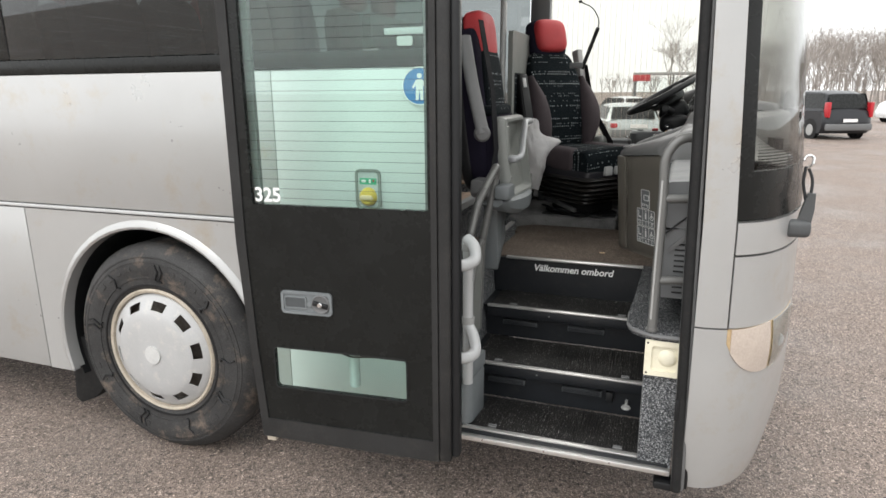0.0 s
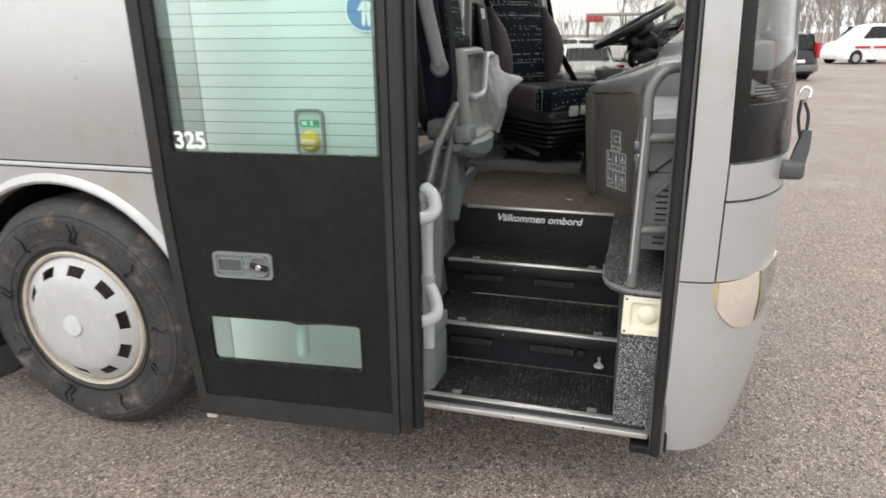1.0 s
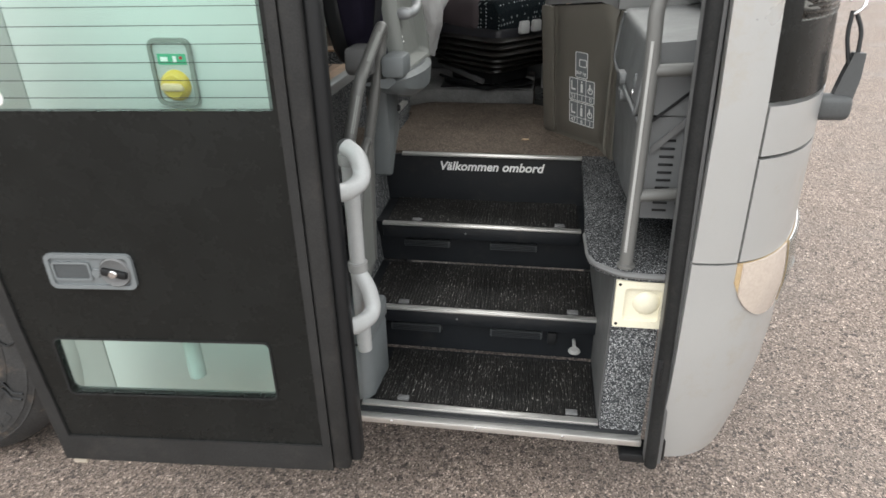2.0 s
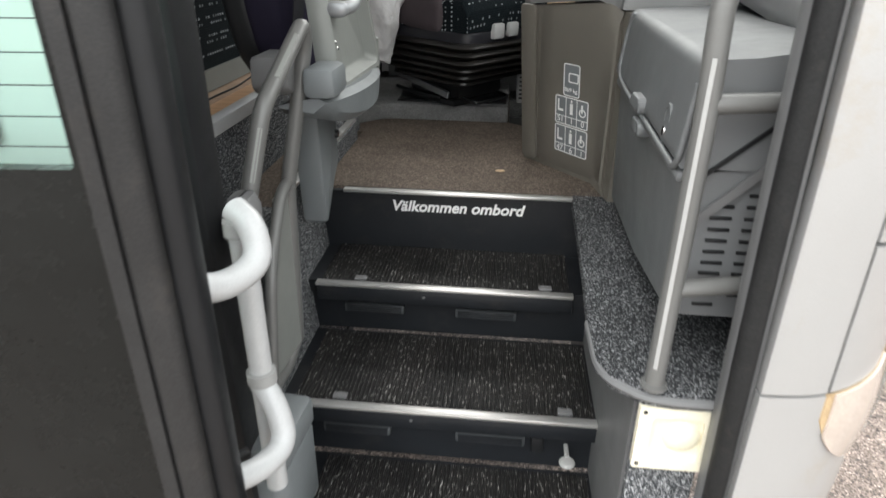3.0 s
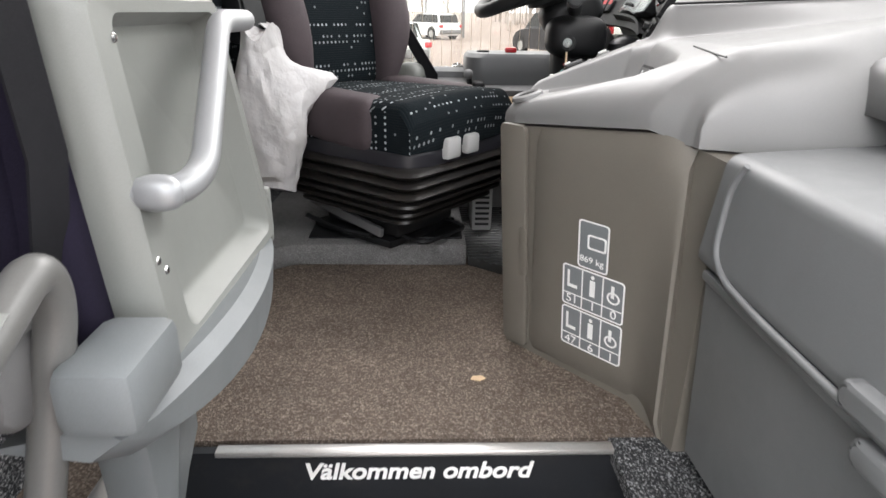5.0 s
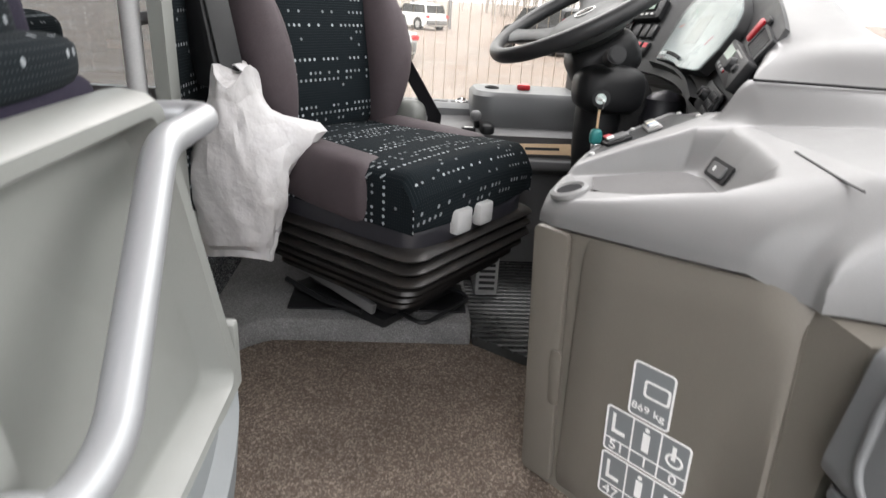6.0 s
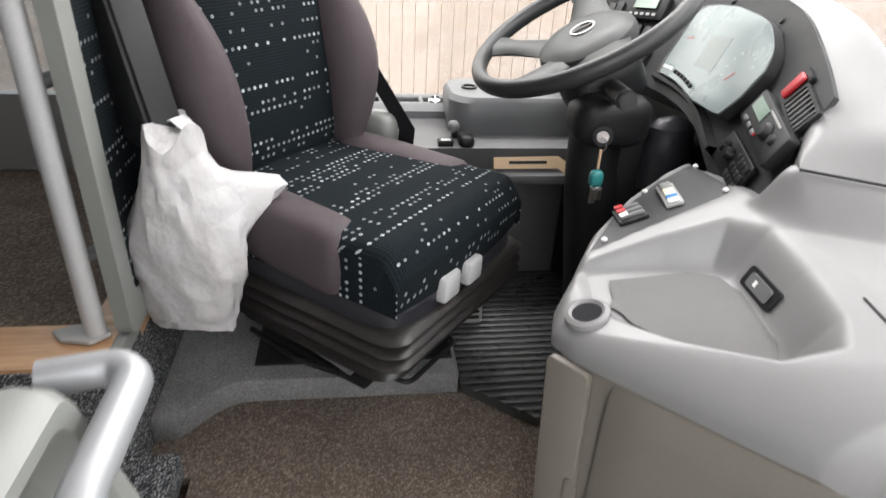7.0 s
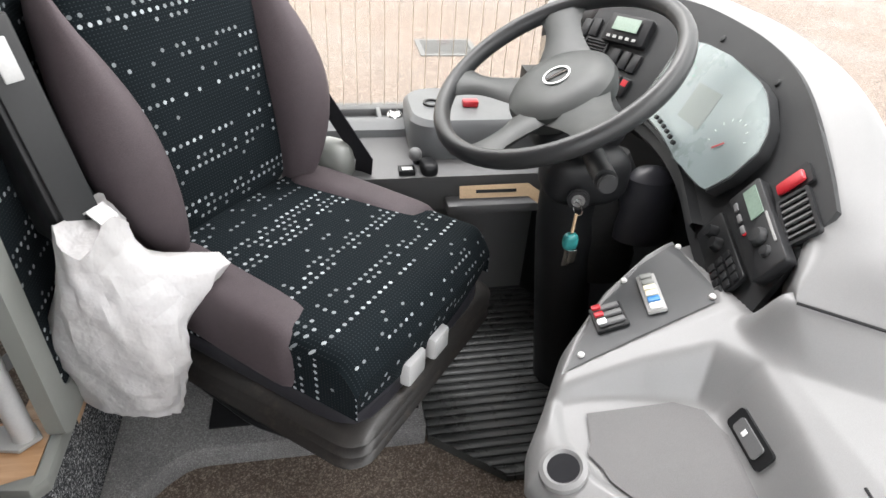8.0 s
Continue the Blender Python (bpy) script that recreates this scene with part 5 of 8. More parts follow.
part("bellows", bellows(), BELLOWS, seat, "black folded rubber bellows")
part("seat_pan", soft(0.014, 0, 1.268, 0.256, 0.238, 0.030, 8, 20, m=SM), PAN_DARK, seat, "dark grey seat pan")
def cushion(x0, x1, y0, y1, zt, zb, crown=0.012, drop=0.05, r=0.045):
    """A padded slab with a rolled front edge; UV in metres."""
    bm = bmesh.new()
    uv = bm.loops.layers.uv.new("UVMap")
    nx, ny = 44, 48
    def top(fx, fy):
        z = zt + crown * (1 - (2 * fy - 1) ** 2) + 0.012 * (fx - 0.5)
        e = (1 - fx) * (x1 - x0)
        if e < r:
            z -= drop * (1 - e / r) ** 2
        for q in (fy * (y1 - y0), (1 - fy) * (y1 - y0)):
            if q < r * 0.6:
                z -= 0.02 * (1 - q / (r * 0.6)) ** 2
        return z
    rows = []
    for i in range(nx + 1):
        fx = 1 - (1 - i / nx) ** 1.5
        row = []
        for j in range(ny + 1):
            fy = j / ny
            y = y0 + (y1 - y0) * fy
            bow = 0.02 * (1 - (2 * fy - 1) ** 2)
            x = x0 + (x1 + bow - x0) * fx
            row.append(bm.verts.new((x, y, top(fx, fy))))
        rows.append(row)
    low = [[bm.verts.new((v.co.x, v.co.y, zb)) for v in (rows[i][0], rows[i][ny])] for i in range(nx + 1)]
    fl = [bm.verts.new((v.co.x - 0.012, v.co.y, zb)) for v in rows[nx]]
    bk = [bm.verts.new((v.co.x, v.co.y, zb)) for v in rows[0]]
    for i in range(nx):
        for j in range(ny):
            bm.faces.new((rows[i][j], rows[i + 1][j], rows[i + 1][j + 1], rows[i][j + 1]))
        bm.faces.new((rows[i][0], rows[i + 1][0], low[i + 1][0], low[i][0]))
        bm.faces.new((rows[i][ny], rows[i + 1][ny], low[i + 1][1], low[i][1]))
    for j in range(ny):
        bm.faces.new((rows[nx][j], rows[nx][j + 1], fl[j + 1], fl[j]))
        bm.faces.new((rows[0][j], rows[0][j + 1], bk[j + 1], bk[j]))
    for f in bm.faces:
        f.normal_update()
        for l in f.loops:
            c = l.vert.co
            l[uv].uv = (c.z + c.y * 0.3, c.x) if abs(f.normal.y) > 0.8 else (c.y, c.x - (c.z - zt) * 0.9)
    bm.transform(SM)
    return bm


part("cushion", cushion(-0.21, 0.268, -0.236, 0.236, 1.405, 1.290, 0.014), DOTS, seat, "dotted cloth cushion")
for sgn in (-1, 1):
    secs = []
    for i in range(21):
        f = i / 20
        k = max(0.30, 1 - abs(2 * f - 1) ** 14) ** 0.5
        cy = sgn * (0.196 - 0.016 * (1 - f) ** 2)
        w, h = 0.056 * k, 0.074 * k
        secs.append([(-0.205 + 0.355 * f, cy + w * abs(math.cos(a)) ** 0.65 * (1 if math.cos(a) > 0 else -1), 1.342 + 0.012 * (1 - f) + h * abs(math.sin(a)) ** 0.65 * (1 if math.sin(a) > 0 else -1)) for a in (2 * math.pi * q / 24 for q in range(24))])
    part("side_bolster", loft(secs, m=SM), LEATHER, seat, "plum-grey side bolster")
part("tilt_button", box(0.262, 0.290, -0.112, -0.054, 1.262, 1.318, 0.008, 2, m=SM), WHITE_PAINT, seat, "white adjusting lever")
part("tilt_button", box(0.270, 0.296, -0.034, 0.020, 1.266, 1.318, 0.008, 2, m=SM), WHITE_PAINT, seat, "white adjusting lever")
BK = SM @ Matrix.Translation((-0.235, 0, 1.38)) @ pose(0, 0, 0, 0, -15, 0)


def back_bm(w0, w1, h, t, p=5):
    bm = soft(0, 0, h / 2, t, 1.0, h / 2, p, 22)
    for v in bm.verts:
        f = max(0, min(1, v.co.z / h))
        w = w0 + (w1 - w0) * f
        v.co.y *= w
        v.co.x += 0.03 * math.sin(math.pi * min(1, f * 1.1)) - 0.015
    uvl = bm.loops.layers.uv.verify()
    for f in bm.faces:
        for l in f.loops:
            l[uvl].uv = (l.vert.co.y, l.vert.co.z)
    bm.transform(BK)
    return bm


part("backrest", back_bm(0.205, 0.195, 0.64, 0.055), DOTS, seat, "dotted cloth backrest")
part("back_shell", soft(-0.06, 0, 0.32, 0.035, 0.20, 0.33, 5, 16, m=BK), BLACK, seat)
for sgn in (-1, 1):
    secs = []
    for i in range(17):
        f = i / 16
        z = -0.02 + 0.49 * f
        bul = 0.028 * math.sin(math.pi * min(1, f * 1.15)) ** 0.8
        w = 0.034 + bul
        cx = 0.035 + 0.045 * math.sin(math.pi * min(1, f * 1.1))
        cy = sgn * (0.168 + 0.044 * math.sin(math.pi * min(0.5, f * 0.9)))
        k = max(0.25, math.sin(math.pi * min(0.98, max(0.02, f))) ** 0.35)
        secs.append([(cx + 0.075 * k * math.cos(a), cy + w * k * math.sin(a), z) for a in (2 * math.pi * q / 18 for q in range(18))])
    part("back_bolster", loft(secs, m=BK), LEATHER, seat, "plum-grey padded back bolster")
part("headrest", soft(0.030, 0, 0.735, 0.045, 0.122, 0.105, 4, 14, m=BK), RED, seat, "red headrest")
part("head_block", soft(-0.012, 0, 0.725, 0.05, 0.145, 0.125, 4, 14, m=BK), NAVY, seat, "dark headrest block")
part("armrest_face", box(-0.358, -0.302, -0.01, 0.305, 0.047, 0.056, 0.003, m=SM @ Matrix.Translation((-0.205, 0, 1.545)) @ pose(0, 0, 0, 0, -16, 0) @ Matrix(((0, 0, 1, 0), (1, 0, 0, 0), (0, 1, 0, 0), (0, 0, 0, 1)))), PANEL_DARK, seat, "grey face of the armrest")
part("armrest_slot", box(-0.344, -0.318, 0.222, 0.280, 0.055, 0.0585, 0.002, m=SM @ Matrix.Translation((-0.205, 0, 1.545)) @ pose(0, 0, 0, 0, -16, 0) @ Matrix(((0, 0, 1, 0), (1, 0, 0, 0), (0, 1, 0, 0), (0, 0, 0, 1)))), WHITE_PAINT, seat, "white buckle in the armrest end")
# armrest folded up on the aisle side, belt on the window side
part("armrest", prism([(-0.035, 0.0), (0.02, -0.02), (0.045, 0.0), (0.05, 0.31), (-0.03, 0.31)], -0.365, -0.295, "y", 0.008, m=SM @ Matrix.Translation((-0.205, 0, 1.545)) @ pose(0, 0, 0, 0, -16, 0)), BLACK, seat, "black armrest folded upright")
part("belt_arm", box(-0.03, 0.03, 0.225, 0.272, 0.16, 0.66, 0.01, m=BK), GREY, seat, "grey belt guide")
part("belt", strap([BK @ Vector((0.03, 0.272, 0.55)), BK @ Vector((0.055, 0.262, 0.25)), SM @ Vector((-0.10, 0.30, 1.42)), SM @ Vector((-0.12, 0.31, 1.28))], 0.044, 0.003, SM.to_3x3() @ Vector((1, 0.2, 0.2))), SEAT_BELT, seat, "dark belt webbing")
part("belt_reel", soft(-0.17, 0.275, 1.40, 0.05, 0.035, 0.06, 3, 12, m=SM), SHELL, seat, "pale belt stalk")
part("slide_frame", box(-0.20, 0.12, -0.15, 0.15, 0.988, 1.012, 0.006, m=SM), BLACK, seat)
part("lift_base", box(-0.17, 0.13, -0.13, 0.13, 1.012, 1.10, 0.02, m=SM), BLACK, seat, "black lifting gear under the bellows")
for sgn in (-1, 1):
    part("scissor_arm", box(-0.21, 0.09, sgn * 0.150 - 0.008, sgn * 0.150 + 0.008, -0.014, 0.014, 0.004, m=SM @ Matrix.Translation((0, 0, 1.045)) @ pose(0, 0, 0, 0, 9, 0)), GREY_DARK, seat, "steel scissor arm")
part("adjust_rail", tube([SM @ Vector(p) for p in ((-0.20, -0.175, 1.03), (-0.05, -0.185, 1.02), (0.06, -0.165, 1.02))], 0.007, 0.03, 8), BLACK, seat, "bare metal adjusting rail")
part("slide_lever", tube([SM @ Vector(p) for p in ((0.10, -0.10, 1.02), (0.20, -0.10, 1.01), (0.20, 0.10, 1.01), (0.10, 0.10, 1.02))], 0.006, 0.03, 8), BLACK, seat)

mic = thing("microphone", (0.02, 4.75, 1.89), "thin black gooseneck microphone clipped to the driver's seat", "microphone")
part("grip", tube([(0.017, 4.75, 1.885), (0.105, 4.75, 2.13)], 0.012, 0.0, 12), BLACK, mic)
part("gooseneck", tube([(0.105, 4.75, 2.13), (0.108, 4.75, 2.18), (0.07, 4.75, 2.25), (-0.008, 4.75, 2.286)], 0.0035, 0.05, 8), BLACK, mic)
part("capsule", soft(-0.010, 4.75, 2.288, 0.012, 0.009, 0.009, 2.2, 10), BLACK, mic)
part("clip", box(-0.06, 0.025, 4.735, 4.765, 1.89, 1.925, 0.006), GREY_DARK, mic)

bag = thing("plastic_bag", (-0.21, 4.42, 1.15), "crumpled white plastic bag hung over the armrest", "bag")


def bag_bm():
    """A carrier bag hung by one loop: gathered at the top, slack and creased, the other loop lifted to one side."""
    rnd = random.Random(5)
    secs = []
    n = 44
    for i in range(23):
        f = i / 22
        z = 1.566 - 0.410 * f
        w = 0.040 + 0.076 * smooth_step(f * 1.5) - 0.030 * smooth_step((f - 0.6) / 0.4)
        t = 0.057 + 0.010 * math.sin(math.pi * min(1, f * 1.1))
        if f > 0.93:
            w, t = w * 0.97, t * 0.6
        row = []
        for k in range(n):
            a = 2 * math.pi * k / n
            cr = 1 + 0.07 * math.sin(a * 3 + f * 5) + 0.085 * abs(math.sin(a * 4.5 - f * 7)) + 0.075 * abs(math.sin(a * 8 + f * 12 + 2 * math.sin(f * 9))) - 0.07 + rnd.uniform(-0.025, 0.025)
            lift = math.exp(-((f - 0.35) / 0.11) ** 2) * max(0, math.cos(a - 0.65)) ** 3
            x = w * cr * math.cos(a) - 0.020 * f + 0.098 * lift
            row.append((x, t * cr * math.sin(a) * (1 - 0.5 * lift) + 0.085 * lift, z + 0.010 * math.sin(a * 2 + f * 4) * f + 0.030 * lift + 0.022 * math.cos(a * 3 + 0.6) * (1 - f) ** 4))
        secs.append(row)
    return loft(secs, m=SM @ Matrix.Translation((-0.150, -0.328, 0)) @ pose(0, 0, 0, 0, 0, 24))


def smooth_step(t):
    t = max(0.0, min(1.0, t))
    return t * t * (3 - 2 * t)


part("film", bag_bm(), BAG, bag, "crumpled white film")
BL = SM @ Matrix.Translation((-0.150, -0.328, 0)) @ pose(0, 0, 0, 0, 0, 24)
part("handle_loop", strap([BL @ Vector(p) for p in ((-0.030, 0.0, 1.534), (-0.026, 0.012, 1.572), (0.0, 0.020, 1.584), (0.024, 0.012, 1.570), (0.032, 0.0, 1.530))], 0.035, 0.003, BL.to_3x3() @ Vector((0.2, 1, 0))), BAG, bag, "twisted handle loop")

# ---- driver's floor ----
plinth = thing("seat_plinth", (0.0, 4.6, 0.917), "low grey felt-covered plinth under the driver's seat", "plinth")
part("block", prism([(-0.165, 4.468), (0.302, 4.464), (0.302, 5.18), (-0.354, 5.18), (-0.354, 4.36), (-0.305, 4.365), (-0.245, 4.432), (-0.215, 4.456), (-0.195, 4.465)], 0.917, 0.982, "z", 0.006), CARPET_GREY, plinth, "grey felt covering")
part("rail_plate", box(-0.165, 0.292, 4.515, 4.680, 0.982, 0.988, 0.002), BLACK, plinth, "black slide rail plate")
setting("wall_podium_side", box(-0.371, -0.356, 4.422, 5.16, 0.917, 1.158), CARPET, "speckled carpet face of the raised floor", "wall")
matf = thing("driver_mat", (0.55, 4.6, 0.917), "black ribbed rubber floor mat at the pedals", "mat")


def mat_bm():
    n = 27
    prof = []
    for i in range(n):
        a = 4.345 + 0.66 * i / n
        w = 0.66 / n
        prof += [(a, 0.9375), (a + w * 0.07, 0.9375), (a + w * 0.12, 0.942), (a + w * 0.30, 0.9445), (a + w * 0.80, 0.9445), (a + w * 0.95, 0.942)]
    def left(y):
        return 0.308 if y > 4.468 else 0.308 + (4.468 - y) * 1.25
    rows = []
    for y, z in prof:
        rows.append([(left(y), y, z), (0.86, y, z), (0.86, y, 0.918), (left(y), y, 0.918)])
    return loft(rows)


part("ribs", mat_bm(), DRIVER_MAT, matf)
heater = thing("heater_grille", (0.36, 4.78, 0.93), "small pale slotted heater box beside the seat", "heater")
part("body", box(0.335, 0.40, 4.70, 4.86, 0.945, 1.105, 0.006), GREY, heater)
for k in range(7):
    part("slot", box(0.345, 0.39, 4.696, 4.701, 0.965 + k * 0.018, 0.972 + k * 0.018), BLACK, heater)

scrap = thing("paper_scrap", (0.285, 3.852, 0.918), "small pale scrap of paper on the carpet", "scrap")
part("paper", prism([(0.270, 3.849), (0.288, 3.843), (0.301, 3.852), (0.294, 3.861), (0.275, 3.860)], 0.918, 0.9205, "z"), TAN, scrap)

# ---- console beside the driver ----
def lerp_list(xs, ys, x):
    return float(np.interp(x, xs, ys))


def inside_depth(px, py, poly):
    """Distance of a point to a polygon's edge, positive inside."""
    d, odd = 1e9, False
    n = len(poly)
    for i in range(n):
        (ax, ay), (bx, by) = poly[i], poly[(i + 1) % n]
        ex, ey = bx - ax, by - ay
        t = max(0, min(1, ((px - ax) * ex + (py - ay) * ey) / (ex * ex + ey * ey)))
        d = min(d, math.hypot(px - ax - t * ex, py - ay - t * ey))
        if (ay > py) != (by > py) and px < ax + (py - ay) * ex / ey:
            odd = not odd
    return d if odd else -d


def smooth01(t):
    t = max(0.0, min(1.0, t))
    return t * t * (3 - 2 * t)


LEFT_Y = [3.60, 3.685, 3.705, 3.735, 3.76, 3.84, 3.92, 3.97, 4.01, 4.06, 4.12, 4.20, 4.28, 4.33, 4.36]
LEFT_X = [0.588, 0.582, 0.568, 0.528, 0.506, 0.446, 0.386, 0.350, 0.336, 0.352, 0.392, 0.440, 0.520, 0.60, 0.70]
TRAY = [(0.386, 4.045), (0.398, 4.118), (0.52, 4.114), (0.605, 4.100), (0.632, 4.05), (0.622, 3.95), (0.605, 3.86), (0.585, 3.825), (0.53, 3.835), (0.455, 3.915), (0.408, 3.985)]
SWITCHES = [(0.418, 4.142), (0.50, 4.245), (0.60, 4.318), (0.675, 4.345), (0.664, 4.21), (0.645, 4.17), (0.56, 4.16)]


def seam_z(y):
    """Height of the joint between the soft top and the taupe locker under it."""
    return lerp_list([3.60, 3.70, 3.735, 3.985, 4.05, 4.36], [1.430, 1.434, 1.450, 1.418, 1.412, 1.412], y)


def console_top(x, y):
    z = 1.466 + 0.40 * (x - 0.38) - 0.17 * max(0, y - 4.15)
    if x > 0.655:
        z -= 0.21 * (x - 0.655)
    d = inside_depth(x, y, TRAY)
    floor = 1.462 + 0.15 * (x - 0.40) - 0.06 * max(0, 3.98 - y)
    k = smooth01((d + 0.010) / (0.026 + 0.03 * smooth01((x - 0.44) / 0.16)))
    z = z * (1 - k) + min(z, floor) * k
    foot, top = 4.015 - 1.0 * (x - 0.67), 4.083 - 0.86 * (x - 0.675)
    climb = max(0.0, min(1.0, (y - foot) / (top - foot)))
    rise = (0.35 * smooth01(climb) + 0.65 * climb) * smooth01((x - 0.632) / 0.045) * (1 - smooth01((y - 4.098) / 0.035))
    z += (1.640 + 0.05 * (x - 0.675) - z) * rise
    well = smooth01((x - 0.668) / 0.016) * smooth01((y - 4.125) / 0.03)
    z += (min(z, 1.525) - z) * well
    e = inside_depth(x, y, SWITCHES)
    z -= 0.006 * smooth01((e + 0.002) / 0.006)
    return z


def console_bm():
    """The soft top: a moulded skin whose outer edge rolls over to the joint."""
    bm = bmesh.new()
    ny, nx = 190, 190
    rows = []
    for j in range(ny + 1):
        row = []
        for i in range(nx + 1):
            f = (i / nx) ** 1.5
            x = 0.6
            for turn in range(6):
                front = 3.60 + 0.07 * (1 - smooth01((x - 0.56) / 0.24))
                y = front + (4.36 - front) * j / ny
                xl = lerp_list(LEFT_Y, LEFT_X, y)
                x = xl + (1.06 - xl) * f
            low = seam_z(y) + 0.012
            wide = 0.022 + 0.05 * smooth01((4.0 - y) / 0.25)
            a, b = (x - xl) * (0.8 + 0.2 * smooth01((y - 3.93) / 0.1)) + 1e-5, (y - front) * 0.85 + 1e-5
            d = a * b / math.hypot(a, b)
            k = max(0.0, min(1.0, d / wide))
            z = console_top(x, y)
            z = low + (z - low) * math.sqrt(1 - (1 - k) ** 2)
            row.append(bm.verts.new((x, y, z)))
        rows.append(row)
    for j in range(ny):
        for i in range(nx):
            bm.faces.new((rows[j][i], rows[j][i + 1], rows[j + 1][i + 1], rows[j + 1][i]))
    rim = [r[0] for r in reversed(rows)] + rows[0][1:]
    low = [bm.verts.new((v.co.x, v.co.y, seam_z(v.co.y))) for v in rim]
    under = [bm.verts.new((v.co.x + 0.02, v.co.y + 0.02, v.co.z)) for v in low]
    for ra, rb in ((rim, low), (low, under)):
        for a, b, c, d in zip(ra, ra[1:], rb[1:], rb):
            bm.faces.new((a, b, c, d))
    return bm


console = thing("driver_console", (0.6, 3.95, 0.917), "grey moulded console with coin tray and switch panel", "console")
part("top", console_bm(), CONSOLE, console, "soft grey moulded top")
# inlays
def inlay(poly, lift, inset, mat, name, label):
    xs = [p[0] for p in poly]
    ys = [p[1] for p in poly]
    cx, cy = sum(xs) / len(xs), sum(ys) / len(ys)
    ringpts = []
    m = len(poly)
    for i in range(m):
        a, b = poly[i], poly[(i + 1) % m]
        for k in range(16):
            t = k / 16
            ringpts.append((a[0] + (b[0] - a[0]) * t, a[1] + (b[1] - a[1]) * t))
    rows = []
    for s in np.linspace(0.002, inset, 30):
        rows.append([(cx + (x - cx) * s, cy + (y - cy) * s) for x, y in ringpts])
    secs = [[(x, y, console_top(x, y) + lift) for x, y in r] for r in rows]
    return part(name, loft(secs, caps=False), mat, console, label)


inlay([(0.424, 4.036), (0.434, 4.080), (0.548, 4.070), (0.580, 4.048), (0.588, 4.005), (0.576, 3.90), (0.560, 3.862), (0.53, 3.868), (0.470, 3.918), (0.428, 3.978), (0.424, 4.000), (0.414, 4.022)], 0.0040, 1.0, FELT_TOP, "tray_mat", "felt lining of the tray")
inlay(SWITCHES, 0.0022, 0.955, SWITCH_GREY, "switch_panel", "dark switch panel with four screws")
cup = part("cup_ring", spin([(0.0, -0.03), (0.019, -0.03), (0.020, 0.003), (0.024, 0.006), (0.030, 0.003), (0.031, -0.004)], (0.377, 4.005, console_top(0.377, 4.005) + 0.003), (-0.30, 0, 0.95), 28), CONSOLE, console, "round socket in the console edge")
# disc closes the socket, its black standing in for the shaded depth
part("socket_disc", disc((0.377, 4.005, console_top(0.377, 4.005) + 0.003), (-0.30, 0, 0.95), 0.0205, 0.003, 20), SEAT_BELT, cup)
for sx, sy in ((0.454, 4.165), (0.567, 4.290), (0.672, 4.330), (0.645, 4.185)):
    part("panel_screw", spin([(0.0, 0.004), (0.004, 0.003), (0.0055, 0.0)], (sx, sy, console_top(sx, sy) + 0.004), (-0.4, 0, 1), 12), EMBLEM, console)


def on_console(x, y, lift=0.003):
    e = 0.004
    zx = (console_top(x + e, y) - console_top(x - e, y)) / (2 * e)
    zy = (console_top(x, y + e) - console_top(x, y - e)) / (2 * e)
    n = Vector((-zx, -zy, 1)).normalized()
    return Vector((x, y, console_top(x, y) + lift)), n


def console_frame(x, y, ang, lift=0.003):
    p, n = on_console(x, y, lift)
    d = Vector((math.cos(radians(ang)), math.sin(radians(ang)), 0))
    d = (d - n * d.dot(n)).normalized()
    return Matrix.Translation(p) @ Matrix((d, n.cross(d), n)).transposed().to_4x4()


F1 = console_frame(0.515, 4.218, -8)
sw = part("rocker_block", box(-0.024, 0.024, -0.028, 0.028, 0.0, 0.006, 0.002, m=F1), BLACK, console, "three small lever switches")
for k, mt in enumerate((RED_PLASTIC, RED_PLASTIC, WHITE)):
    yk = 0.017 - 0.017 * k
    part("switch_lever", box(-0.018, 0.02, yk - 0.005, yk + 0.005, 0.006, 0.012, 0.002, m=F1), GREY_DARK, sw)
    part("lever_cap", box(-0.02, -0.006, yk - 0.005, yk + 0.005, 0.011, 0.016, 0.002, m=F1), mt, sw)
F2 = console_frame(0.585, 4.238, -14)
sw2 = part("button_strip", box(-0.014, 0.014, -0.048, 0.042, 0.0, 0.007, 0.002, m=F2), GREY, console, "column of small push buttons")
for k in range(6):
    yk = 0.033 - 0.0145 * k
    part("push_button", box(-0.009, 0.009, yk - 0.006, yk + 0.006, 0.007, 0.012, 0.002, m=F2), (SHELL, SHELL, CREAM, CREAM, BLUE, WHITE)[k], sw2)
usb = thing("socket_switch", (0.622, 3.99, 1.5), "black rocker switch set in the tray wall", "switch")
UM = basis((0.598, 3.985, 1.514), (-0.08, -1, 0.0), (0.42, 0.0, 0.91))
part("housing", prism(rounded(0.076, 0.031, 0.006, 4), -0.018, 0.001, m=UM), BLACK, usb)
part("rocker", prism(rounded(0.05, 0.020, 0.004, 4), 0.001, 0.004, m=UM), GREY_DARK, usb)
part("rocker_mark", box(-0.010, -0.004, -0.004, 0.004, 0.004, 0.005, m=UM), WHITE, usb)

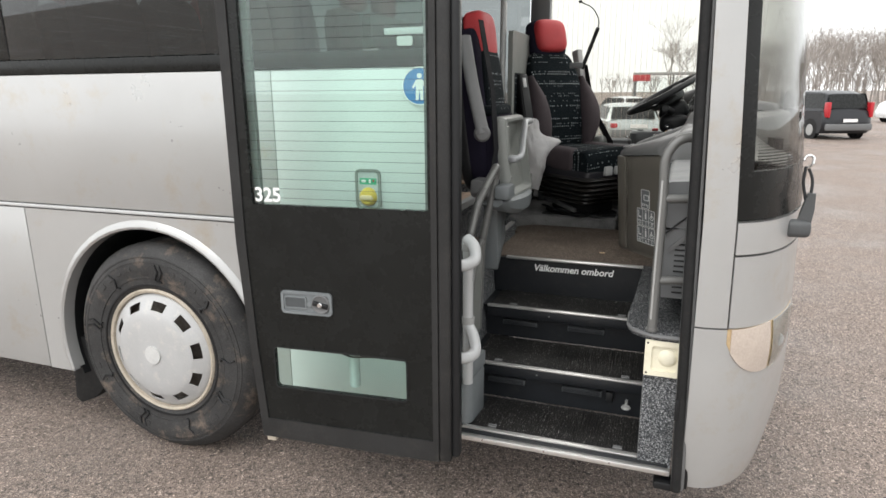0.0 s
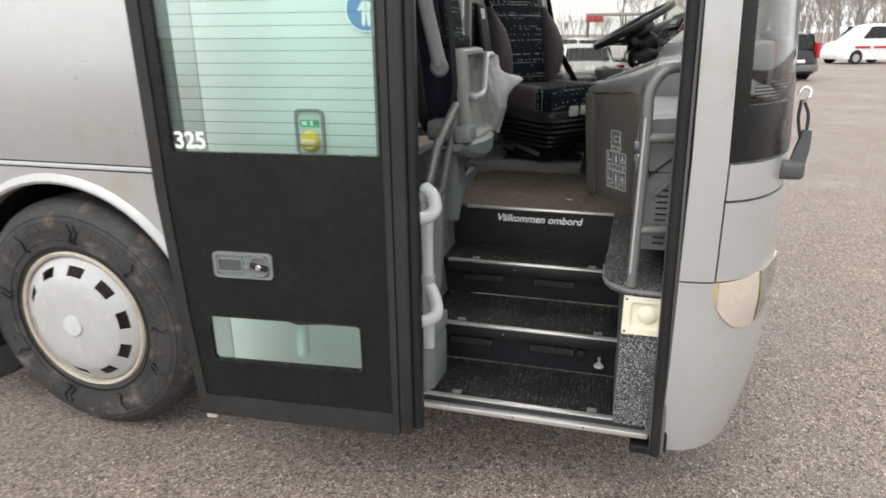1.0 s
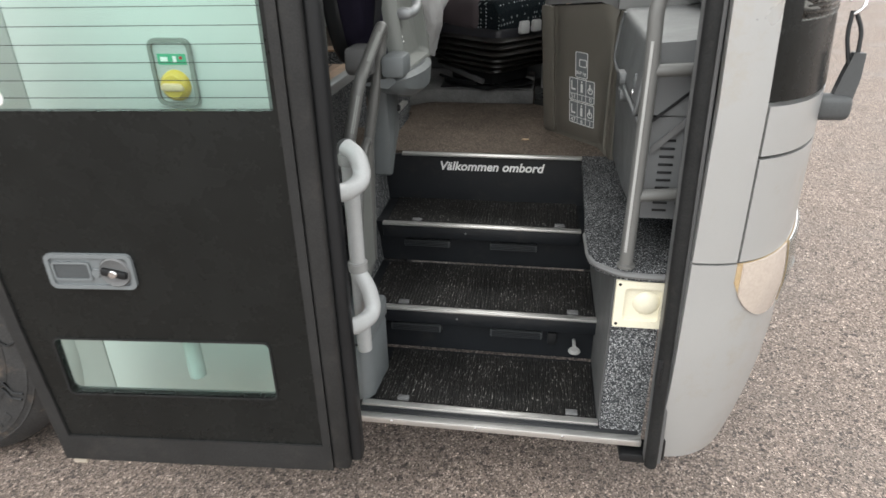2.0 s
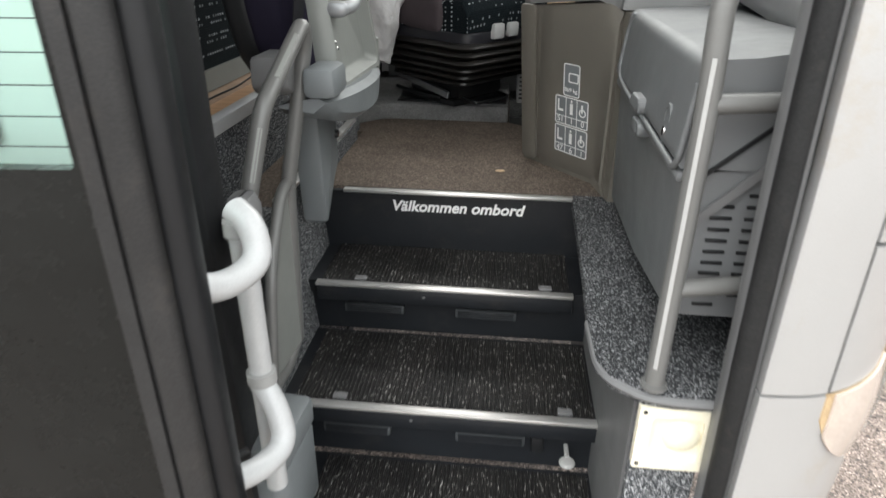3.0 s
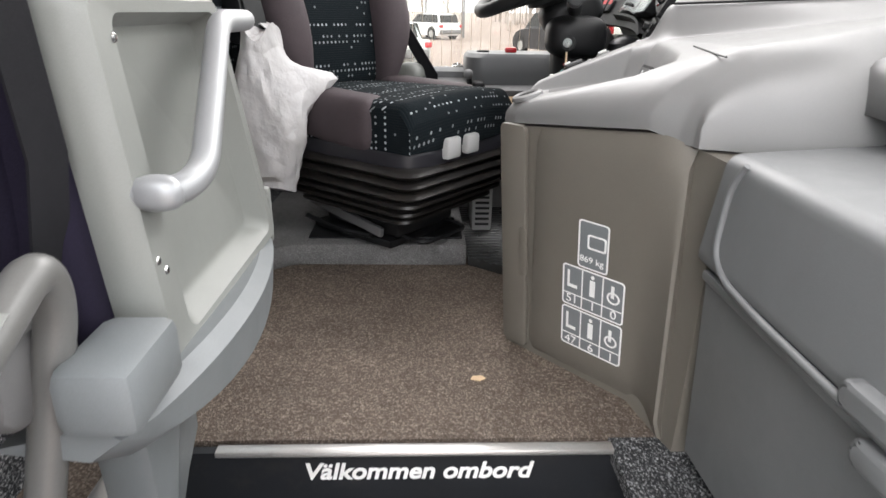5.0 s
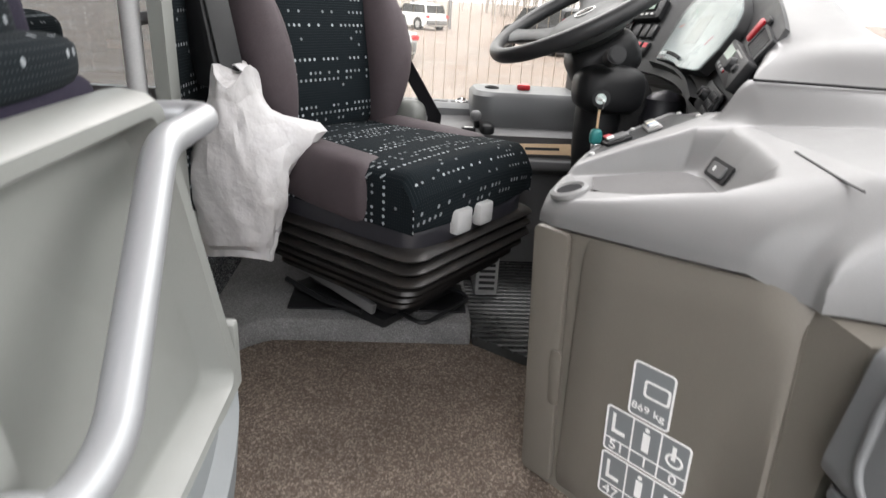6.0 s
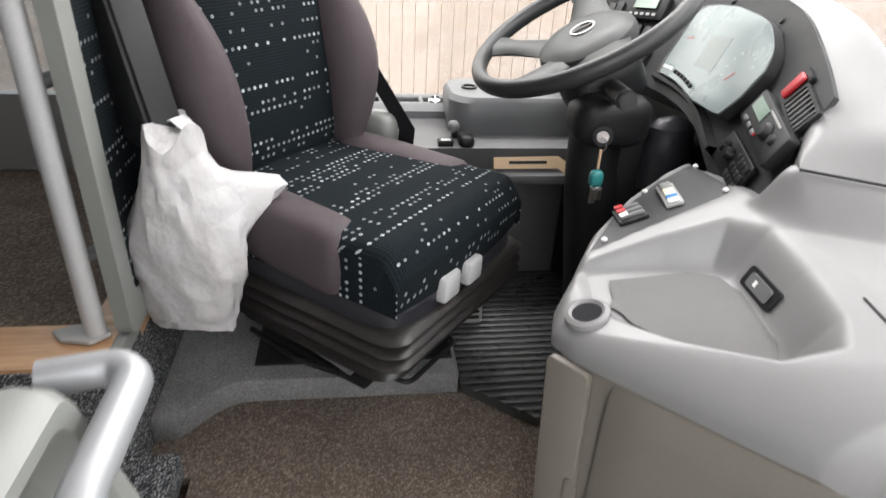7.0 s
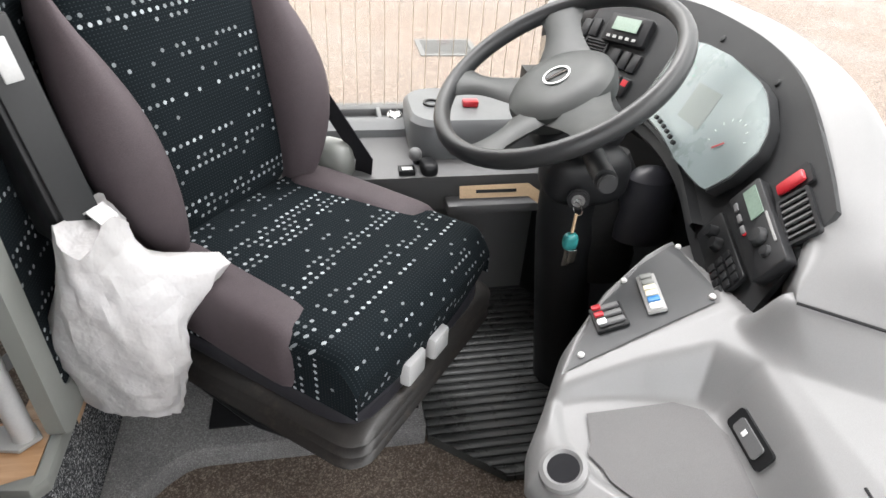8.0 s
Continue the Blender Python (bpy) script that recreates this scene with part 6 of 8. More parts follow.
# console body: 45-degree taupe door with a finger groove
FOOT = [(0.364, 4.022), (0.566, 3.775), (0.588, 3.66), (0.598, 3.62), (0.98, 3.62), (0.98, 4.30), (0.62, 4.30), (0.44, 4.16)]
TOPP = [(0.345, 3.985), (0.535, 3.735), (0.592, 3.702), (0.602, 3.61), (0.98, 3.61), (0.98, 4.30), (0.62, 4.30), (0.42, 4.13)]
body = loft([[(x, y, 0.917) for x, y in FOOT], [(a, b, seam_z(b) - 0.005) for a, b in TOPP]])
part("carcass", body, TAUPE, console)
A0, A1 = Vector((*FOOT[0], 0.925)), Vector((*FOOT[1], 0.925))
B0, B1 = Vector((*TOPP[0], 1.425)), Vector((*TOPP[1], 1.425))
FX = (A1 - A0).normalized()
FZ = ((B0 + B1) / 2 - (A0 + A1) / 2)
FM = basis(A0, FX, FZ)
FH = FZ.length
part("door_strip", prism(rounded(0.066, FH - 0.01, 0.012, 5, 0.035, FH / 2), 0.0, 0.012, m=FM, r=0.003), TAUPE, console)
part("finger_grip", prism(rounded(0.022, 0.11, 0.01, 5, 0.064, FH * 0.47), 0.010, 0.0145, m=FM, r=0.0015), TAUPE, console)
leaf = []
FN = FM.to_3x3() @ Vector((0, 0, 1))
for i in range(17):
    f = i / 16
    drop = 0.010 * (1 - math.sin(math.pi * min(0.5, f * 8, (1 - f) * 8))) if i in (0, 16) else 0.0
    p0, p1, p2, p3 = (Vector((*FOOT[k], 0.925)).lerp(Vector((*TOPP[k], seam_z(TOPP[k][1]) - 0.006)), f) for k in range(4))
    way = (p1 - p0).normalized()
    q0, q1 = p0 + way * 0.078 + FN * (0.009 - drop), p1 + way * 0.004 + FN * (0.009 - drop)
    q2 = p2 + Vector((-0.016 + drop, -0.012, 0))
    ctl = q1 + way * 0.034
    bend = [q1 * (1 - t) ** 2 + ctl * 2 * t * (1 - t) + q2 * t * t for t in np.linspace(0, 1, 9)]
    leaf.append([q0 - FN * 0.012, q0 - FN * 0.002, q0 + way * 0.003] + [q0.lerp(q1, t) for t in (0.25, 0.5, 0.75)] + bend + [q2 + Vector((0.006, -0.003, 0)), p2 + Vector((0.012, 0.002, 0)), p1 + Vector((0.015, 0.01, 0))])
part("door_leaf", loft(leaf), TAUPE, console, "taupe locker door curving into its corner")

# passenger-count stickers on the locker door
sticker = thing("capacity_sticker", (0.48, 3.85, 1.1), "white-lined pictogram sticker on the locker door", "sticker")


def sticker_box(u0, w0, w, h, cols):
    out = rounded(w, h, 0.006, 4, u0 + w / 2, w0 + h / 2)
    inn = rounded(w - 0.005, h - 0.005, 0.004, 4, u0 + w / 2, w0 + h / 2)
    part("border", ring(out, inn, 0.012, 0.0128, m=FM), WHITE, sticker)
    part("field", prism(inn, 0.012, 0.0123, m=FM), GREY_BLUE, sticker)
    for c in range(1, cols):
        part("divider", box(u0 + w * c / cols - 0.001, u0 + w * c / cols + 0.001, w0 + 0.003, w0 + h - 0.003, 0.0124, 0.0129, m=FM), WHITE, sticker)
    if cols > 1:
        part("divider", box(u0 + 0.003, u0 + w - 0.003, w0 + h * 0.30 - 0.001, w0 + h * 0.30 + 0.001, 0.0124, 0.0129, m=FM), WHITE, sticker)


FM0 = FM
FM = FM0 @ Matrix.Translation((0.168, 0.068, 0)) @ Matrix.Diagonal((1.30, 1.12, 1, 1))
SU, SW_ = 0.0, 0.0
sticker_box(SU, SW_, 0.108, 0.078, 3)
sticker_box(SU, SW_ + 0.081, 0.108, 0.078, 3)
sticker_box(SU + 0.026, SW_ + 0.162, 0.052, 0.086, 1)
for r in range(2):
    wb = SW_ + 0.083 * r
    for c in range(3):
        uc = SU + 0.018 + 0.036 * c
        if c == 0:
            bm = box(uc - 0.009, uc - 0.005, wb + 0.036, wb + 0.066, 0.0124, 0.013, m=FM)
            box(uc - 0.009, uc + 0.009, wb + 0.034, wb + 0.040, 0.0124, 0.013, m=FM, bm=bm)
        elif c == 1:
            bm = box(uc - 0.0045, uc + 0.0045, wb + 0.030, wb + 0.060, 0.0124, 0.013, m=FM)
            disc(FM @ Vector((uc, wb + 0.066, 0.0124)), FM.to_3x3() @ Vector((0, 0, 1)), 0.004, 0.0006, 10, bm=bm)
        else:
            bm = ring([(uc + 0.011 * math.cos(a), wb + 0.042 + 0.011 * math.sin(a)) for a in np.linspace(0, 6.283, 16, endpoint=False)], [(uc + 0.008 * math.cos(a), wb + 0.042 + 0.008 * math.sin(a)) for a in np.linspace(0, 6.283, 16, endpoint=False)], 0.0124, 0.013, m=FM)
            box(uc - 0.004, uc + 0.001, wb + 0.042, wb + 0.064, 0.0124, 0.013, m=FM, bm=bm)
        part("pictogram", bm, WHITE, sticker)
for r, words in enumerate((("47", "6", "1"), ("51", "1", "0"))):
    for c, wd in enumerate(words):
        part("count", text_mesh(wd, 0.022, FM @ Matrix.Translation((SU + 0.007 + 0.036 * c + (0.007 if len(wd) == 1 else 0), SW_ + 0.083 * r + 0.0045, 0.0126)), 0.0004), WHITE, sticker)
part("suitcase", ring(rounded(0.032, 0.026, 0.004, 3, SU + 0.058, SW_ + 0.166 + 0.046), rounded(0.026, 0.020, 0.003, 3, SU + 0.058, SW_ + 0.166 + 0.046), 0.0124, 0.013, m=FM), WHITE, sticker)
part("count", text_mesh("869 kg", 0.0155, FM @ Matrix.Translation((SU + 0.0295, SW_ + 0.166 + 0.008, 0.0126)), 0.0004), WHITE, sticker)

FM = FM0
# ---- storage box over the front wheel ----
store = thing("storage_box", (0.75, 3.2, 0.918), "dark grey moulded storage locker with a latched lid", "locker")
part("body", loft([[(x, y, z) for x, z in ((0.603 - dx, 0.95 + lift), (0.588 - dx, 1.272), (xm, 1.30), (xm, 0.95 + lift))] for y, lift, xm, dx in ((3.585, 0.0, 0.93, 0.0), (3.2, 0.02, 0.93, 0.008), (2.84, 0.075, 0.80, 0.016))]), STORE_GREY, store, "dark grey box body")
def lid_row(y, xm, dx):
    front = [(0.580, 1.283), (0.573, 1.292), (0.573, 1.305), (0.589, 1.418)]
    arc = [(0.613 - 0.024 * math.cos(radians(a)), 1.420 + 0.024 * math.sin(radians(a))) for a in (15, 35, 55, 75, 90)]
    back = [(0.66, 1.447), (xm + dx - 0.09, 1.458), (xm + dx - 0.08, 1.452), (xm + dx - 0.07, 1.462), (xm + dx, 1.47), (xm + dx, 1.283)]
    return [(x - dx, y, z) for x, z in front + arc + back]


part("lid", loft([lid_row(3.59, 0.93, 0.0), lid_row(3.575, 0.93, 0.0), lid_row(3.2, 0.93, 0.008), lid_row(2.87, 0.81, 0.015), lid_row(2.835, 0.80, 0.016)]), STORE_GREY, store, "dark grey hinged lid")
part("seam_rail", prism([(0.574, 3.575), (0.59, 3.575), (0.574, 2.83), (0.558, 2.83)], 1.262, 1.279, "z", 0.006), STORE_GREY, store, "rounded seam rail under the lid")
part("lid_bead", tube([(0.592, 3.535, 1.438), (0.584, 3.552, 1.405), (0.573, 3.545, 1.315), (0.570, 3.500, 1.290), (0.568, 3.40, 1.284), (0.557, 2.850, 1.280), (0.558, 2.834, 1.300), (0.568, 2.834, 1.410)], 0.0055, 0.03, 10), STORE_GREY, store, "rounded bead round the lid")
latch = part("latch", prism(rounded(0.086, 0.030, 0.012, 5, 3.188, 1.302), 0.549, 0.580, "x", 0.006), STORE_GREY, store, "rounded latch grip")
part("latch_lip", prism(rounded(0.074, 0.030, 0.013, 5, 3.165, 1.260), 0.551, 0.580, "x", 0.006), STORE_GREY, latch)
part("key_surround", ring(rounded(0.036, 0.074, 0.017, 6, 2.962, 1.316), rounded(0.026, 0.062, 0.012, 6, 2.962, 1.316), 0.562, 0.580, "x"), STORE_GREY, store, "oval key recess")
part("key_well", prism(rounded(0.028, 0.064, 0.013, 6, 2.962, 1.316), 0.567, 0.580, "x"), PANEL_DARK, store)
part("keyhole", spin([(0.0, 0.008), (0.008, 0.008), (0.010, 0.0)], (0.567, 2.962, 1.306), (-1, 0, 0.1), 16), CHROME, store)
for c in range(2):
    for r in range(10):
        xx, zz = 0.622 + 0.052 * c, 1.045 + 0.0195 * (r + c)
        part("vent_slot", box(xx, xx + 0.034, 2.8365, 2.8405, zz, zz + 0.0058, 0.0015), BLACK, store)
part("strut", strap([(0.60, 2.832, 1.20), (0.76, 2.832, 1.36)], 0.02, 0.004, (0, 0, 1)), GREY_DARK, store)
part("lid_gap", strap([(0.585, 2.831, 1.262), (0.74, 2.831, 1.402)], 0.008, 0.004, (0, 0, 1)), BLACK, store, "dark gap under the lid end")

# ---- dash hood ----
dash = thing("dashboard", (0.85, 4.5, 0.917), "grey moulded dashboard wrapped round the instruments", "dashboard")
RIM = [(0.675, 4.083, 1.640), (0.690, 4.112, 1.662), (0.720, 4.152, 1.694), (0.752, 4.205, 1.730), (0.785, 4.28, 1.762), (0.815, 4.36, 1.782), (0.845, 4.46, 1.795), (0.866, 4.58, 1.80), (0.868, 4.68, 1.80), (0.845, 4.78, 1.80), (0.80, 4.88, 1.79), (0.73, 4.97, 1.775), (0.64, 5.03, 1.74)]
FRONT_RIM = [(0.80, 2.95, 1.50), (0.80, 3.20, 1.525), (0.795, 3.40, 1.548), (0.785, 3.60, 1.570), (0.775, 3.70, 1.565)]


def curve_pts(pts, n):
    pts = [Vector(p) for p in pts]
    out = []
    for i in range(n + 1):
        t = i / n * (len(pts) - 1)
        k = min(int(t), len(pts) - 2)
        f = t - k
        p0, p1, p2, p3 = pts[max(k - 1, 0)], pts[k], pts[k + 1], pts[min(k + 2, len(pts) - 1)]
        out.append(0.5 * ((2 * p1) + (p2 - p0) * f + (2 * p0 - 5 * p1 + 4 * p2 - p3) * f * f + (3 * p1 - 3 * p2 + p3 - p0) * f ** 3))
    return out


def lip(p, outw):
    """The rolled inner edge of the dash, from inside upwards."""
    edge = [p + outw * 0.028 * (1 - math.cos(radians(a))) + Vector((0, 0, -0.028 * (1 - math.sin(radians(a))))) for a in (0, 30, 60, 90)]
    return [p + Vector((0, 0, -0.075)) - outw * 0.004] + edge


def hood_bm():
    """The hood: its foot runs forward over the deck, its edge climbs round the instruments."""
    rows = []
    rim = curve_pts(RIM, 140)
    for i, p in enumerate(rim):
        d = (rim[min(i + 3, 140)] - rim[max(i - 3, 0)]).normalized()
        outw = Vector((d.y, -d.x, 0)).normalized()
        k = smooth01(i / 62)
        edge_x = 1.03 - 0.16 * max(0, (p.y - 4.6)) ** 1.3
        far = Vector((max(edge_x, p.x + 0.08), p.y + outw.y * 0.16, 1.50))
        climb = smooth01(i / 22)
        near = Vector((1.03, 3.772 + 0.9 * (p.y - 4.083), 1.656 + 0.085 * climb))
        tgt = near.lerp(far, k)
        edge = lip(p, outw)
        row = [p.lerp(q, climb) for q in edge]
        start = row[-1].copy()
        for q in range(1, 17):
            f = q / 16
            r = start.lerp(tgt, f)
            low = start.z + 0.035 * math.sin(math.pi * min(1, f * 1.2)) * (1 - f) + (tgt.z - start.z) * smooth01((f - 0.25) / 0.75)
            r.z += (low - r.z) * k + 0.030 * climb * (1 - k) * math.sin(math.pi * f)
            row.append(r)
        rows.append(row)
    return loft(rows, closed=False, caps=False)


def front_top_bm():
    """The dash top ahead of the deck, above the storage locker."""
    rows = []
    rim = curve_pts(FRONT_RIM, 40)
    for i, p in enumerate(rim):
        d = (rim[min(i + 3, 40)] - rim[max(i - 3, 0)]).normalized()
        outw = Vector((d.y, -d.x, 0)).normalized()
        row = lip(p, outw)
        tgt = Vector((1.03 - 0.18 * max(0, 3.5 - p.y) ** 1.4, p.y + outw.y * 0.16, 1.50))
        start = row[-1].copy()
        for q in range(1, 13):
            f = q / 12
            r = start.lerp(tgt, f)
            r.z = start.z + 0.02 * math.sin(math.pi * min(1, f * 1.2)) * (1 - f) + (tgt.z - start.z) * smooth01((f - 0.25) / 0.75)
            row.append(r)
        rows.append(row)
    return loft(rows, closed=False, caps=False)


front_top = part("front_top", front_top_bm(), CONSOLE, dash, "smooth grey dash top")
thick = front_top.modifiers.new("thickness", "SOLIDIFY")
thick.thickness = 0.006
thick.offset = -1
hood = part("hood", hood_bm(), CONSOLE, dash, "smooth grey instrument hood")
part("hood_seam", tube([(0.672, 4.079, 1.6415), (0.75, 4.012, 1.6455), (0.85, 3.926, 1.6505), (0.97, 3.822, 1.6565)], 0.0022, 0.0, 6), BLACK, dash, "dark joint under the hood")
part("deck_seam", tube([(sx, sy, console_top(sx, sy) + 0.0004) for sx, sy in ((0.640, 3.875), (0.631, 3.80), (0.624, 3.74), (0.622, 3.71))], 0.0017, 0.0, 6), BLACK, dash, "dark joint of the deck lid")
so = hood.modifiers.new("thickness", "SOLIDIFY")
so.thickness = 0.006
so.offset = -1
# block coloured black to stand in for the unlit void under the dash
part("dash_void_block", loft([[(0.99, 3.55, z), (0.90, 4.0, z), (0.80, 4.33, z), (0.80, 4.6, z), (0.74, 4.85, z), (0.64, 5.0, z), (0.64, 5.15, z), (1.0, 5.15, z), (1.03, 3.55, z)] for z in (0.93, 1.55)]), BLACK, dash)

LOW = [(0.655, 4.13, 1.55), (0.668, 4.20, 1.552), (0.708, 4.335, 1.560), (0.745, 4.48, 1.592), (0.755, 4.62, 1.605), (0.72, 4.76, 1.61), (0.64, 4.90, 1.61)]
UPP = [(0.742, 4.155, 1.705), (0.765, 4.225, 1.735), (0.808, 4.35, 1.772), (0.845, 4.47, 1.788), (0.862, 4.61, 1.794), (0.835, 4.78, 1.795), (0.745, 4.945, 1.772)]


def panel_pt(s, t, lift=0.0):
    """A point on the instrument panel: s 0..1 from the door side to the window side, t 0..1 upwards."""
    def at(c, s):
        k = s * (len(c) - 1)
        i = max(0, min(int(k), len(c) - 2))
        f = k - i
        p0, p1, p2, p3 = (Vector(c[q]) for q in (max(i - 1, 0), i, i + 1, min(i + 2, len(c) - 1)))
        return 0.5 * ((2 * p1) + (p2 - p0) * f + (2 * p0 - 5 * p1 + 4 * p2 - p3) * f * f + (3 * p1 - 3 * p2 + p3 - p0) * f ** 3)
    a, b = at(LOW, s), at(UPP, s)
    p = a.lerp(b, t)
    e = 0.02
    ds = at(LOW, min(1, s + e)).lerp(at(UPP, min(1, s + e)), t) - at(LOW, max(0, s - e)).lerp(at(UPP, max(0, s - e)), t)
    n = ds.cross(b - a).normalized()
    if n.x > 0:
        n = -n
    return p + n * lift, ds.normalized(), (b - a).normalized(), n


def panel_frame(s, t, lift=0.0):
    p, d, u, n = panel_pt(s, t, lift)
    return Matrix.Translation(p) @ Matrix((-d, n.cross(-d), n)).transposed().to_4x4()


part("instrument_panel", loft([[panel_pt(i / 40, j / 10)[0] for i in range(41)] + [panel_pt(i / 40, j / 10, -0.01)[0] for i in range(40, -1, -1)] for j in range(-1, 12)]), PANEL_DARK, dash, "dark instrument panel")


def patch(s0, s1, t0, t1, lift, thick, ns=16, nt_=8, cut=0.0):
    secs = []
    for j in range(nt_ + 1):
        f = j / nt_
        t = t0 + (t1 - t0) * f
        a, b = s0, s1
        if cut:
            q = cut * (abs(2 * f - 1) ** 4)
            a, b = s0 + q, s1 - q
        secs.append([panel_pt(a + (b - a) * i / ns, t, lift)[0] for i in range(ns + 1)] + [panel_pt(a + (b - a) * i / ns, t, lift - thick)[0] for i in range(ns, -1, -1)])
    return loft(secs)


DIAL_T = [0.07, 0.15, 0.23, 0.45, 0.69, 0.79, 0.85, 0.90]
DIAL_S0 = [0.50, 0.425, 0.365, 0.330, 0.312, 0.325, 0.350, 0.415]
DIAL_S1 = [0.745, 0.752, 0.757, 0.76, 0.765, 0.745, 0.65, 0.46]


DIAL_C, _, _, DIAL_N = panel_pt(0.54, 0.48)
DIAL_UP = max((panel_pt(a, t)[0] - DIAL_C).dot(DIAL_N) for t, a0, a1 in zip(DIAL_T, DIAL_S0, DIAL_S1) for a in (a0, (a0 + a1) / 2, a1)) + 0.006


def dial_flat(s, t, lift):
    q = panel_pt(s, t)[0]
    return q + DIAL_N * (DIAL_UP + lift - (q - DIAL_C).dot(DIAL_N))


def dial_patch(grow, lift, thick):
    secs = []
    for j in range(25):
        t = 0.07 - grow + (0.83 + 2 * grow) * j / 24
        a, b = np.interp(t, DIAL_T, DIAL_S0) - grow * 0.6, np.interp(t, DIAL_T, DIAL_S1) + grow * 0.6
        secs.append([dial_flat(a + (b - a) * i / 20, t, lift) for i in range(21)] + [dial_flat(a + (b - a) * i / 20, t, lift - thick) for i in range(20, -1, -1)])
    return loft(secs)


cluster = part("dial_face", dial_patch(0.0, 0.000, 0.010), DIAL, dash, "instrument face under a clear cover, paled for reflected sky")
part("dial_seat", dial_patch(0.008, -0.002, 0.022), PANEL_DARK, dash)
part("dial_cover", dial_patch(0.004, 0.005, 0.002), GLASS_INSTR, dash)
part("dial_display", loft([[dial_flat(a, t, h) for a, t in ((0.505, 0.34), (0.600, 0.27), (0.615, 0.57), (0.520, 0.64))] for h in (0.0, 0.001)]), SHELL, cluster)
for s, t, r in ((0.405, 0.50, 0.046), (0.690, 0.48, 0.046)):
    fm = Matrix.Translation(dial_flat(s, t, 0.0008)) @ basis((0, 0, 0), -panel_pt(0.54, 0.48)[1], DIAL_N.cross(-panel_pt(0.54, 0.48)[1]))
    for k in range(8):
        a = radians(205 - 24 * k)
        part("gauge_tick", strap([fm @ Vector((r * 0.84 * math.cos(a), r * 0.84 * math.sin(a), 0.001)), fm @ Vector((r * 0.95 * math.cos(a), r * 0.95 * math.sin(a), 0.001))], 0.0014, 0.0006, fm.to_3x3() @ Vector((-math.sin(a), math.cos(a), 0))), GREEN if s > 0.5 and k > 4 else WHITE, cluster)
    a = radians(200 if s > 0.5 else 235)
    part("needle", strap([fm @ Vector((0, 0, 0.002)), fm @ Vector((r * 0.55 * math.cos(a), r * 0.55 * math.sin(a), 0.002))], 0.0028, 0.001, fm.to_3x3() @ Vector((-math.sin(a), math.cos(a), 0))), RED_PLASTIC, cluster, "red needle")
part("bezel_sill", loft([[panel_pt(0.345 + 0.41 * i / 20, 0.06, z)[0] + Vector((0, 0, w)) for i in range(21)] for z, w in ((0.0, 0.0), (0.022, -0.006), (0.026, -0.014), (0.0, -0.024))], closed=False, caps=False), PANEL_DARK, dash)
for k in range(6):
    fm = Matrix.Translation(dial_flat(0.530 + 0.023 * k, 0.135, 0.005)) @ basis((0, 0, 0), -panel_pt(0.54, 0.48)[1], DIAL_N.cross(-panel_pt(0.54, 0.48)[1]))
    part("dash_button", prism(rounded(0.008, 0.008, 0.003, 4), 0, 0.006, m=fm), BLACK, dash)
part("dial_strip", loft([[dial_flat(a, t, h) for a, t in ((0.690, 0.13), (0.748, 0.13), (0.748, 0.165), (0.690, 0.165))] for h in (0.0, 0.001)]), WHITE, cluster, "white strip of warning lamps")
for s, t in ((0.46, 0.955), (0.70, 0.93)):
    fm = panel_frame(s, t, 0.001)
    part("hood_bolt", spin([(0.0, 0.004), (0.005, 0.003), (0.0065, 0.0)], fm.translation, fm.to_3x3() @ Vector((0, 0, 1)), 12), BLACK, dash)
# tachograph and heater controls by the door side
rad = part("tachograph", prism(rounded(0.165, 0.058, 0.006, 4), 0, 0.020, m=panel_frame(0.175, 0.51, 0.001), r=0.002), BLACK, dash, "black tachograph with display")
fm = panel_frame(0.175, 0.51, 0.0212)
part("tacho_display", box(-0.072, -0.014, -0.002, 0.020, 0, 0.0015, m=fm), LCD, rad)
part("tacho_knob", spin([(0.0, 0.012), (0.010, 0.011), (0.013, 0.006), (0.014, 0.0)], fm @ Vector((0.022, 0.002, 0)), fm.to_3x3() @ Vector((0, 0, 1)), 20), PANEL_DARK, rad)
part("tacho_knob", spin([(0.0, 0.006), (0.007, 0.005), (0.009, 0.0)], fm @ Vector((0.050, 0.004, 0)), fm.to_3x3() @ Vector((0, 0, 1)), 16), PANEL_DARK, rad)
part("tacho_slot", box(-0.012, 0.045, 0.021, 0.024, 0, 0.002, m=fm), GREY, rad)
part("tacho_led", disc(fm @ Vector((0.0, -0.018, 0)), fm.to_3x3() @ Vector((0, 0, 1)), 0.003, 0.002, 10), RED_PLASTIC, rad)
for k in range(3):
    part("tacho_button", box(-0.064 + 0.024 * k, -0.048 + 0.024 * k, -0.022, -0.015, 0, 0.003, 0.001, m=fm), GREY_DARK, rad)
ctl = part("heater_panel", prism(rounded(0.155, 0.056, 0.005, 4), 0, 0.009, m=panel_frame(0.235, 0.14, 0.001), r=0.002), BLACK, dash, "black heater control panel")
fm = panel_frame(0.235, 0.14, 0.0105)
for k in range(2):
    part("heater_knob", spin([(0.0, 0.014), (0.009, 0.0135), (0.011, 0.005), (0.012, 0.0)], fm @ Vector((-0.045 + 0.030 * k, 0.004, 0)), fm.to_3x3() @ Vector((0, 0, 1)), 18), BLACK, ctl, "round heater knob")
for r in range(4):
    for c in range(3):
        part("heater_button", box(0.014 + 0.016 * r, 0.027 + 0.016 * r, -0.023 + 0.016 * c, -0.011 + 0.016 * c, 0, 0.004, 0.001, m=fm), BLACK if (r + c) % 3 else PANEL_DARK, ctl)
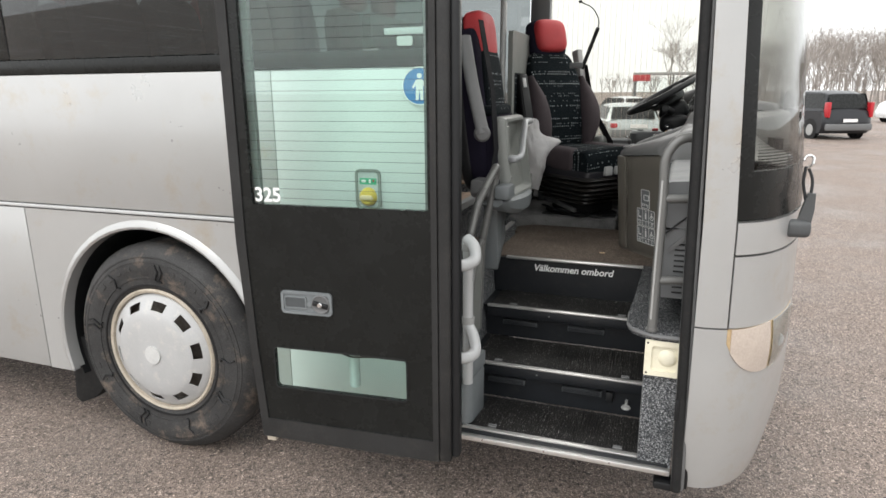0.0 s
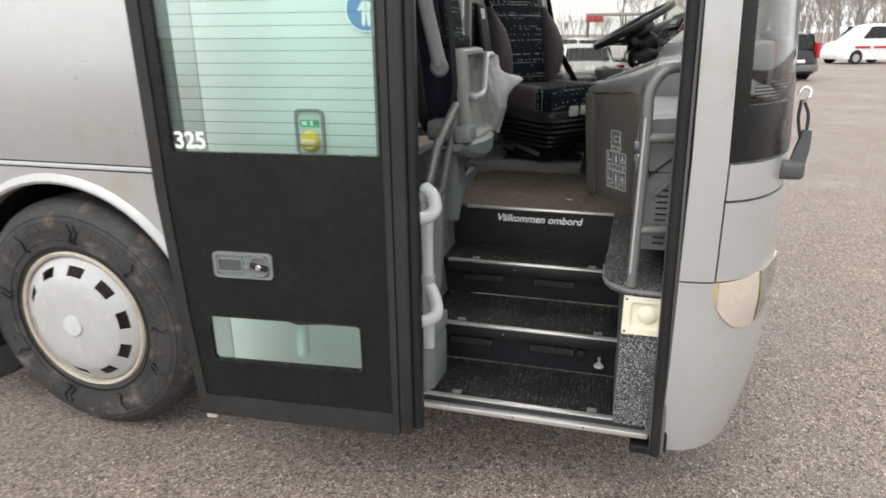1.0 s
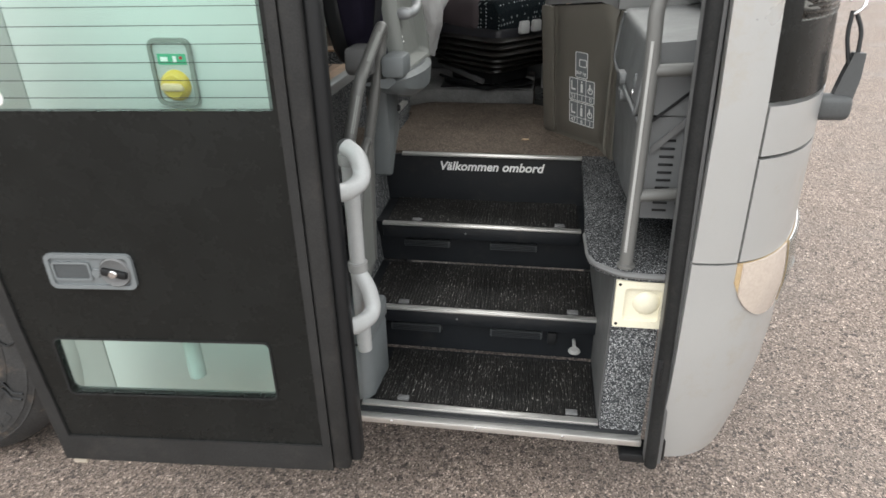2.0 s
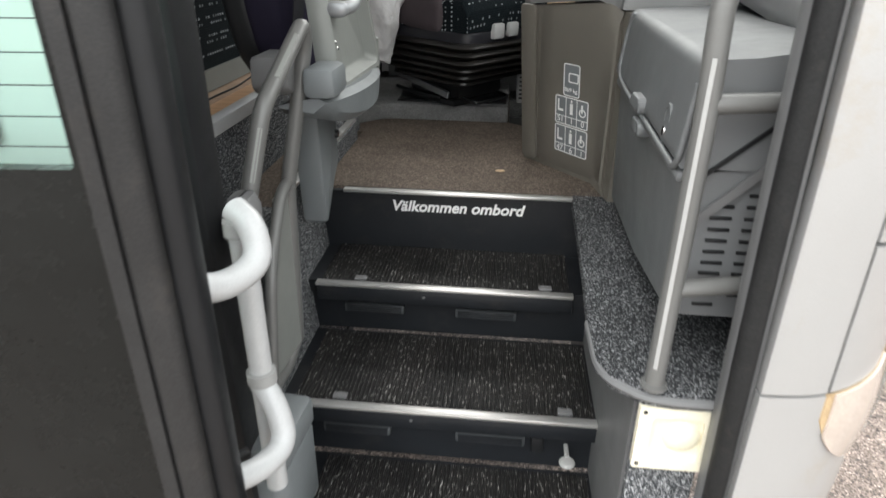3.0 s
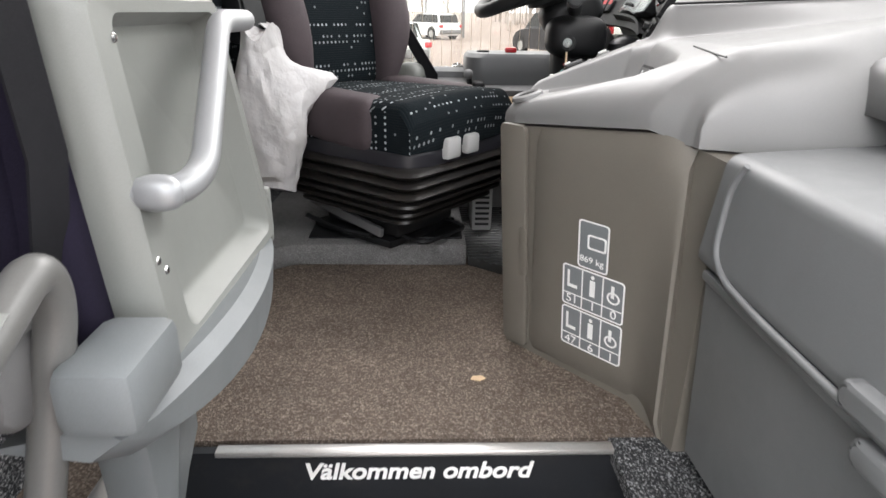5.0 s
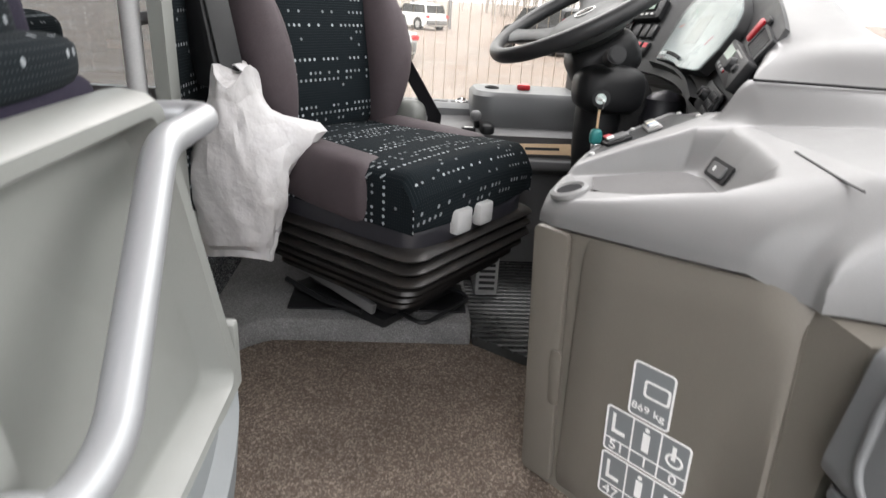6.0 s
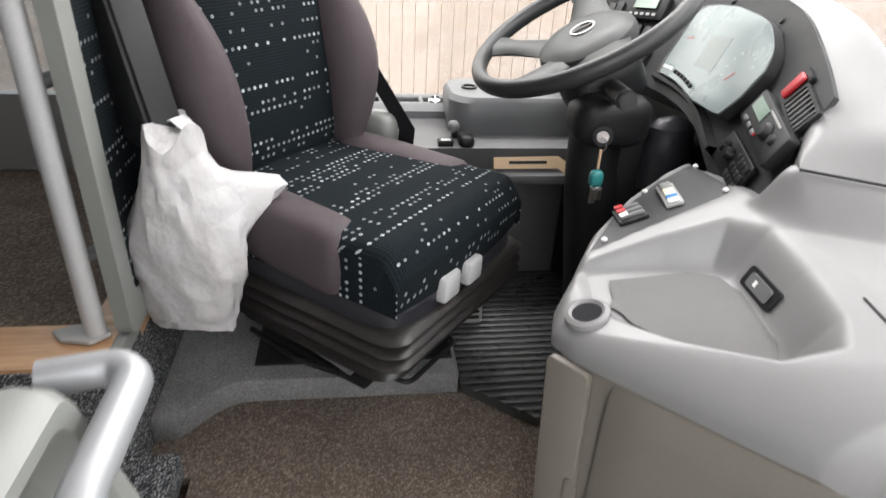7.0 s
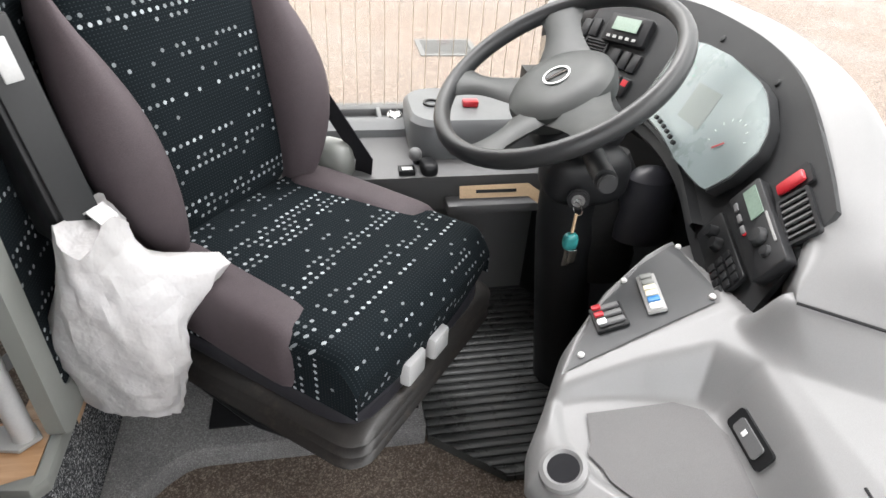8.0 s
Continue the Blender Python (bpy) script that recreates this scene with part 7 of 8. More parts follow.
part("hazard_surround", prism(rounded(0.036, 0.058, 0.004, 4), 0, 0.006, m=panel_frame(0.200, 0.83, 0.001)), BLACK, dash)
part("hazard_switch", box(-0.006, 0.014, -0.022, 0.022, 0.006, 0.014, 0.004, m=panel_frame(0.200, 0.83, 0.001)), RED_PLASTIC, dash, "red hazard switch")
VF = panel_frame(0.112, 0.80, 0.001)
vent = part("air_vent", ring(rounded(0.078, 0.050, 0.004, 4), rounded(0.068, 0.040, 0.003, 4), 0, 0.008, m=VF), BLACK, dash, "black air vent")
for k in range(6):
    part("vent_slat", box(-0.031 + 0.011 * k, -0.028 + 0.011 * k, -0.020, 0.020, 0.001, 0.006, m=VF), GREY_DARK, vent)
part("vent_floor", box(-0.034, 0.034, -0.020, 0.020, 0.0, 0.0008, m=VF), BLACK, vent)
# window side of the panel: display, vent, rockers
disp = part("trip_display", prism(rounded(0.105, 0.060, 0.006, 4), 0, 0.018, m=panel_frame(0.895, 0.68, 0.001), r=0.002), BLACK, dash, "black display unit")
fm = panel_frame(0.895, 0.68, 0.0235)
part("display_glass", box(-0.032, 0.03, -0.006, 0.022, 0, 0.001, m=fm), LCD, disp)
for k in range(5):
    part("display_button", box(-0.036 + 0.016 * k, -0.028 + 0.016 * k, -0.024, -0.018, 0, 0.002, m=fm), GREY, disp)
vent2 = part("air_vent", ring(rounded(0.06, 0.05, 0.004, 4), rounded(0.052, 0.042, 0.003, 4), 0, 0.006, m=panel_frame(0.94, 0.42, 0.001)), BLACK, dash)
for k in range(6):
    part("vent_slat", box(-0.025, 0.025, -0.020 + 0.0072 * k, -0.0175 + 0.0072 * k, -0.004, 0.004, m=panel_frame(0.94, 0.42, 0.001)), BLACK, vent2)
for s, t, mt in ((0.890, 0.40, BLACK), (0.867, 0.40, BLACK), (0.844, 0.40, BLACK), (0.93, 0.165, BLACK), (0.905, 0.165, BLACK), (0.880, 0.165, BLACK), (0.855, 0.165, RED_PLASTIC), (0.83, 0.165, RED_PLASTIC), (0.985, 0.42, BLACK), (0.998, 0.64, BLACK), (0.968, 0.66, BLACK)):
    rk = part("rocker_switch", box(-0.0105, 0.0105, -0.02, 0.02, 0, 0.008, 0.003, m=panel_frame(s, t, 0.001)), BLACK, dash)
    if mt is RED_PLASTIC:
        part("rocker_mark", box(-0.007, 0.007, 0.002, 0.015, 0.008, 0.009, m=panel_frame(s, t, 0.001)), mt, rk)

# ---- steering wheel and column ----
wheel_s = thing("steering_wheel", (0.52, 4.60, 1.45), "dark steering wheel with four broad spokes on its column", "steering wheel")
WC = Vector((0.526, 4.618, 1.731))
WMAT = basis(WC, Vector((0.871, -0.033, 0.490)), Vector((0, 0.998, 0.067)))
secs = []
for k, a in enumerate(np.linspace(0, 2 * math.pi, 65)):
    c = Vector((0.223 * math.cos(a), 0.223 * math.sin(a), 0))
    r = Vector((math.cos(a), math.sin(a), 0))
    secs.append([WMAT @ (c + r * 0.0155 * math.cos(b) + Vector((0, 0, 0.018 * math.sin(b)))) for b in np.linspace(0, 2 * math.pi, 14, endpoint=False)])
part("rim", loft(secs, caps=False), WHEEL_GREY, wheel_s, "dark grey moulded rim")
pad = []
for r, h in ((0.0, -0.008), (0.05, -0.009), (0.08, -0.014), (0.098, -0.026), (0.102, -0.04), (0.098, -0.06), (0.06, -0.08), (0.0, -0.08)):
    pad.append((r, h))
part("hub_pad", spin(pad, WC, WMAT.to_3x3() @ Vector((0, 0, 1)), 40), HUB_GREY, wheel_s, "domed hub pad")
for ang, w1, w2 in ((68, 0.070, 0.034), (139, 0.052, 0.026), (212, 0.052, 0.026), (272, 0.074, 0.040)):
    ca, sa_ = math.cos(radians(ang)), math.sin(radians(ang))
    d, t = Vector((ca, sa_, 0)), Vector((-sa_, ca, 0))
    secs = []
    for i in range(9):
        f = i / 8
        r = 0.05 + 0.168 * f
        w = w1 + (w2 - w1) * math.sin(math.pi * min(1, f * 1.3) / 2) + 0.03 * max(0, f - 0.7) ** 1.5 * 4
        z = -0.040 + 0.037 * f ** 1.3
        secs.append([WMAT @ (d * r + t * a + Vector((0, 0, z + b))) for a, b in ((w, 0.0), (w * 0.5, 0.010), (-w * 0.5, 0.010), (-w, 0.0), (-w * 0.5, -0.014), (w * 0.5, -0.014))])
    part("spoke", loft(secs), HUB_GREY, wheel_s, "broad dark spoke")
er = spin([(0.026, 0.0), (0.026, 0.003), (0.022, 0.003), (0.022, 0.0)], WC + WMAT.to_3x3() @ Vector((0, 0, -0.0085)), WMAT.to_3x3() @ Vector((0, 0, 1)), 28)
tube([WMAT @ Vector((-0.020, 0, -0.006)), WMAT @ Vector((0.020, 0, -0.006))], 0.0025, sides=6, bm=er)
part("hub_emblem", er, CHROME, wheel_s)
AX = WMAT.to_3x3() @ Vector((0, 0, 1))
part("column", tube([WC - AX * 0.06, WC - AX * 0.16, WC + Vector((0.07, -0.01, -0.30)), WC + Vector((0.14, 0.0, -0.782))], 0.062, 0.10, 20), BLACK, wheel_s, "black column shroud")
part("shroud", soft(0, 0, -0.125, 0.085, 0.075, 0.055, 3.5, 14, m=WMAT), BLACK, wheel_s)
part("stalk", tube([(0.575, 4.52, 1.630), (0.552, 4.43, 1.643), (0.540, 4.372, 1.650)], 0.019, 0.02, 16), BLACK, wheel_s, "thick black control stalk")
part("stalk_cap", disc((0.538, 4.364, 1.651), (-0.18, -1, 0.1), 0.0155, 0.008, 24, bevel=0.002), PANEL_DARK, wheel_s, "round stalk end")
part("lock_housing", soft(0.592, 4.560, 1.560, 0.082, 0.060, 0.056, 3.2, 16), BLACK, wheel_s, "black moulded lock housing")
part("gaiter", loft([[(0.735 + 0.01 * f + r * math.cos(a), 4.56 + 0.7 * r * math.sin(a), 1.565 - 0.16 * f) for a in np.linspace(0, 6.283, 20, endpoint=False)] for f, r in ((0, 0.004), (0.06, 0.034), (0.14, 0.050), (0.3, 0.050), (0.42, 0.060), (0.6, 0.055), (0.75, 0.066), (1.0, 0.062))]), PAN_DARK, wheel_s, "creased black gaiter")
part("stalk_left", tube([WMAT @ Vector((0.0, 0.06, -0.10)), WMAT @ Vector((0.02, 0.20, -0.09))], 0.011, 0.02, 12), BLACK, wheel_s)
KP = Vector((0.560, 4.494, 1.545))
lockc = part("ignition_lock", disc(KP, (-0.35, -0.9, 0.1), 0.02, 0.014, 24, bevel=0.003), BLACK, wheel_s, "round ignition lock")
part("lock_face", disc(KP + Vector((-0.005, -0.0128, 0.0014)), (-0.35, -0.9, 0.1), 0.012, 0.003, 20), CHROME, lockc)
part("boot", loft([[WC + Vector((0.12 + 0.05 * f + r * math.cos(a), -0.02 + 0.6 * r * math.sin(a), -0.15 - 0.30 * f)) for a in np.linspace(0, 6.283, 18, endpoint=False)] for f, r in ((0, 0.05), (0.15, 0.07), (0.3, 0.062), (0.45, 0.075), (0.6, 0.066), (0.8, 0.078), (1.0, 0.07))]), RUBBER, wheel_s, "folded rubber boot")
keys = thing("key_ring", (0.545, 4.475, 1.42), "bunch of keys with a teal fob in the ignition", "keys")
kt = KP + Vector((-0.008, -0.022, -0.002))
part("ring", spin([(0.012, -0.0008), (0.0135, 0.0), (0.012, 0.0008), (0.0115, 0.0)], kt + Vector((0, 0, -0.008)), (1, 0.4, 0.1), 24), CHROME, keys)
part("chain", tube([kt + Vector((0, 0, -0.02)), kt + Vector((0.0, 0, -0.06))], 0.0028, sides=6), TAN, keys)
part("fob", soft(kt.x, kt.y, kt.z - 0.08, 0.014, 0.011, 0.018, 3, 10), TEAL, keys, "teal plastic fob")
part("key", box(kt.x - 0.010, kt.x + 0.006, kt.y - 0.004, kt.y + 0.0, kt.z - 0.135, kt.z - 0.095, 0.002), CHROME, keys)
part("key", box(kt.x - 0.002, kt.x + 0.014, kt.y - 0.009, kt.y - 0.006, kt.z - 0.125, kt.z - 0.095, 0.002), CHROME, keys)

# ---- side console under the driver's window ----
side = thing("side_console", (0.25, 5.0, 0.917), "grey side console with trays under the driver's window", "console")
part("lower", prism([(4.965, 0.93), (4.965, 1.24), (4.90, 1.27), (4.88, 1.375), (4.90, 1.385), (5.02, 1.39), (5.05, 1.40), (5.05, 0.93)], -0.10, 0.68, "x"), GREY_DARK, side, "grey lower moulding")
part("upper_wall", prism([(5.05, 0.93), (5.05, 1.42), (5.07, 1.432), (5.10, 1.432), (5.10, 0.93)], -0.30, 1.0, "x"), STORE_GREY, side, "grey window ledge front")
part("ledge", box(-0.30, 0.95, 5.10, 5.215, 1.36, 1.405, 0.004), STORE_GREY, side)
part("ledge_back", box(-0.30, 0.95, 5.17, 5.215, 1.40, 1.425, 0.004), GREY_DARK, side)
for xx in (-0.05, 0.14, 0.255):
    part("ledge_rib", box(xx, xx + 0.012, 5.10, 5.17, 1.40, 1.43, 0.003), STORE_GREY, side)
part("socket", spin([(0.0, 0.004), (0.013, 0.004), (0.016, 0.010), (0.02, 0.006), (0.021, 0.0)], (0.30, 5.11, 1.43), (0, -0.3, 1), 22), CHROME, side, "round chrome socket")
pod = part("pod", loft([[(x, y, z) for x, y in rounded(w, d, 0.06, 5, 0.53, 5.05)] for w, d, z in ((0.40, 0.20, 1.36), (0.42, 0.22, 1.42), (0.42, 0.22, 1.475), (0.40, 0.20, 1.488))]), STORE_GREY, side, "rounded grey pod under the window")
part("pod_socket", ring([(0.385 + 0.022 * math.cos(a), 5.05 + 0.022 * math.sin(a)) for a in np.linspace(0, 6.283, 20, endpoint=False)], [(0.385 + 0.016 * math.cos(a), 5.05 + 0.016 * math.sin(a)) for a in np.linspace(0, 6.283, 20, endpoint=False)], 1.487, 1.493), BLACK, pod)
part("pod_red", box(0.46, 0.50, 5.02, 5.045, 1.488, 1.505, 0.005), RED_PLASTIC, pod)
part("parking_lever", tube([(0.335, 4.94, 1.38), (0.328, 4.915, 1.415)], 0.009), BLACK, side)
part("lever_knob", soft(0.325, 4.905, 1.425, 0.016, 0.016, 0.016, 2.2, 12), GREY_DARK, side, "dark round brake knob")
part("switch_pair", box(0.285, 0.325, 4.885, 4.915, 1.375, 1.392, 0.003), BLACK, side)
part("switch_label", box(0.293, 0.318, 4.888, 4.902, 1.3925, 1.3935), WHITE, side)
part("lever_gate", soft(0.36, 4.91, 1.385, 0.022, 0.03, 0.02, 3, 12), BLACK, side)
part("pocket", box(0.18, 0.26, 4.955, 4.968, 1.29, 1.36, 0.008), BLACK, side, "dark pocket in the side console")
tag = thing("paper_tag", (0.53, 4.93, 1.33), "tan paper tag lying on the side console", "tag")
part("card", prism([(0.43, 0.0), (0.60, 0.0), (0.625, -0.02), (0.628, 0.012), (0.60, 0.032), (0.43, 0.03)], 0.0, 0.002, m=basis((0, 4.878, 1.316), (1, -0.06, 0.03), (0, 0.35, 0.9))), TAN, tag)
part("print_bar", box(0.47, 0.57, 0.012, 0.020, 0.002, 0.0026, m=basis((0, 4.878, 1.316), (1, -0.06, 0.03), (0, 0.35, 0.9))), BLACK, tag)
part("tag_shelf", box(0.40, 0.67, 4.845, 4.97, 1.285, 1.312, 0.006), GREY_DARK, side)
pedal = thing("pedal", (0.72, 4.55, 0.95), "black pedal under the dashboard", "pedal", "pedals")
part("plate", box(-0.04, 0.04, -0.05, 0.05, 0, 0.015, 0.004, m=Matrix.Translation((0.72, 4.52, 1.05)) @ pose(0, 0, 0, 0, -50, 0)), RUBBER, pedal)
part("stem", tube([(0.725, 4.52, 1.05), (0.78, 4.52, 0.95)], 0.01), BLACK, pedal)

# ---- windscreen wiper on the corner ----
wip = thing("windscreen_wiper", (0.97, 3.0, 1.25), "dark grey wiper arm parked at the windscreen corner", "wiper")
part("pivot", disc((0.935, 3.005, 1.262), (0.80, -0.60, 0), 0.034, 0.016, 24, bevel=0.004), BLACK, wip)
part("neck", disc((0.948, 2.995, 1.262), (0.80, -0.60, 0), 0.022, 0.03, 20), BLACK, wip)
part("arm_block", box(0.965, 1.045, 2.945, 3.0, 1.232, 1.292, 0.018, 3), WIPER_GREY, wip, "stubby dark arm root")
part("arm_bar", loft([[(x + w, 2.955, z), (x + w, 2.975, z), (x - w, 2.985, z), (x - w, 2.965, z)] for x, z, w in ((1.02, 1.28, 0.02), (1.028, 1.33, 0.018), (1.034, 1.385, 0.010))]), WIPER_GREY, wip, "tapered grey arm")
part("hose", tube([(1.032, 2.97, 1.38), (1.035, 2.985, 1.43), (1.018, 3.0, 1.47)], 0.005, 0.02, 8), BLACK, wip)
part("hose", tube([(1.018, 2.97, 1.36), (1.006, 2.985, 1.42), (1.012, 3.0, 1.47)], 0.005, 0.02, 8), BLACK, wip)
part("clip", tube([(1.008, 3.0, 1.46), (1.03, 2.99, 1.475), (1.033, 3.0, 1.505), (1.012, 3.01, 1.508), (1.004, 3.005, 1.49)], 0.0045, 0.012, 8), CHROME, wip, "bright metal clip")
wip.location = (0.976, 2.962, 1.276)

# ---- cabin behind ----
def passenger_seat(x, y, z=1.195):
    s = thing("passenger_seat", (x, y, z), "dark dotted passenger seat with red headrest", "seat", "passenger seats")
    M = Matrix.Translation((x, y, z))
    part("base", box(-0.18, 0.16, -0.02, 0.02, 0.0, 0.30, 0.01, m=M), BLACK, s)
    part("cushion", soft(0.0, 0, 0.38, 0.23, 0.21, 0.075, 4, 14, m=M), DOTS, s)
    part("backrest", soft(-0.24, 0, 0.76, 0.06, 0.21, 0.36, 5, 16, m=M @ Matrix.Translation((-0.04, 0, 0)) @ pose(0, 0, 0, 0, -7, 0)), DOTS, s)
    part("headrest", soft(-0.33, 0, 1.17, 0.05, 0.15, 0.10, 4, 12, m=M), RED, s)
    part("armrest", soft(-0.02, -0.235, 0.58, 0.17, 0.025, 0.03, 4, 10, m=M), GREY_DARK, s)
    return s


base_seat = passenger_seat(-0.98, 3.15)
for k in range(5):
    for j, y in enumerate((3.15, 3.60, 4.45, 4.92)):
        if k == 0 and j == 0:
            continue
        copy_thing(base_seat, Matrix.Translation((-0.98 - 0.78 * k - (0.12 if y > 4 else 0.0), y, 1.195)))
pack = thing("bundle", (-1.35, 4.20, 1.2), "white and red bundle lying in the aisle", "bundle")
part("sack", soft(-1.35, 4.22, 1.27, 0.16, 0.10, 0.075, 2.6, 14), WHITE_PAINT, pack)
part("red_end", soft(-1.24, 4.14, 1.27, 0.06, 0.055, 0.06, 2.6, 12), RED, pack)


# ---- yard, cars and woods beyond ----
def car(name, at, yaw, length, width, height, paint, label, estate=True):
    c = thing(name, (at[0], at[1], 0), label, "car")
    M = Matrix.Translation((at[0], at[1], 0)) @ pose(0, 0, 0, 0, 0, yaw)
    L, W, H = length / 2, width / 2, height
    rear = -L + (0.25 if estate else 0.85)
    prof = [(-L + 0.06, 0.30), (-L - 0.01, 0.45), (-L - 0.02, 0.62), (-L + 0.03, 0.85), (-L + 0.10, H * 0.59), (-L + 0.4, H * 0.605), (L - 1.15, H * 0.60), (L - 0.6, H * 0.56), (L - 0.22, H * 0.49), (L - 0.03, 0.60), (L, 0.42), (L - 0.08, 0.25), (-L + 0.12, 0.22)]
    secs = []
    for i in range(13):
        f = -1 + i / 6
        e = max(0.0, abs(f) - 0.7) / 0.3
        k = 1 - 0.075 * e * e
        secs.append([(x * k, f * W * (1 - 0.05 * max(0, (z - 0.75) / H) * abs(f)), 0.22 + (z - 0.22) * (1 - 0.05 * e * e)) for x, z in prof])
    part("body", loft(secs, m=M), paint, c)
    cab = [(rear - 0.10, H * 0.585), (rear + 0.02, H * 0.76), (rear + 0.16, H * 0.93), (rear + 0.45, H * 0.985), (-0.2, H), (L - 2.1, H * 0.985), (L - 1.75, H * 0.93), (L - 0.95, H * 0.585)]
    secs = [[(x * (1 - 0.05 * abs(f) ** 3), f * W * (0.95 - 0.24 * ((z - H * 0.585) / (H * 0.41)) ** 1.3), z - 0.03 * H * abs(f) ** 4 * (z > H * 0.7)) for x, z in cab] for f in (-1, -0.96, -0.85, -0.5, 0, 0.5, 0.85, 0.96, 1)]
    part("cabin", loft(secs, m=M), paint, c)
    glz = [(rear + 0.0, H * 0.63), (rear + 0.17, H * 0.93), (L - 1.62, H * 0.93), (L - 1.1, H * 0.63)]
    for sgn in (-1, 1):
        secs = [[(x, sgn * W * (0.93 - 0.12 * (z - H * 0.59) / (H * 0.41)) + sgn * o, z) for x, z in glz] for o in (0.004, 0.012)]
        part("side_glass", loft(secs, m=M), BLACK_GLOSS, c)
    part("rear_glass", loft([[(rear - 0.09 + 0.20 * f - 0.012, s * W * (0.80 - 0.1 * f), H * 0.61 + H * 0.33 * f) for s in (-1, 1)] + [(rear - 0.09 + 0.20 * f + 0.01, s * W * (0.80 - 0.1 * f), H * 0.61 + H * 0.33 * f) for s in (1, -1)] for f in (0.08, 0.92)], m=M), BLACK_GLOSS, c)
    for sgn in (-1, 1):
        part("tail_lamp", box(-L - 0.005, -L + 0.24, sgn * W * 0.86 - (0.06 if H > 1.6 else 0.14), sgn * W * 0.86 + (0.06 if H > 1.6 else 0.08), H * 0.45, H * (0.76 if estate and H > 1.6 else 0.56), 0.03, m=M), RED_PLASTIC, c)
        for xx in (-L + 0.8, L - 0.85):
            w = part("wheel", disc((xx, sgn * (W - 0.1) - sgn * 0.11, 0.32), (0, sgn, 0), 0.32, 0.22, 28, bevel=0.03, m=M), RUBBER, c)
            part("hubcap", disc((xx, sgn * (W + 0.01), 0.32), (0, sgn, 0), 0.20, 0.012, 20, m=M), GREY, w)
            part("arch", disc((xx, sgn * (W - 0.02), 0.34), (0, sgn, 0), 0.39, 0.024, 28, m=M), RUBBER, c)
    part("bumper", box(-L - 0.05, -L + 0.1, -W * 0.92, W * 0.92, 0.32, 0.56, 0.04, m=M), GREY_DARK, c)
    part("plate_bar", box(-L - 0.055, -L - 0.045, -0.26, 0.26, 0.62, 0.73, m=M), WHITE, c)
    return c


DARK_PAINT = surface("dark_car_paint", (0.014, 0.015, 0.018), 0.35, 0.0, 300, 0.03, 2, 0.05, 0, coat=0.2, spec=0.3)
WHITE_CAR = surface("white_car_paint", (0.72, 0.74, 0.75), 0.28, 0.1, 300, 0.02, 2, 0.03, 0, coat=0.8)
SILVER_CAR = surface("silver_car_paint", (0.48, 0.53, 0.53), 0.28, 0.4, 300, 0.02, 2, 0.03, 0, coat=0.8)
car("dark_suv", (5.65, 28.8), 112, 4.6, 1.8, 1.72, DARK_PAINT, "dark blue-black estate car with tall red tail lamps")
car("silver_saloon", (-1.0, 23.6), 106, 4.5, 1.8, 1.36, SILVER_CAR, "pale silver saloon car seen from behind", False)
car("white_hatchback", (0.75, 43.4), 128, 3.9, 1.7, 1.5, WHITE_CAR, "white hatchback parked on the yard")
car("white_saloon", (-2.2, 40.0), 128, 4.4, 1.8, 1.45, WHITE_CAR, "white car parked beside the hatchback", False)
van = car("white_van", (13.2, 41.5), 205, 4.3, 1.85, 2.05, WHITE_CAR, "white compact van with red flashes on its side")
for q in (-0.9, 0.2):
    for sgn in (-1, 1):
        part("red_flash", box(q, q + 0.9, sgn * 0.935 - 0.004, sgn * 0.935 + 0.004, 0.80, 0.92, m=Matrix.Translation((13.2, 41.5, 0)) @ pose(0, 0, 0, 0, 0, 205) @ Matrix(((1, 0, 0.4, 0), (0, 1, 0, 0), (0, 0, 1, 0), (0, 0, 0, 1)))), RED_PLASTIC, van)
car("white_estate", (15.5, 36.0), 160, 4.6, 1.8, 1.5, WHITE_CAR, "white estate car at the yard's edge")

shelter = thing("bus_shelter", (-0.2, 46.0, 0), "glazed shelter with a flat roof and red sign", "shelter")
part("roof", box(-2.0, 3.0, 45.0, 47.0, 2.75, 2.9, 0.03), GREY, shelter)
part("sign", box(-2.0, -0.9, 44.93, 45.0, 2.35, 2.75, 0.02), RED_PLASTIC, shelter)
for xx in (-1.9, 0.5, 2.9):
    part("post", box(xx - 0.05, xx + 0.05, 45.0, 45.1, 0, 2.75), GREY_DARK, shelter)
    part("post", box(xx - 0.05, xx + 0.05, 46.9, 47.0, 0, 2.75), GREY_DARK, shelter)
for xa, xb in ((-1.85, 0.45), (0.55, 2.85)):
    part("glazing", box(xa, xb, 46.93, 46.96, 0.3, 2.6), GLASS_CLEAR, shelter)
grate = thing("drain_grate", (1.40, 9.88, 0), "iron drain grate set in the asphalt", "grate")
GM = Matrix.Translation((1.40, 9.88, 0.0))
part("frame", ring(rect(-0.30, 0.30, -0.25, 0.25, 0.01), rect(-0.25, 0.25, -0.20, 0.20, 0.005), 0.0, 0.012, m=GM), GREY_DARK, grate)
for k in range(9):
    part("grate_bar", box(-0.25, 0.25, -0.18 + 0.043 * k, -0.16 + 0.043 * k, 0.0, 0.010, m=GM), GREY_DARK, grate)

# bark colour lightened to stand in for distance haze
BARK_HAZED = bare_wood_far("haze_painted_bark", (0.32, 0.29, 0.265))


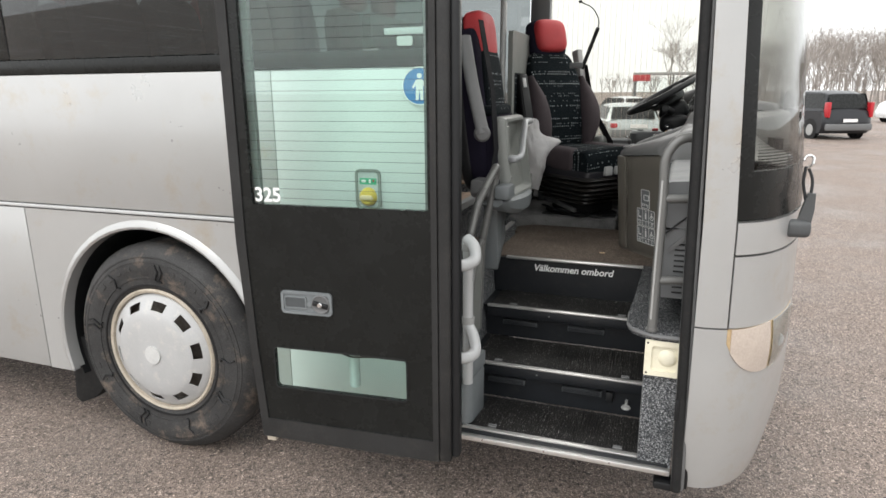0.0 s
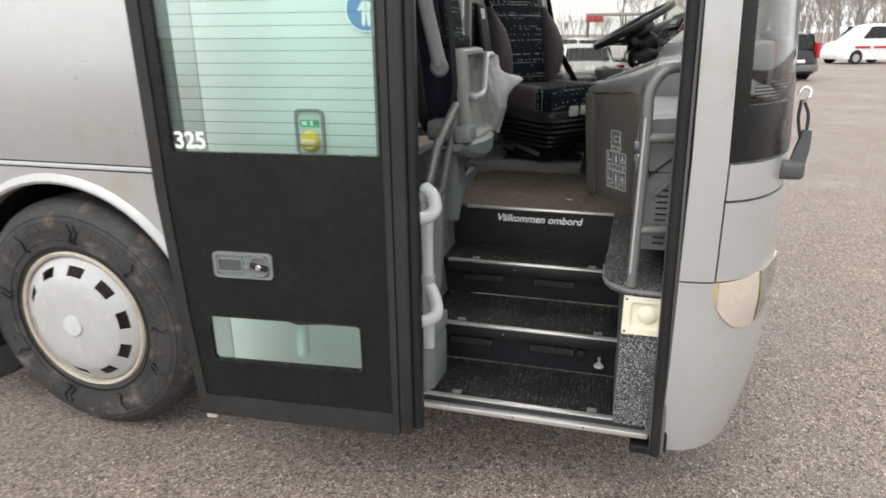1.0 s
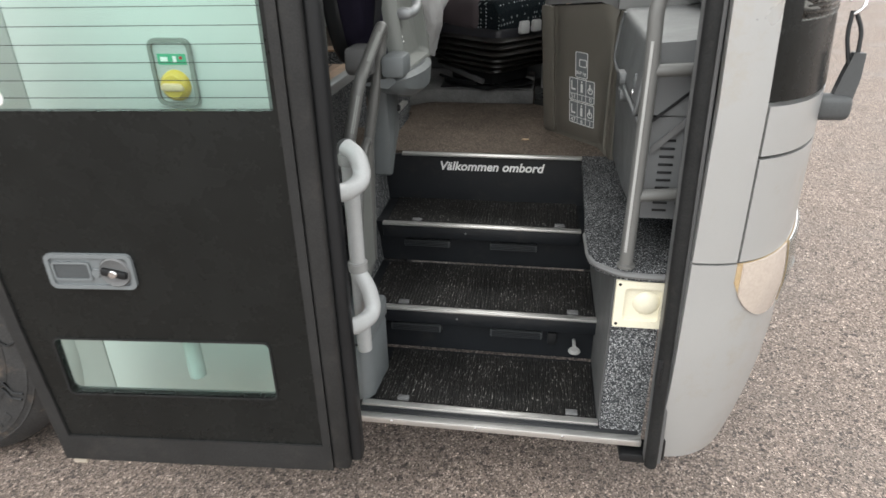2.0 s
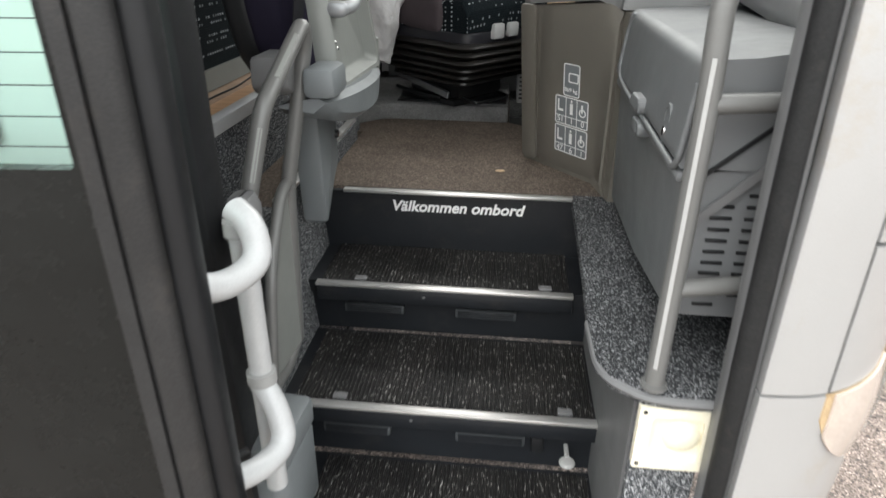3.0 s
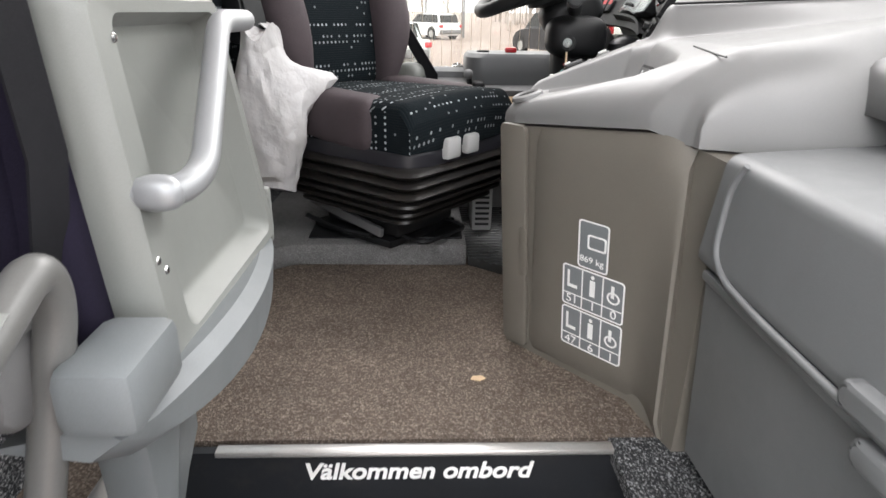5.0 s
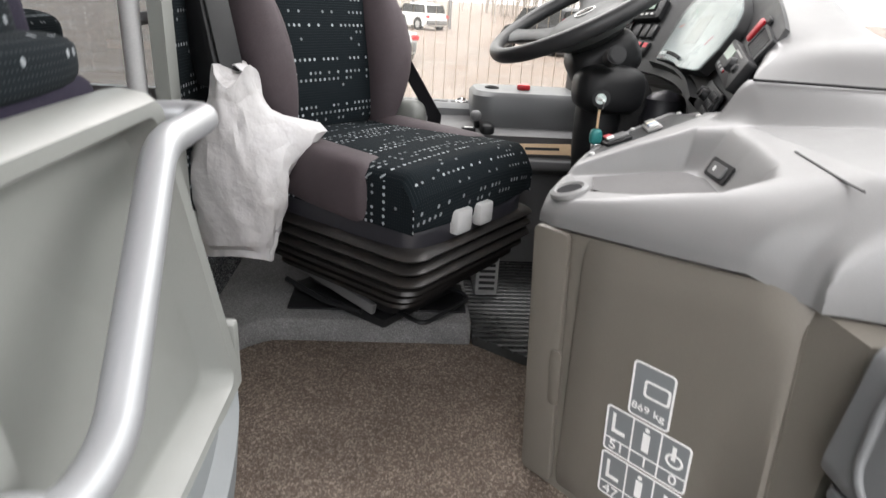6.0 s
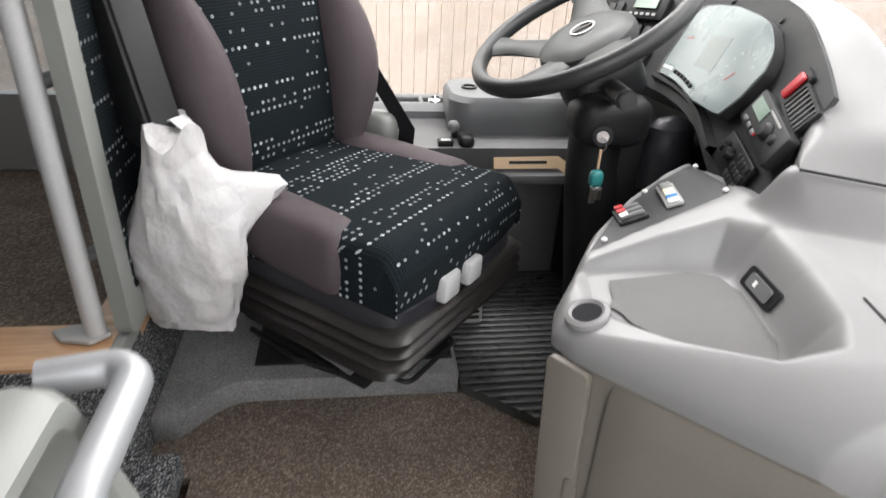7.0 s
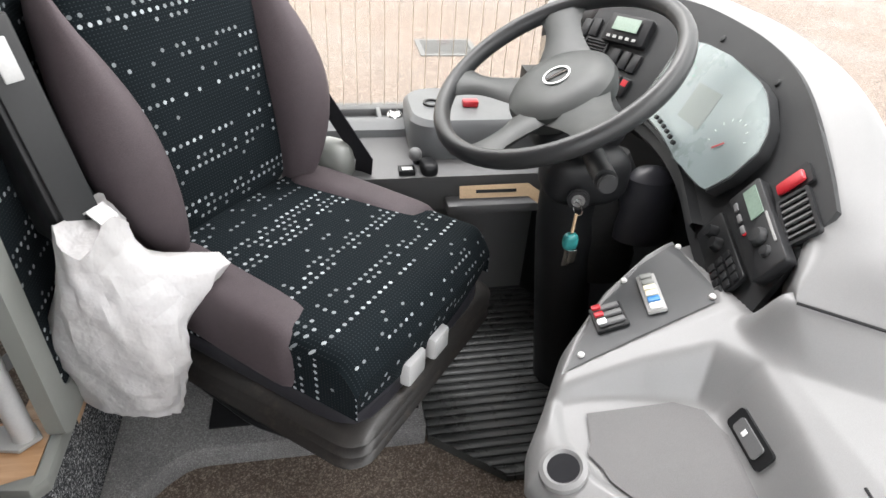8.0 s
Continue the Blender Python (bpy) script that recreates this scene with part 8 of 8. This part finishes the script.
def branches(base, height, seed, verts, faces, levels=4, spread=0.5, r0=0.12, sides=4):
    rnd = random.Random(seed)

    def limb(p, d, ln, r, lv):
        q = p + d * ln
        up = d.orthogonal().normalized()
        sd = d.cross(up)
        k = len(verts)
        for c, rr in ((p, r), (q, r * 0.62)):
            for a in range(sides):
                t = 2 * math.pi * a / sides
                verts.append(tuple(c + (up * math.cos(t) + sd * math.sin(t)) * rr))
        for a in range(sides):
            b = (a + 1) % sides
            faces.append((k + a, k + b, k + sides + b, k + sides + a))
        if lv == 0:
            return
        for _ in range(3 if lv > 1 else 4):
            nd = (d + Vector((rnd.uniform(-1, 1), rnd.uniform(-1, 1), rnd.uniform(-0.25, 0.75))) * spread).normalized()
            limb(p.lerp(q, rnd.uniform(0.55, 1.0)), nd, ln * rnd.uniform(0.58, 0.8), r * 0.55, lv - 1)
    limb(Vector(base), Vector((rnd.uniform(-0.08, 0.08), rnd.uniform(-0.08, 0.08), 1)).normalized(), height * 0.33, r0, levels)


def tree_mesh(verts, faces):
    me = bpy.data.meshes.new("tree")
    me.from_pydata(verts, [], faces)
    bm = bmesh.new()
    bm.from_mesh(me)
    bpy.data.meshes.remove(me)
    return bm


for seed, x, y, h in ((3, 0.4, 58.0, 8.4), (21, 2.6, 60.0, 7.6), (8, 8.0, 62.0, 6.5)):
    vs, fs = [], []
    branches((x, y, 0), h, seed, vs, fs, 7, 0.80, 0.13, 3)
    t = thing("bare_tree", (x, y, 0), "bare winter tree with a fine twiggy crown", "tree", "bare trees")
    part("limbs", tree_mesh(vs, fs), BARK_HAZED, t, smooth=False)
vs, fs = [], []
rw = random.Random(11)
for k in range(300):
    x = 12 + 38 * rw.random() ** 1.1
    y = 80 + 34 * rw.random() - 0.12 * (x - 14)
    h = (8.5 + 3.5 * rw.random()) if k % 3 else (3.5 + 2.5 * rw.random())
    branches((x, y, 0), h, 100 + k, vs, fs, 5, 0.62, 0.10 if k % 3 else 0.06, 3)
tagged(part("far_woods", tree_mesh(vs, fs), BARK_HAZED, smooth=False), "belt of bare winter woods behind the yard, haze painted into its bark", "woods", kind="stuff")
vs, fs = [], []
for k in range(70):
    x = -70 + 84 * rw.random()
    y = 120 + 30 * rw.random()
    branches((x, y, 0), 4.5 + 3 * rw.random(), 500 + k, vs, fs, 4, 0.5, 0.09, 3)
tagged(part("far_woods", tree_mesh(vs, fs), BARK_HAZED, smooth=False), "thin tree line on the horizon, haze painted into its bark", "woods", kind="stuff")

# panes let daylight through
for ob in scene.objects:
    if ob.type == "MESH" and ob.data.materials and ob.data.materials[0] in (GLASS_CLEAR, GLASS_GREEN, GLASS_DARK, GLASS_INSTR, GLASS_SIDE, GLASS_SCREEN):
        ob.visible_shadow = False
